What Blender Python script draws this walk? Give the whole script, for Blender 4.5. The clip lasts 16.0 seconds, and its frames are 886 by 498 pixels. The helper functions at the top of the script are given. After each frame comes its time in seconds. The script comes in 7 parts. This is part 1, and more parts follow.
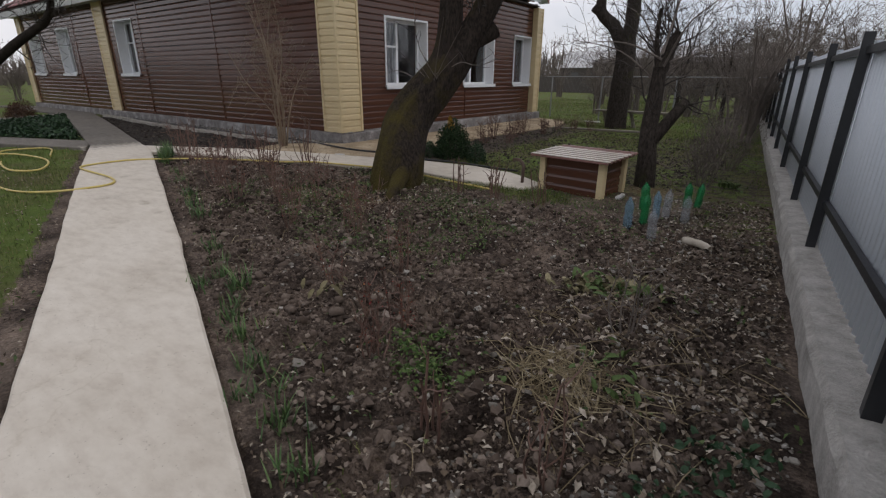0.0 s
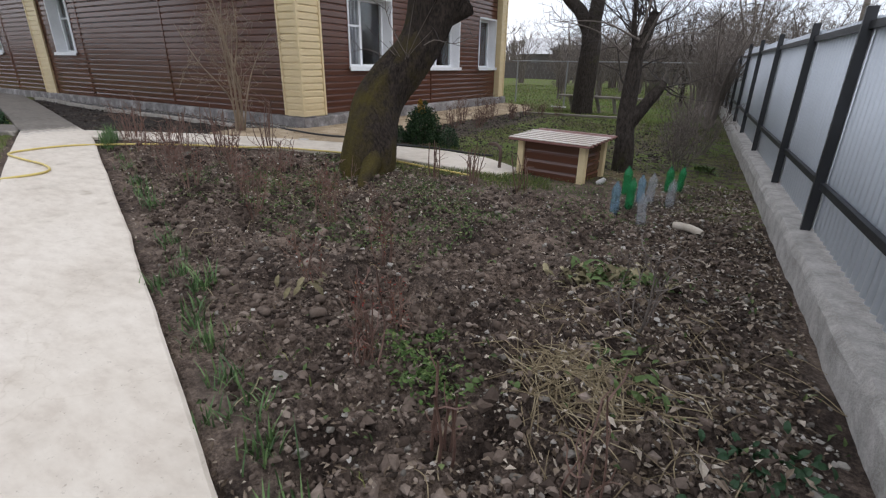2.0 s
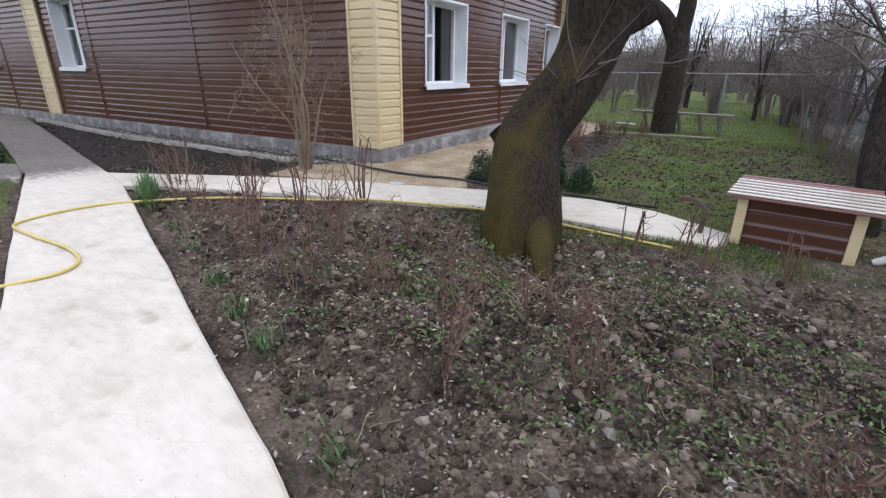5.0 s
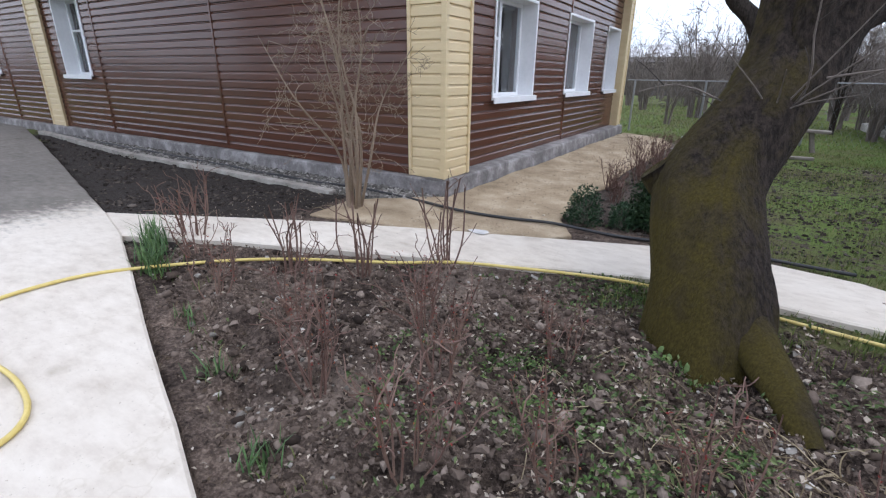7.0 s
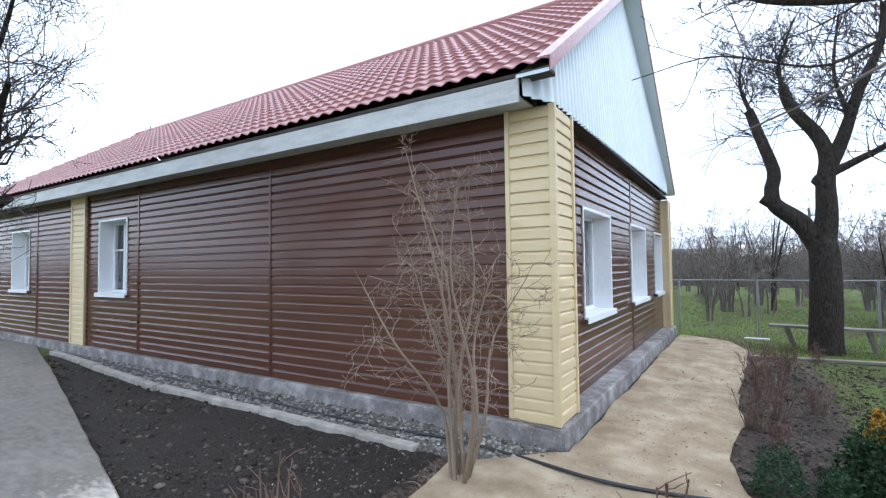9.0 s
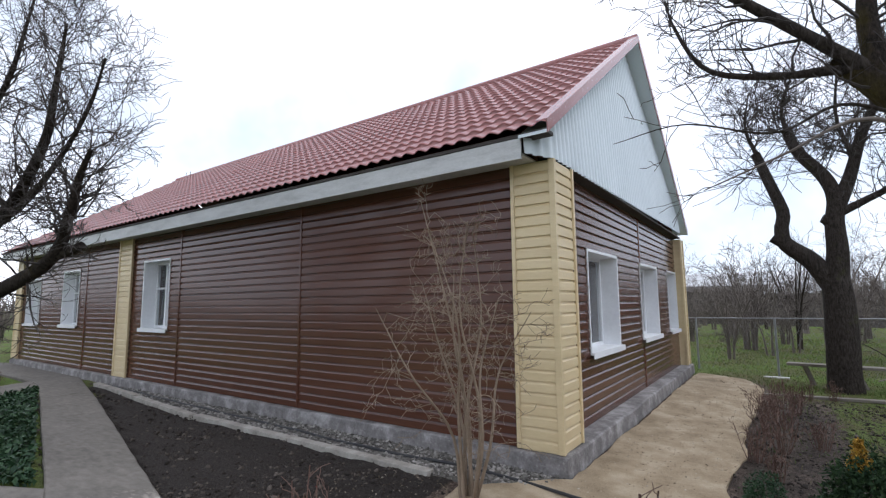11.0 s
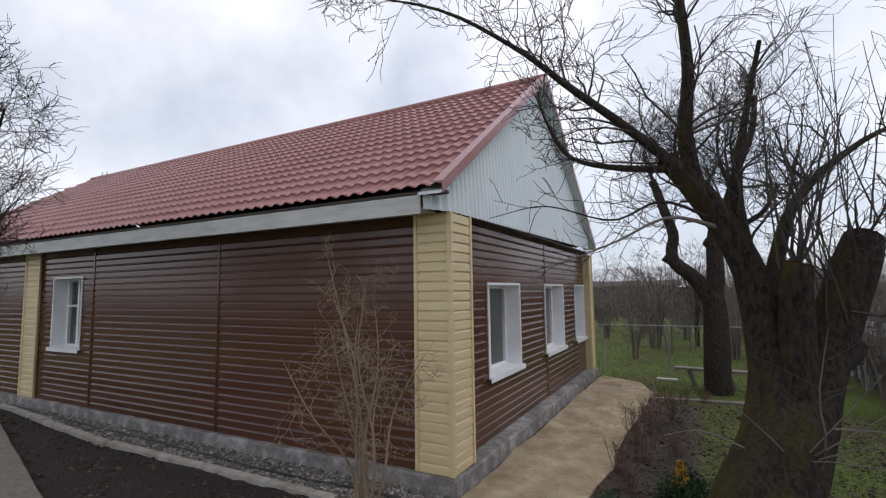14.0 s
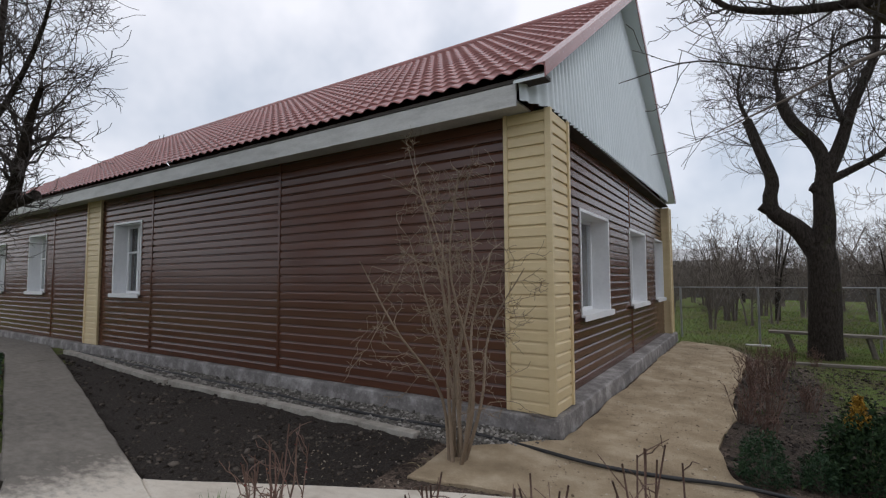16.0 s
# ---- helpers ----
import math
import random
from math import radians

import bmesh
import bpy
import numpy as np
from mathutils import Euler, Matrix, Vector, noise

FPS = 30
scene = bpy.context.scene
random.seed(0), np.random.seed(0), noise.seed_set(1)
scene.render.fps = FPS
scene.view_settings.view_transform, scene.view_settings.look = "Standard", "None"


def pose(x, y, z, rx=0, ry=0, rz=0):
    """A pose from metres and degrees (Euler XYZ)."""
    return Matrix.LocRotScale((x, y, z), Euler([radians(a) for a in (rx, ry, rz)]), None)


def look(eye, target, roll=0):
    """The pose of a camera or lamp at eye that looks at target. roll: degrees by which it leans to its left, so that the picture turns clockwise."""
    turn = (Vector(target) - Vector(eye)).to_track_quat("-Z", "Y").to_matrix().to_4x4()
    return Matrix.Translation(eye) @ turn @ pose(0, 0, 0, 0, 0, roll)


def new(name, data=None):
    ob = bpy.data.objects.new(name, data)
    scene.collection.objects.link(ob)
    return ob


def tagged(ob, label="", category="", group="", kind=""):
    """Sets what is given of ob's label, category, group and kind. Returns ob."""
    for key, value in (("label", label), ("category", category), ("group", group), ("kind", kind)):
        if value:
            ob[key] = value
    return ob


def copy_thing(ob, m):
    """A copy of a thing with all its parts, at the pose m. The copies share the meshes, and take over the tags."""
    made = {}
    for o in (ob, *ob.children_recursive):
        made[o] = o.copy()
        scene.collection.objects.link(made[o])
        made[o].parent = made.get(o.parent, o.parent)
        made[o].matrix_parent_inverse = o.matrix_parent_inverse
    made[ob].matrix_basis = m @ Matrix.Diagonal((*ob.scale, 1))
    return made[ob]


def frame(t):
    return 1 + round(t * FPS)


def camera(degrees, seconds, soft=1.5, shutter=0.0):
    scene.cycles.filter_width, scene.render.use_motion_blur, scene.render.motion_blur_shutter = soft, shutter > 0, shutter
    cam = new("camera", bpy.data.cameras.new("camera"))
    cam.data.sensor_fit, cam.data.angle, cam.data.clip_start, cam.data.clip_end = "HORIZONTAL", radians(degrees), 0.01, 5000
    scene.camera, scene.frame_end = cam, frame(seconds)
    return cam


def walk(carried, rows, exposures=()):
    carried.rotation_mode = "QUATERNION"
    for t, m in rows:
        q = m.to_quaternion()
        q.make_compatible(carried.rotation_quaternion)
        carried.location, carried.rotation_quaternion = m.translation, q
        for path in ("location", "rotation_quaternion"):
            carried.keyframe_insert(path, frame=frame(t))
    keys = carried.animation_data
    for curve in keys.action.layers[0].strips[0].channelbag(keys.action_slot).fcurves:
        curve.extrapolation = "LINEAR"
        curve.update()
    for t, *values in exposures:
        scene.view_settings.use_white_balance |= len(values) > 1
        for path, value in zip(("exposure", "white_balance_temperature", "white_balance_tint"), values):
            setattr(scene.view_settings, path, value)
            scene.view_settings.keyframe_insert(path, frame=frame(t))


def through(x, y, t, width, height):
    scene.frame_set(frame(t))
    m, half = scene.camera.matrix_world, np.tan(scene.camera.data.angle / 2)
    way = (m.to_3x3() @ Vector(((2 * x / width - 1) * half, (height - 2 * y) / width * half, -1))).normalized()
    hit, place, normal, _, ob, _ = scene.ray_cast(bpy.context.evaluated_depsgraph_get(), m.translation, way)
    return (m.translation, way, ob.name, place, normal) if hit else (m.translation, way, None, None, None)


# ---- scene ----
cam = camera(85.9, 16.0, soft=1.25)
PATH = [
    (0, (-0.291, 0.082, 1.166), (-1.401, 1.6, 0.488), 0.4),
    (0.5, (-0.273, -0.002, 1.099), (-1.33, 1.537, 0.38), -0.2),
    (1, (-0.259, 0.064, 1.02), (-1.269, 1.629, 0.292), 0.0),
    (1.5, (-0.331, 0.192, 1.002), (-1.312, 1.775, 0.273), 0.4),
    (2, (-0.589, 0.203, 1.086), (-1.557, 1.795, 0.361), 1.0),
    (2.5, (-0.945, 0.178, 1.17), (-1.912, 1.774, 0.453), 1.0),
    (3, (-1.35, 0.319, 1.182), (-2.322, 1.913, 0.465), 0.8),
    (3.5, (-1.763, 0.442, 1.234), (-2.73, 2.04, 0.519), 0.8),
    (4, (-2.158, 0.531, 1.236), (-3.122, 2.136, 0.533), 0.7),
    (4.2, (-2.351, 0.565, 1.235), (-3.302, 2.175, 0.527), 0.8),
    (6.3, (-3.949, 1.648, 1.26), (-4.934, 3.245, 0.566), 0.5),
    (6.5, (-4.096, 1.67, 1.276), (-5.085, 3.263, 0.581), 0.7),
    (7, (-4.514, 1.855, 1.29), (-5.514, 3.445, 0.603), 0.7),
    (7.5, (-4.984, 2.074, 1.326), (-5.996, 3.657, 0.641), 0.8),
    (8, (-5.404, 2.06, 1.461), (-6.429, 3.645, 0.8), 0.8),
    (8.5, (-5.73, 2.135, 1.519), (-6.8, 3.802, 1.242), -0.2),
    (9, (-5.995, 2.212, 1.63), (-7.057, 3.905, 1.706), -0.7),
    (9.2, (-6.056, 2.219, 1.626), (-7.112, 3.909, 1.803), -0.8),
    (11.5, (-5.418, 1.65, 1.654), (-6.577, 3.263, 1.886), -0.6),
    (12, (-5.205, 1.525, 1.763), (-6.394, 3.119, 1.976), -0.8),
    (12.5, (-4.988, 1.53, 2.0), (-6.193, 3.115, 2.192), -0.5),
    (13, (-4.932, 1.497, 2.215), (-6.107, 3.104, 2.407), -0.5),
    (13.5, (-4.965, 1.557, 2.241), (-5.964, 3.281, 2.422), -0.7),
    (14, (-4.936, 1.583, 2.228), (-5.868, 3.343, 2.407), -0.8),
    (14.5, (-4.97, 1.671, 2.152), (-5.866, 3.451, 2.323), -0.7),
    (15, (-5.176, 1.795, 1.924), (-6.095, 3.564, 2.082), -0.2),
    (15.5, (-5.527, 1.865, 1.591), (-6.549, 3.578, 1.732), 0.1),
    (16, (-5.834, 2.049, 1.46), (-6.916, 3.727, 1.587), -0.3),
]
walk(cam, [(t, look(eye, target, roll)) for t, eye, target, roll in PATH],
     exposures=[(0.0, -0.26, 6650, 15), (0.5, 0.0, 6650, 15), (1.0, 0.2, 6550, 15), (1.5, 0.32, 6500, 15), (2.0, 0.44, 6400, 14), (3.5, 0.71, 6200, 15), (6.5, 0.87, 5900, 15), (7.0, 0.86, 5900, 15), (8.0, 0.84, 5850, 13), (8.5, 0.95, 5650, 11), (9.0, 1.18, 5600, 9), (9.2, 1.06, 5650, 10),
                (11.3, 0.48, 6100, 13), (12.0, 0.34, 6150, 13), (12.5, 0.27, 6200, 13), (14.5, -0.06, 6450, 14), (15.3, -0.1, 6450, 13), (16.0, -0.1, 6450, 13)])

# ---- world and light: a bright overcast spring sky ----
world = bpy.data.worlds.new("sky")
scene.world = world
world.use_nodes = True
wt = world.node_tree
wt.nodes.clear()
wout = wt.nodes.new("ShaderNodeOutputWorld")
wbg = wt.nodes.new("ShaderNodeBackground")
wsky = wt.nodes.new("ShaderNodeTexSky")
wsky.sky_type = "NISHITA"
wsky.sun_disc = False
wsky.sun_elevation = radians(48)
wsky.sun_rotation = radians(20)
wscale = wt.nodes.new("ShaderNodeMix")
wscale.data_type = "RGBA"
wscale.blend_type = "MULTIPLY"
wscale.inputs["Factor"].default_value = 1.0
wscale.inputs["B"].default_value = (0.10, 0.10, 0.10, 1)
wt.links.new(wsky.outputs["Color"], wscale.inputs["A"])
wcoord = wt.nodes.new("ShaderNodeTexCoord")
wnoise = wt.nodes.new("ShaderNodeTexNoise")
wnoise.inputs["Scale"].default_value = 2.2
wnoise.inputs["Detail"].default_value = 5.0
wnoise.inputs["Roughness"].default_value = 0.55
wramp = wt.nodes.new("ShaderNodeValToRGB")
wramp.color_ramp.elements[0].position = 0.36
wramp.color_ramp.elements[0].color = (0.60, 0.68, 0.78, 1)
wramp.color_ramp.elements[1].position = 0.62
wramp.color_ramp.elements[1].color = (1.1, 1.12, 1.165, 1)
wt.links.new(wcoord.outputs["Generated"], wnoise.inputs["Vector"])
wt.links.new(wnoise.outputs["Fac"], wramp.inputs["Fac"])
wmix = wt.nodes.new("ShaderNodeMix")
wmix.data_type = "RGBA"
wmix.inputs["Factor"].default_value = 0.86
wt.links.new(wscale.outputs["Result"], wmix.inputs["A"])
wt.links.new(wramp.outputs["Color"], wmix.inputs["B"])
wt.links.new(wmix.outputs["Result"], wbg.inputs["Color"])
wbg.inputs["Strength"].default_value = 1.02
wt.links.new(wbg.outputs["Background"], wout.inputs["Surface"])

sun_data = bpy.data.lights.new("sun", "SUN")
sun_data.energy = 0.55
sun_data.angle = radians(25)
sun_data.color = (1.0, 0.965, 0.91)
sun = new("sun", sun_data)
sun.matrix_world = look((2, 6, 12), (-5.5, 5.0, 0.0))

# ---- materials ----


def shader(name):
    m = bpy.data.materials.new(name)
    m.use_nodes = True
    t = m.node_tree
    return m, t, t.nodes["Principled BSDF"]


def coord(t, scale=(1, 1, 1)):
    g = t.nodes.new("ShaderNodeNewGeometry")
    mp = t.nodes.new("ShaderNodeMapping")
    mp.inputs["Scale"].default_value = scale
    t.links.new(g.outputs["Position"], mp.inputs["Vector"])
    return mp.outputs["Vector"]


def noisy(t, vec, scale, detail=4.0, rough=0.6):
    n = t.nodes.new("ShaderNodeTexNoise")
    n.inputs["Scale"].default_value = scale
    n.inputs["Detail"].default_value = detail
    n.inputs["Roughness"].default_value = rough
    t.links.new(vec, n.inputs["Vector"])
    return n.outputs["Fac"]


def ramp(t, fac, stops):
    r = t.nodes.new("ShaderNodeValToRGB")
    e = r.color_ramp.elements
    e[0].position, e[0].color = stops[0][0], (*stops[0][1], 1)
    e[1].position, e[1].color = stops[-1][0], (*stops[-1][1], 1)
    for p, c in stops[1:-1]:
        k = e.new(p)
        k.color = (*c, 1)
    t.links.new(fac, r.inputs["Fac"])
    return r.outputs["Color"]


def blend(t, fac, a, b, mode="MIX"):
    x = t.nodes.new("ShaderNodeMix")
    x.data_type = "RGBA"
    x.blend_type = mode
    for sock, val in (("Factor", fac), ("A", a), ("B", b)):
        if isinstance(val, bpy.types.NodeSocket):
            t.links.new(val, x.inputs[sock])
        elif sock == "Factor":
            x.inputs[sock].default_value = val
        else:
            x.inputs[sock].default_value = (*val, 1)
    return x.outputs["Result"]


def bumped(t, p, height, strength, distance):
    b = t.nodes.new("ShaderNodeBump")
    b.inputs["Strength"].default_value = strength
    b.inputs["Distance"].default_value = distance
    t.links.new(height, b.inputs["Height"])
    t.links.new(b.outputs["Normal"], p.inputs["Normal"])


def surface(name, dark, mid, light, rough=0.7, coarse=1.5, fine=40.0, stretch=(1, 1, 1), bump=0.3, depth=0.004,
            metal=0.0, spread=0.0, gloss=0.5, contrast=0.18):
    """A worn surface: a broad stain, a fine grain, some relief, and a spread of brightness from piece to piece."""
    m, t, p = shader(name)
    v = coord(t, stretch)
    big, small = noisy(t, v, coarse, 5), noisy(t, v, fine, 5, 0.7)
    c1 = ramp(t, big, [(0.5 - contrast, dark), (0.5, mid), (0.5 + contrast, light)])
    c2 = ramp(t, small, [(0.3, dark), (0.55, mid), (0.75, light)])
    col = blend(t, 0.45, c1, c2)
    if spread:
        info = t.nodes.new("ShaderNodeObjectInfo")
        tone = ramp(t, info.outputs["Random"], [(0.0, (1 - spread,) * 3), (1.0, (1.0,) * 3)])
        col = blend(t, 1.0, col, tone, "MULTIPLY")
    t.links.new(col, p.inputs["Base Color"])
    rr = t.nodes.new("ShaderNodeMapRange")
    rr.inputs["To Min"].default_value, rr.inputs["To Max"].default_value = max(0.02, rough - 0.12), min(1.0, rough + 0.12)
    t.links.new(small, rr.inputs["Value"])
    t.links.new(rr.outputs["Result"], p.inputs["Roughness"])
    p.inputs["Metallic"].default_value = metal
    p.inputs["Specular IOR Level"].default_value = gloss
    if bump:
        bumped(t, p, small, bump, depth)
    return m


def island_surface(name, stops, rough=0.85, island=True, fine=60.0):
    """Many small pieces in one mesh: the colour goes by piece."""
    m, t, p = shader(name)
    g = t.nodes.new("ShaderNodeNewGeometry")
    info = t.nodes.new("ShaderNodeObjectInfo")
    src = g.outputs["Random Per Island"] if island else info.outputs["Random"]
    col = ramp(t, src, stops)
    grain = noisy(t, coord(t), fine, 3)
    tone = ramp(t, grain, [(0.25, (0.7, 0.7, 0.7)), (0.75, (1.15, 1.15, 1.15))])
    t.links.new(blend(t, 1.0, col, tone, "MULTIPLY"), p.inputs["Base Color"])
    p.inputs["Roughness"].default_value = rough
    p.inputs["Specular IOR Level"].default_value = 0.25
    return m


def ground_material():
    m, t, p = shader("garden_ground")
    v = coord(t)
    att = t.nodes.new("ShaderNodeAttribute")
    att.attribute_name = "grass"
    big, mid, small = noisy(t, v, 0.7, 6), noisy(t, v, 9.0, 6, 0.7), noisy(t, v, 55.0, 5, 0.75)
    crumb = noisy(t, v, 19.0, 7, 0.72)
    # Crumb contrast: the soil's own variation plus crevice shade put into the colour.
    soil = blend(t, 0.5, ramp(t, crumb, [(0.38, (0.012, 0.009, 0.007)), (0.5, (0.075, 0.057, 0.046)), (0.62, (0.2, 0.16, 0.132))]),
                 ramp(t, small, [(0.36, (0.016, 0.012, 0.01)), (0.5, (0.09, 0.069, 0.056)), (0.66, (0.25, 0.205, 0.17))]))
    dry = ramp(t, small, [(0.3, (0.11, 0.09, 0.075)), (0.7, (0.23, 0.19, 0.16))])
    dryness = ramp(t, big, [(0.52, (0, 0, 0)), (0.66, (0.7, 0.7, 0.7))])
    soil = blend(t, dryness, soil, dry)
    dug = noisy(t, v, 2.4, 5, 0.6)
    soil = blend(t, 1.0, soil, ramp(t, dug, [(0.36, (0.46, 0.42, 0.4)), (0.47, (1.08, 1.03, 1.0)), (0.58, (1.5, 1.43, 1.37)), (0.7, (2.0, 1.9, 1.8))]), "MULTIPLY")
    dead = ramp(t, small, [(0.35, (0.05, 0.045, 0.02)), (0.7, (0.17, 0.14, 0.075))])
    lawn = blend(t, 0.5, ramp(t, mid, [(0.3, (0.06, 0.085, 0.02)), (0.5, (0.125, 0.18, 0.036)), (0.7, (0.22, 0.25, 0.075))]),
                 ramp(t, big, [(0.35, (0.13, 0.125, 0.042)), (0.5, (0.1, 0.17, 0.026)), (0.7, (0.065, 0.13, 0.02))]))
    lawn = blend(t, ramp(t, big, [(0.42, (0.75, 0.75, 0.75)), (0.58, (0.12, 0.12, 0.12))]), lawn, dead)
    rough_edge = t.nodes.new("ShaderNodeMath")
    rough_edge.operation = "ADD"
    shift = t.nodes.new("ShaderNodeMapRange")
    shift.inputs["From Min"].default_value, shift.inputs["From Max"].default_value = 0.25, 0.75
    shift.inputs["To Min"].default_value, shift.inputs["To Max"].default_value = -0.45, 0.45
    t.links.new(mid, shift.inputs["Value"])
    t.links.new(att.outputs["Fac"], rough_edge.inputs[0])
    t.links.new(shift.outputs["Result"], rough_edge.inputs[1])
    damp = t.nodes.new("ShaderNodeAttribute")
    damp.attribute_name = "damp"
    soil = blend(t, damp.outputs["Fac"], soil, ramp(t, small, [(0.3, (0.015, 0.0125, 0.0105)), (0.52, (0.041, 0.034, 0.029)), (0.72, (0.098, 0.083, 0.071))]))
    mask = ramp(t, rough_edge.outputs["Value"], [(0.4, (0, 0, 0)), (0.6, (1, 1, 1))])
    t.links.new(blend(t, mask, soil, lawn), p.inputs["Base Color"])
    p.inputs["Roughness"].default_value = 0.95
    p.inputs["Specular IOR Level"].default_value = 0.2
    add = t.nodes.new("ShaderNodeMath")
    add.operation = "ADD"
    t.links.new(mid, add.inputs[0])
    t.links.new(small, add.inputs[1])
    bumped(t, p, add.outputs["Value"], 1.0, 0.03)
    return m


def concrete_path_material():
    m, t, p = shader("path_concrete")
    v = coord(t)
    g = t.nodes.new("ShaderNodeNewGeometry")
    sep = t.nodes.new("ShaderNodeSeparateXYZ")
    t.links.new(g.outputs["Position"], sep.inputs["Vector"])
    big, mid, small = noisy(t, v, 1.1, 6, 0.65), noisy(t, coord(t, (1, 2.2, 1)), 6.0, 6, 0.65), noisy(t, v, 55.0, 5, 0.7)
    dry = blend(t, 0.5, ramp(t, big, [(0.3, (0.36, 0.315, 0.255)), (0.42, (0.52, 0.465, 0.39)), (0.5, (0.58, 0.525, 0.445)), (0.7, (0.68, 0.63, 0.55))]),
                ramp(t, mid, [(0.3, (0.41, 0.35, 0.29)), (0.5, (0.56, 0.505, 0.43)), (0.75, (0.68, 0.63, 0.55))]))
    old = blend(t, 0.5, ramp(t, big, [(0.35, (0.105, 0.094, 0.08)), (0.65, (0.2, 0.18, 0.155))]),
                ramp(t, mid, [(0.35, (0.095, 0.085, 0.071)), (0.7, (0.24, 0.216, 0.185))]))
    along = t.nodes.new("ShaderNodeMapRange")
    along.inputs["From Min"].default_value, along.inputs["From Max"].default_value = -9.3, -10.6
    along.clamp = False
    t.links.new(sep.outputs["X"], along.inputs["Value"])
    jig = t.nodes.new("ShaderNodeMath")
    jig.operation = "ADD"
    wob = t.nodes.new("ShaderNodeMapRange")
    wob.inputs["To Min"].default_value, wob.inputs["To Max"].default_value = -0.9, 0.9
    t.links.new(mid, wob.inputs["Value"])
    t.links.new(along.outputs["Result"], jig.inputs[0])
    t.links.new(wob.outputs["Result"], jig.inputs[1])
    mask = ramp(t, jig.outputs["Value"], [(0.3, (0, 0, 0)), (0.9, (1, 1, 1))])
    col = blend(t, mask, dry, old)
    fleck = ramp(t, small, [(0.26, (0.5, 0.48, 0.45)), (0.38, (1, 1, 1))])
    spot = noisy(t, v, 2.6, 3, 0.5)
    fleck = blend(t, 1.0, fleck, ramp(t, spot, [(0.27, (0.74, 0.72, 0.69)), (0.36, (1, 1, 1))]), "MULTIPLY")
    vor = t.nodes.new("ShaderNodeTexVoronoi")
    vor.feature = "DISTANCE_TO_EDGE"
    vor.inputs["Scale"].default_value = 0.55
    vor.inputs["Randomness"].default_value = 1.0
    bent = t.nodes.new("ShaderNodeVectorMath")
    bent.operation = "MULTIPLY_ADD"
    wn = t.nodes.new("ShaderNodeTexNoise")
    wn.inputs["Scale"].default_value = 3.0
    wn.inputs["Detail"].default_value = 5.0
    t.links.new(v, wn.inputs["Vector"])
    t.links.new(wn.outputs["Color"], bent.inputs[0])
    bent.inputs[1].default_value = (0.5, 0.5, 0.5)
    t.links.new(v, bent.inputs[2])
    t.links.new(bent.outputs["Vector"], vor.inputs["Vector"])
    fleck = blend(t, 1.0, fleck, ramp(t, vor.outputs["Distance"], [(0.0, (0.92, 0.91, 0.89)), (0.002, (1, 1, 1))]), "MULTIPLY")
    t.links.new(blend(t, 1.0, col, fleck, "MULTIPLY"), p.inputs["Base Color"])
    p.inputs["Roughness"].default_value = 0.8
    p.inputs["Specular IOR Level"].default_value = 0.3
    add = t.nodes.new("ShaderNodeMath")
    add.operation = "ADD"
    t.links.new(mid, add.inputs[0])
    t.links.new(small, add.inputs[1])
    bumped(t, p, add.outputs["Value"], 0.35, 0.006)
    return m


def bark_material(name, dark, light, moss, moss_from, moss_to, scale=1.0, foot=0.0):
    m, t, p = shader(name)
    v = coord(t, (1, 1, 0.35))
    cracks, small, patch = noisy(t, v, 34 * scale, 6, 0.7), noisy(t, v, 90 * scale, 4), noisy(t, coord(t), 2.0, 6, 0.7)
    # Dark furrows: the shade of the bark cracks is put into the colour.
    bark = blend(t, 0.25, ramp(t, cracks, [(0.39, dark), (0.62, light)]), ramp(t, small, [(0.3, dark), (0.7, light)]))
    if foot:
        # moss gathers low on the stem and on its weather side
        g = t.nodes.new("ShaderNodeNewGeometry")
        at, nrm = t.nodes.new("ShaderNodeSeparateXYZ"), t.nodes.new("ShaderNodeSeparateXYZ")
        t.links.new(g.outputs["Position"], at.inputs["Vector"])
        t.links.new(g.outputs["Normal"], nrm.inputs["Vector"])
        low = t.nodes.new("ShaderNodeMapRange")
        low.inputs["From Min"].default_value, low.inputs["From Max"].default_value = 1.5, -0.1
        low.inputs["To Min"].default_value, low.inputs["To Max"].default_value = -0.1, foot
        t.links.new(at.outputs["Z"], low.inputs["Value"])
        side = t.nodes.new("ShaderNodeMath")
        side.operation = "MULTIPLY_ADD"
        side.inputs[1].default_value = -0.13
        t.links.new(nrm.outputs["X"], side.inputs[0])
        t.links.new(low.outputs["Result"], side.inputs[2])
        more = t.nodes.new("ShaderNodeMath")
        more.operation = "ADD"
        t.links.new(patch, more.inputs[0])
        t.links.new(side.outputs["Value"], more.inputs[1])
        patch = more.outputs["Value"]
    mask = ramp(t, patch, [(moss_from, (0, 0, 0)), (moss_to, (1, 1, 1))])
    green = ramp(t, small, [(0.3, tuple(c * 0.45 for c in moss)), (0.7, moss)])
    t.links.new(blend(t, mask, bark, green), p.inputs["Base Color"])
    p.inputs["Roughness"].default_value = 0.95
    p.inputs["Specular IOR Level"].default_value = 0.2
    bumped(t, p, cracks, 1.0, 0.03)
    return m


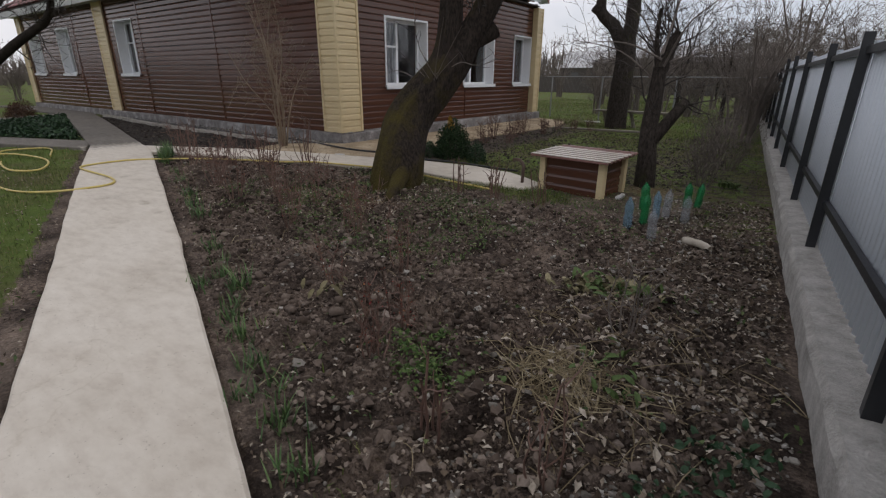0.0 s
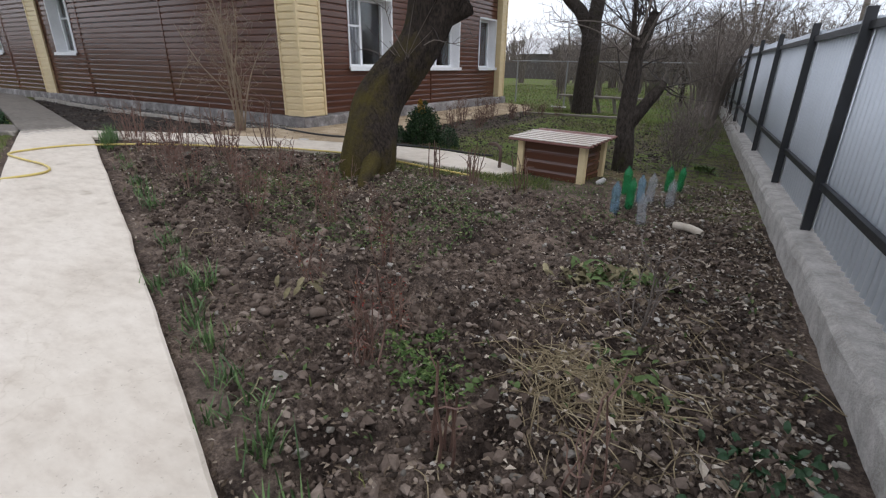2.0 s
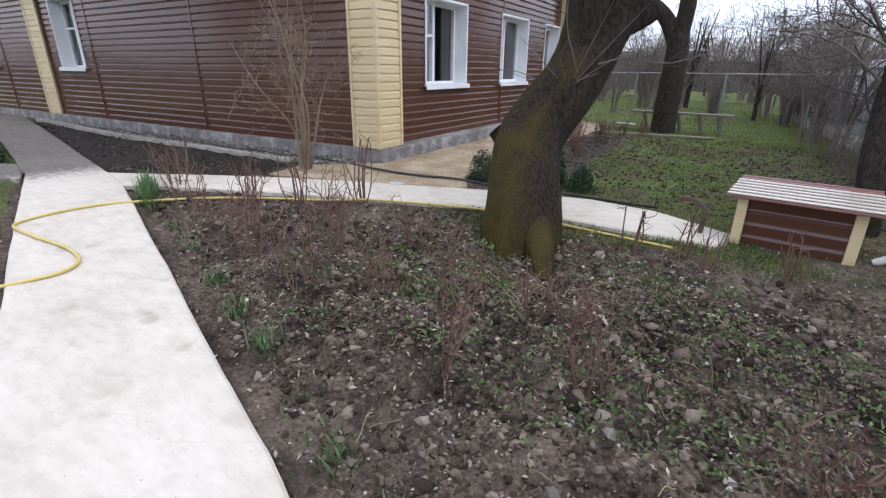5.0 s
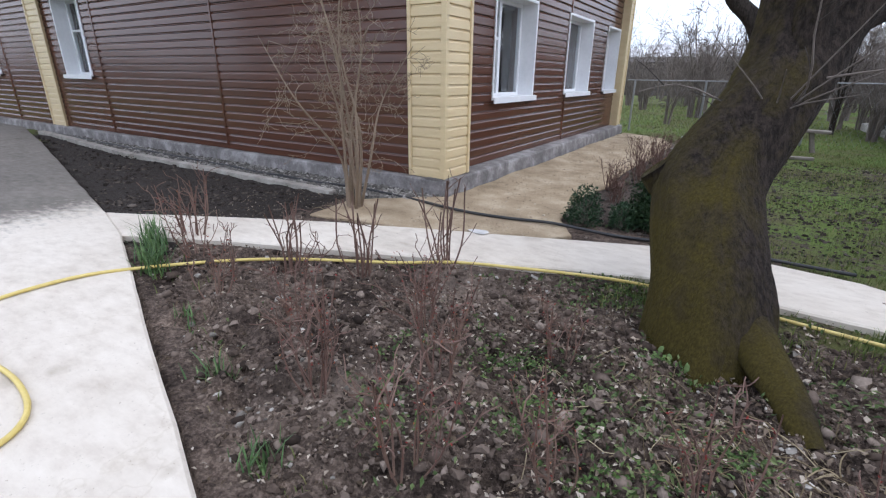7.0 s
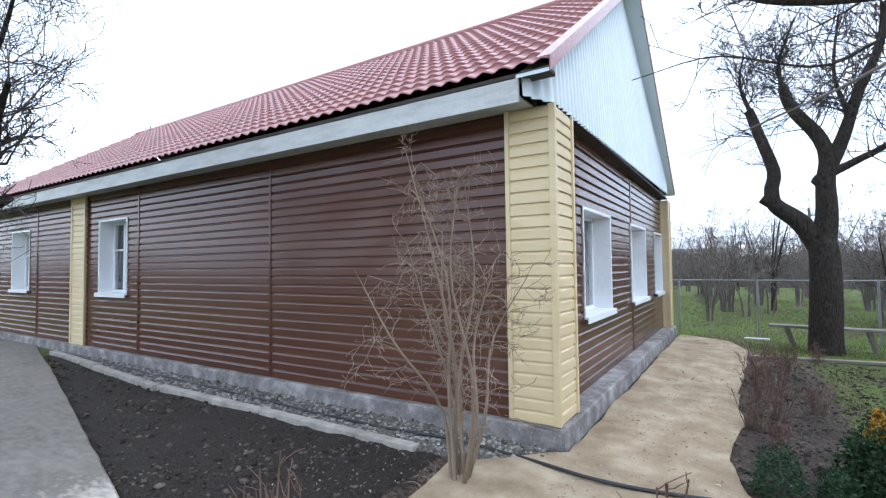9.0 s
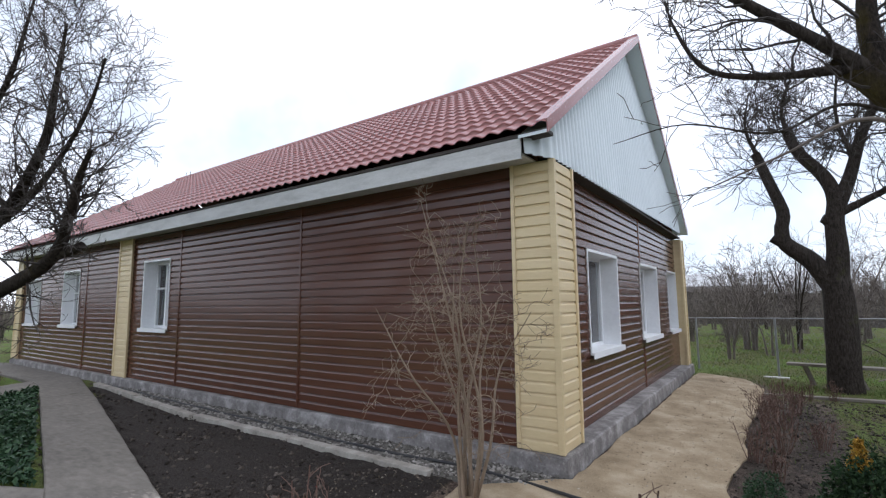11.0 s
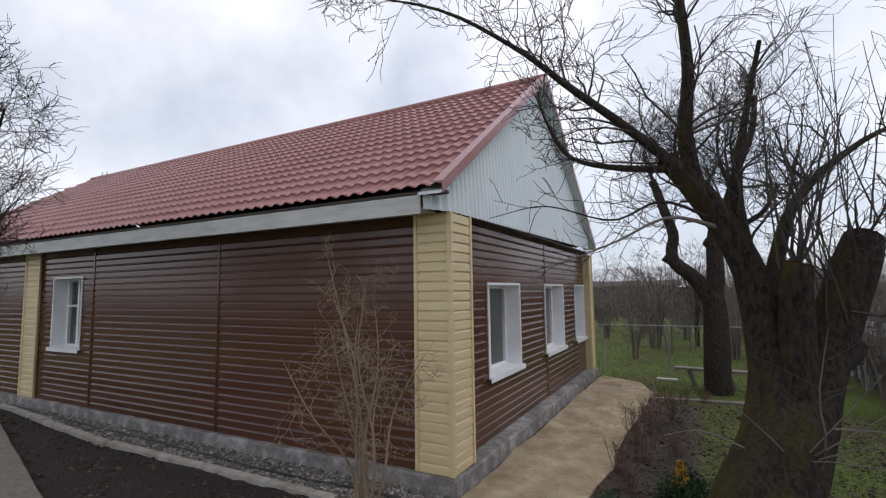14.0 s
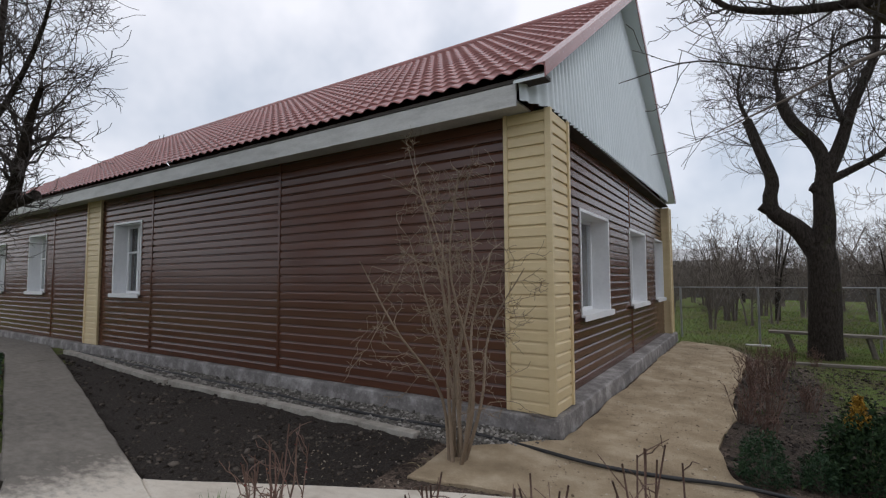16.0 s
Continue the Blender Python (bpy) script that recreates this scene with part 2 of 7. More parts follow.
def plastic_material(name, tint, through):
    """Thin bottle plastic: partly clear, partly tinted and glossy."""
    m, t, p = shader(name)
    p.inputs["Base Color"].default_value = (*tint, 1)
    p.inputs["Roughness"].default_value = 0.15
    clear_part = t.nodes.new("ShaderNodeBsdfTransparent")
    clear_part.inputs["Color"].default_value = (*[0.35 + 0.65 * c for c in tint], 1)
    mix = t.nodes.new("ShaderNodeMixShader")
    mix.inputs["Fac"].default_value = through
    t.links.new(p.outputs["BSDF"], mix.inputs[1])
    t.links.new(clear_part.outputs["BSDF"], mix.inputs[2])
    t.links.new(mix.outputs["Shader"], t.nodes["Material Output"].inputs["Surface"])
    return m


def glass_material(name, tint, rough=0.02):
    m, t, p = shader(name)
    p.inputs["Base Color"].default_value = (*tint, 1)
    p.inputs["Transmission Weight"].default_value = 1.0
    p.inputs["Roughness"].default_value = rough
    p.inputs["IOR"].default_value = 1.45
    return m


M_GROUND = ground_material()
M_PATH = concrete_path_material()
M_SAND = surface("sand_gravel", (0.2, 0.148, 0.09), (0.41, 0.32, 0.212), (0.64, 0.535, 0.39), 0.95, 2.4, 110, bump=0.9, depth=0.014, gloss=0.2)
M_GRAVEL = surface("grey_gravel", (0.07, 0.064, 0.056), (0.16, 0.15, 0.134), (0.31, 0.292, 0.265), 0.9, 6, 70, bump=0.9, depth=0.02, gloss=0.2)
M_PLINTH = surface("plinth_concrete", (0.1, 0.092, 0.088), (0.215, 0.2, 0.192), (0.5, 0.48, 0.46), 0.85, 4.5, 34, bump=0.6, depth=0.01, gloss=0.25)
M_KERB = surface("kerb_concrete", (0.17, 0.155, 0.132), (0.335, 0.31, 0.27), (0.5, 0.47, 0.42), 0.85, 4, 45, bump=0.5, depth=0.008, gloss=0.25)
M_BROWN = surface("brown_siding", (0.082, 0.033, 0.02), (0.1, 0.041, 0.025), (0.122, 0.052, 0.031), 0.19, 2.0, 14, stretch=(0.25, 0.25, 6),
                  bump=0.06, depth=0.002, spread=0.12, gloss=0.5)
M_BEIGE = surface("cream_siding", (0.60, 0.47, 0.265), (0.66, 0.53, 0.31), (0.72, 0.59, 0.36), 0.42, 2.0, 20, stretch=(0.6, 0.6, 4),
                  bump=0.05, depth=0.002, spread=0.06)
M_WALLCORE = surface("wall_core", (0.10, 0.05, 0.03), (0.12, 0.06, 0.035), (0.14, 0.07, 0.04), 0.9, 2, 30)
M_ROOF = surface("red_metal_roof", (0.25, 0.088, 0.08), (0.30, 0.112, 0.102), (0.35, 0.14, 0.127), 0.24, 0.8, 30, bump=0.05, depth=0.002, gloss=0.55)
M_FASCIA = surface("weathered_white_board", (0.36, 0.36, 0.35), (0.52, 0.52, 0.51), (0.62, 0.62, 0.61), 0.7, 2.2, 30, stretch=(1, 1, 4), bump=0.2)
# Dark wood colour that also carries the shade under eaves and gable sheet.
M_DARKWOOD_SHADE = surface("dark_wood_and_shade", (0.035, 0.03, 0.026), (0.06, 0.05, 0.045), (0.09, 0.08, 0.07), 0.85, 2, 30)
M_GABLE = surface("pale_corrugated_sheet", (0.60, 0.66, 0.68), (0.66, 0.72, 0.745), (0.72, 0.775, 0.80), 0.4, 1.2, 25, bump=0.05)
M_PVC = surface("white_pvc", (0.68, 0.69, 0.70), (0.78, 0.79, 0.80), (0.84, 0.85, 0.86), 0.4, 2, 20, bump=0.03)
M_GLASS = glass_material("window_glass", (0.93, 0.95, 0.96))
M_CURTAIN = surface("grey_net_curtain", (0.30, 0.31, 0.33), (0.38, 0.39, 0.41), (0.47, 0.48, 0.50), 0.9, 3, 60, stretch=(6, 6, 1))
# Dark grey, so that the dimness of the rooms is put into the colour.
M_ROOM = surface("dark_room_backing", (0.10, 0.10, 0.10), (0.13, 0.13, 0.13), (0.16, 0.16, 0.16), 0.9, 1.5, 30)
M_FENCE = surface("grey_fence_sheet", (0.5, 0.54, 0.585), (0.57, 0.61, 0.66), (0.63, 0.67, 0.72), 0.36, 1.0, 30, bump=0.05, gloss=0.5)
M_POST = surface("black_painted_steel", (0.010, 0.011, 0.013), (0.016, 0.017, 0.020), (0.028, 0.03, 0.034), 0.4, 5, 50, bump=0.1)
M_FENCEBASE = surface("rough_cast_concrete", (0.27, 0.252, 0.228), (0.46, 0.44, 0.405), (0.66, 0.635, 0.6), 0.9, 9, 60, bump=0.9, depth=0.02, gloss=0.2)
M_HOSE_Y = surface("yellow_hose", (0.45, 0.34, 0.09), (0.58, 0.46, 0.14), (0.66, 0.55, 0.22), 0.45, 6, 50, bump=0.1)
M_HOSE_K = surface("black_hose", (0.012, 0.012, 0.013), (0.02, 0.02, 0.022), (0.05, 0.05, 0.05), 0.5, 6, 50, bump=0.1)
M_BARK_OLD = bark_material("mossy_old_bark", (0.007, 0.005, 0.004), (0.05, 0.038, 0.03), (0.08, 0.063, 0.014), 0.41, 0.68, 1.0, 0.15)
M_BARK = bark_material("dark_bark", (0.014, 0.011, 0.009), (0.065, 0.053, 0.044), (0.07, 0.07, 0.03), 0.6, 0.72)
M_TWIG = surface("grey_brown_twigs", (0.09, 0.073, 0.063), (0.15, 0.125, 0.107), (0.22, 0.185, 0.16), 0.9, 1.5, 30, bump=0)
M_TWIG_DARK = surface("dark_twigs", (0.025, 0.02, 0.018), (0.045, 0.037, 0.032), (0.075, 0.062, 0.053), 0.9, 1.5, 30, bump=0)
M_TWIG_PALE = surface("pale_shrub_stems", (0.13, 0.092, 0.06), (0.21, 0.155, 0.105), (0.3, 0.23, 0.165), 0.85, 2, 40, bump=0)
M_TWIG_RED = surface("reddish_rose_stems", (0.08, 0.042, 0.033), (0.15, 0.086, 0.064), (0.22, 0.15, 0.105), 0.7, 3, 40, bump=0)
M_CUT = surface("sawn_wood", (0.30, 0.25, 0.19), (0.42, 0.37, 0.30), (0.52, 0.47, 0.40), 0.8, 10, 60)
M_BENCH = surface("grey_weathered_wood", (0.12, 0.105, 0.085), (0.20, 0.175, 0.145), (0.29, 0.26, 0.22), 0.85, 4, 50, stretch=(0.4, 4, 4), bump=0.4)
M_CLOD = island_surface("soil_clods", [(0.0, (0.022, 0.015, 0.011)), (0.45, (0.086, 0.063, 0.049)), (0.85, (0.175, 0.136, 0.109)), (1.0, (0.26, 0.21, 0.172))], 0.97)
M_SANDSTONE = island_surface("sandy_stones", [(0.0, (0.2, 0.15, 0.1)), (0.6, (0.38, 0.3, 0.21)), (1.0, (0.58, 0.5, 0.39))], 0.9)
M_GRIT = island_surface("grey_grit", [(0.0, (0.075, 0.069, 0.06)), (0.6, (0.18, 0.168, 0.15)), (1.0, (0.42, 0.395, 0.36))], 0.85)
# Darker copy of soil_clods, with the lower tone put into its colour.
M_CRUMB = island_surface("darker_soil_crumbs", [(0.0, (0.018, 0.0145, 0.012)), (0.6, (0.05, 0.04, 0.033)), (1.0, (0.13, 0.108, 0.09))], 0.95)
M_PEBBLE = island_surface("pale_stones", [(0.0, (0.12, 0.107, 0.09)), (0.6, (0.24, 0.22, 0.19)), (1.0, (0.48, 0.45, 0.405))], 0.85)
M_LITTER = island_surface("dead_leaves", [(0.0, (0.05, 0.034, 0.022)), (0.4, (0.13, 0.095, 0.065)), (0.7, (0.25, 0.2, 0.15)), (1.0, (0.5, 0.44, 0.36))], 0.85)
M_STRAW = island_surface("dry_stalks", [(0.0, (0.14, 0.105, 0.06)), (0.6, (0.27, 0.215, 0.13)), (1.0, (0.40, 0.34, 0.22))], 0.85)
M_GRASS = island_surface("grass_blades", [(0.0, (0.06, 0.085, 0.02)), (0.5, (0.11, 0.155, 0.036)), (0.8, (0.18, 0.2, 0.06)), (1.0, (0.3, 0.25, 0.13))], 0.75)
M_WEED = island_surface("weed_leaves", [(0.0, (0.045, 0.07, 0.024)), (0.6, (0.085, 0.13, 0.042)), (1.0, (0.17, 0.2, 0.085))], 0.7)
M_FRESH = island_surface("fresh_weed_leaves", [(0.0, (0.04, 0.075, 0.02)), (0.6, (0.08, 0.14, 0.036)), (1.0, (0.17, 0.21, 0.075))], 0.7)
M_LITTERLEAF = island_surface("withered_leaves", [(0.0, (0.10, 0.085, 0.045)), (0.6, (0.19, 0.165, 0.09)), (1.0, (0.32, 0.28, 0.17))], 0.8, False)
M_BLADE = island_surface("bulb_leaves", [(0.0, (0.055, 0.1, 0.04)), (0.6, (0.09, 0.165, 0.06)), (1.0, (0.16, 0.24, 0.09))], 0.5)
M_IVY = island_surface("ivy_leaves", [(0.0, (0.012, 0.032, 0.014)), (0.6, (0.025, 0.06, 0.025)), (1.0, (0.055, 0.10, 0.045))], 0.5)
M_FIR = island_surface("evergreen_sprays", [(0.0, (0.010, 0.024, 0.010)), (0.6, (0.022, 0.05, 0.017)), (1.0, (0.045, 0.08, 0.028))], 0.75)
M_GOLD = island_surface("golden_sprays", [(0.0, (0.20, 0.10, 0.015)), (0.6, (0.42, 0.24, 0.03)), (1.0, (0.55, 0.36, 0.07))], 0.75)
M_RUST = island_surface("rusty_seed_heads", [(0.0, (0.045, 0.022, 0.014)), (0.6, (0.085, 0.045, 0.028)), (1.0, (0.14, 0.085, 0.055))], 0.85)
M_BUD = island_surface("red_buds", [(0.0, (0.14, 0.02, 0.02)), (0.6, (0.24, 0.04, 0.03)), (1.0, (0.30, 0.14, 0.06))], 0.6)
M_LIDRED = surface("striped_lid_brown", (0.14, 0.06, 0.05), (0.18, 0.08, 0.065), (0.22, 0.11, 0.09), 0.35, 3, 30, bump=0.05)
M_LIDPALE = surface("striped_lid_cream", (0.50, 0.44, 0.38), (0.58, 0.52, 0.45), (0.66, 0.60, 0.53), 0.35, 3, 30, bump=0.05)
M_BOT_GREEN = plastic_material("green_plastic", (0.03, 0.3, 0.11), 0.58)
M_BOT_CLEAR = plastic_material("clear_plastic", (0.62, 0.64, 0.66), 0.8)
M_BOT_BLUE = plastic_material("pale_blue_plastic", (0.36, 0.54, 0.66), 0.78)
M_FOOT_BLUE = plastic_material("blue_water_tint", (0.05, 0.33, 0.55), 0.35)
M_CAP_WHITE = surface("white_cap", (0.7, 0.7, 0.7), (0.78, 0.78, 0.78), (0.84, 0.84, 0.84), 0.5, 5, 50, bump=0)
M_CAP_BLUE = surface("blue_cap", (0.02, 0.04, 0.22), (0.03, 0.06, 0.30), (0.04, 0.09, 0.36), 0.5, 5, 50, bump=0)
M_CAP_RED = surface("red_cap", (0.35, 0.03, 0.03), (0.45, 0.05, 0.04), (0.5, 0.08, 0.06), 0.5, 5, 50, bump=0)
M_LABEL_BLUE = surface("blue_label", (0.04, 0.22, 0.42), (0.06, 0.30, 0.52), (0.12, 0.40, 0.62), 0.5, 12, 50, bump=0)
M_LABEL_TEAL = surface("teal_label", (0.03, 0.28, 0.24), (0.05, 0.36, 0.30), (0.10, 0.45, 0.38), 0.5, 12, 50, bump=0)
M_LABEL_WHITE = surface("white_label", (0.6, 0.6, 0.6), (0.7, 0.7, 0.7), (0.78, 0.78, 0.78), 0.5, 12, 50, bump=0)
M_PIPE = surface("galvanised_pipe", (0.22, 0.225, 0.23), (0.31, 0.315, 0.32), (0.4, 0.405, 0.41), 0.5, 4, 40, metal=0.5, bump=0.05)
M_RUSTPIPE = surface("rusty_pipe", (0.05, 0.03, 0.022), (0.09, 0.055, 0.04), (0.14, 0.09, 0.065), 0.7, 8, 60, bump=0.3)
M_SHED = surface("far_shed_wall", (0.07, 0.06, 0.055), (0.10, 0.088, 0.08), (0.14, 0.12, 0.11), 0.9, 0.6, 6)
M_FARROOF = surface("far_pale_roof", (0.50, 0.50, 0.50), (0.60, 0.60, 0.60), (0.68, 0.68, 0.68), 0.6, 0.5, 6)
M_TEAL = surface("teal_gate_paint", (0.07, 0.20, 0.20), (0.10, 0.26, 0.26), (0.13, 0.31, 0.31), 0.6, 1, 12)
M_WHITEWASH = surface("whitewashed_block", (0.42, 0.41, 0.39), (0.55, 0.54, 0.52), (0.68, 0.67, 0.65), 0.9, 6, 40)

# ---- mesh builders ----


class Build:
    """Collects vertices and faces of one mesh."""

    def __init__(self):
        self.v, self.f, self.n = [], [], 0

    def add(self, verts, faces):
        self.v.append(np.asarray(verts, float).reshape(-1, 3))
        self.f.extend([tuple(i + self.n for i in f) for f in faces])
        self.n += len(self.v[-1])
        return self

    def box(self, x0, x1, y0, y1, z0, z1):
        return self.add([(x0, y0, z0), (x1, y0, z0), (x1, y1, z0), (x0, y1, z0), (x0, y0, z1), (x1, y0, z1), (x1, y1, z1), (x0, y1, z1)],
                        [(0, 3, 2, 1), (4, 5, 6, 7), (0, 1, 5, 4), (1, 2, 6, 5), (2, 3, 7, 6), (3, 0, 4, 7)])

    def tube(self, pts, radii, sides=6, close=True):
        pts = np.asarray(pts, float)
        n = len(pts)
        radii = np.broadcast_to(np.asarray(radii, float), (n,))
        d = np.empty_like(pts)
        d[0], d[-1] = pts[1] - pts[0], pts[-1] - pts[-2]
        d[1:-1] = pts[2:] - pts[:-2]
        d /= np.sqrt((d * d).sum(1))[:, None] + 1e-9
        ref = np.array([0.0, 0.0, 1.0]) if abs(d[:, 2]).mean() < 0.8 else np.array([1.0, 0.0, 0.0])
        u = np.cross(d, ref)
        u /= np.sqrt((u * u).sum(1))[:, None] + 1e-9
        w = np.cross(d, u)
        a = np.arange(sides) * 2 * np.pi / sides
        ring = pts[:, None, :] + radii[:, None, None] * (np.cos(a)[None, :, None] * u[:, None, :] + np.sin(a)[None, :, None] * w[:, None, :])
        faces = []
        for i in range(n - 1):
            for k in range(sides):
                k2 = (k + 1) % sides
                faces.append((i * sides + k, i * sides + k2, (i + 1) * sides + k2, (i + 1) * sides + k))
        if close:
            faces.append(tuple(range(sides)))
            faces.append(tuple((n - 1) * sides + k for k in range(sides))[::-1])
        return self.add(ring.reshape(-1, 3), faces)

    def lathe(self, profile, sides=14, at=(0, 0, 0)):
        return self.tube([(at[0], at[1], at[2] + z) for r, z in profile], [max(r, 1e-4) for r, z in profile], sides)

    def prism(self, poly, z0, z1):
        n = len(poly)
        v = [(x, y, z0) for x, y in poly] + [(x, y, z1) for x, y in poly]
        return self.add(v, [tuple(range(n))[::-1], tuple(range(n, 2 * n))] + [(i, (i + 1) % n, n + (i + 1) % n, n + i) for i in range(n)])

    def mesh(self, name, mat, smooth=False):
        me = bpy.data.meshes.new(name)
        me.from_pydata(np.concatenate(self.v).tolist(), [], self.f)
        me.materials.append(mat)
        me.polygons.foreach_set("use_smooth", [smooth] * len(me.polygons))
        me.update()
        return me

    def done(self, name, mat, parent=None, label="", smooth=False, bevel=0.0):
        me = self.mesh(name, mat, smooth)
        if bevel:
            bm = bmesh.new()
            bm.from_mesh(me)
            bmesh.ops.remove_doubles(bm, verts=bm.verts, dist=1e-5)
            bmesh.ops.bevel(bm, geom=bm.edges[:], offset=bevel, segments=2, affect="EDGES", profile=0.6, clamp_overlap=True)
            bmesh.ops.recalc_face_normals(bm, faces=bm.faces)
            bm.to_mesh(me)
            bm.free()
        ob = new(name, me)
        ob.parent = parent
        return tagged(ob, label) if label else ob


def thing(name, label, category, at=(0, 0, 0), group="", kind=""):
    ob = new(name)
    ob.location = at
    return tagged(ob, label, category, group, kind)


def smooth_line(pts, n):
    """A smooth line of n points through the points given."""
    p = np.asarray(pts, float)
    q = np.vstack([2 * p[0] - p[1], p, 2 * p[-1] - p[-2]])
    out = []
    for s in np.linspace(0, len(p) - 1 - 1e-6, n):
        i = int(s)
        t = s - i
        a, b, c, d = q[i], q[i + 1], q[i + 2], q[i + 3]
        out.append(0.5 * (2 * b + (c - a) * t + (2 * a - 5 * b + 4 * c - d) * t * t + (3 * b - a - 3 * c + d) * t ** 3))
    return np.array(out)


def value_noise(x, y, seed):
    """Smooth noise from 0 to 1 on the plane."""
    xi, yi = np.floor(x).astype(int), np.floor(y).astype(int)
    fx, fy = x - xi, y - yi
    fx, fy = fx * fx * (3 - 2 * fx), fy * fy * (3 - 2 * fy)

    def h(i, j):
        k = (i * 374761393 + j * 668265263 + seed * 974711) & 0x7fffffff
        k = ((k ^ (k >> 13)) * 1274126177) & 0x7fffffff
        return ((k ^ (k >> 16)) & 0xffff) / 65535.0
    return (h(xi, yi) * (1 - fx) + h(xi + 1, yi) * fx) * (1 - fy) + (h(xi, yi + 1) * (1 - fx) + h(xi + 1, yi + 1) * fx) * fy


def fractal(x, y, seed, octaves=4):
    total, amp, norm = 0, 1.0, 0
    for o in range(octaves):
        total = total + amp * value_noise(x * 2 ** o, y * 2 ** o, seed + o)
        norm += amp
        amp *= 0.55
    return total / norm


def inside(px, py, poly):
    """Which of the points lie inside the polygon."""
    px, py = np.asarray(px), np.asarray(py)
    res = np.zeros(px.shape, bool)
    n = len(poly)
    for i in range(n):
        (x0, y0), (x1, y1) = poly[i], poly[(i + 1) % n]
        if y0 == y1:
            continue
        res ^= ((y0 > py) != (y1 > py)) & (px < (x1 - x0) * (py - y0) / (y1 - y0) + x0)
    return res


def ease(a, b, x):
    t = np.clip((x - a) / (b - a), 0, 1)
    return t * t * (3 - 2 * t)


# ---- plan ----
PATH_MAIN = [(1.2, -0.4), (-1.5, 0.68), (-4.33, 1.84), (-8.87, 3.64), (-9.72, 3.9), (-10.62, 3.36), (-5.73, 1.46), (-2.74, 0.33), (0.8, -1.06)]
PATH_CROSS = [(-8.87, 3.64), (-7.99, 4.07), (-7.01, 4.52), (-5.56, 5.22), (-4.9, 5.47), (-4.15, 5.48), (-2.97, 5.42), (-2.88, 5.85), (-3.6, 6.3),
              (-4.3, 6.4), (-5.1, 6.22), (-5.77, 5.9), (-7.67, 4.96), (-9.72, 3.9)]
PATH_BACK = [(-9.72, 3.9), (-16.0, 5.58), (-19.6, 6.48), (-25.5, 6.48), (-26.5, 5.6), (-19.6, 5.62), (-18.86, 5.5), (-10.62, 3.33)]
PATH_LEFT = [(-10.62, 3.33), (-11.3, 3.52), (-16.6, 1.2), (-16.3, 0.55), (-10.2, 3.14)]
PATH_FARLEFT = [(-18.86, 5.5), (-19.9, 5.62), (-19.2, 4.2), (-17.4, 1.0), (-16.3, 1.2), (-17.4, 3.9)]
SAND = [(-8.1, 5.05), (-7.0, 5.32), (-6.0, 5.84), (-5.75, 6.1), (-6.02, 6.5), (-6.15, 7.2), (-6.05, 8.4), (-6.1, 9.6), (-6.0, 11.5), (-5.95, 13.6), (-6.3, 14.6),
        (-7.3, 15.0), (-7.36, 12.0), (-7.36, 9.0), (-7.38, 6.5), (-7.75, 6.15), (-8.2, 5.7)]
GRAVEL = [(-8.2, 5.85), (-13.0, 5.9), (-18.1, 6.35), (-18.1, 6.6), (-13.0, 6.6), (-7.4, 6.6), (-7.6, 6.1)]
IVY = [(-11.4, 3.45), (-18.2, 5.3), (-17.2, 3.9), (-15.9, 1.7)]


def level(x, y):
    """The broad lie of the ground."""
    return -0.185 + 0.125 * ease(-3.8, -8.6, np.asarray(x, float)) + 0.0 * np.asarray(y, float)


def beside_path(x, y):
    """How far a spot lies to the garden side of the main path's edge, and how far along it."""
    return 0.372 * x + 0.925 * y - 0.09, -0.925 * x + 0.372 * y


def in_paths(x, y):
    r = inside(x, y, PATH_MAIN)
    for poly in (PATH_CROSS, PATH_BACK, PATH_LEFT, PATH_FARLEFT):
        r = r | inside(x, y, poly)
    return r


def in_bed(x, y):
    """1 in the dug garden bed, 0 outside, with soft rims."""
    side, along = beside_path(x, y)
    back = 5.3 - 0.25 * ease(-4, -3, x) + 0.0 * y
    cross = (4.13 - 0.02) + 0.46 * (x + 7.99)
    lim = np.where(x < -4.9, cross, back)
    return ease(0.02, 0.25, side) * ease(0.0, -0.3, y - lim) * ease(-0.1, -0.4, x + 0.097 * (y - 1.85) - 0.07) * ease(-9.3, -8.9, x)


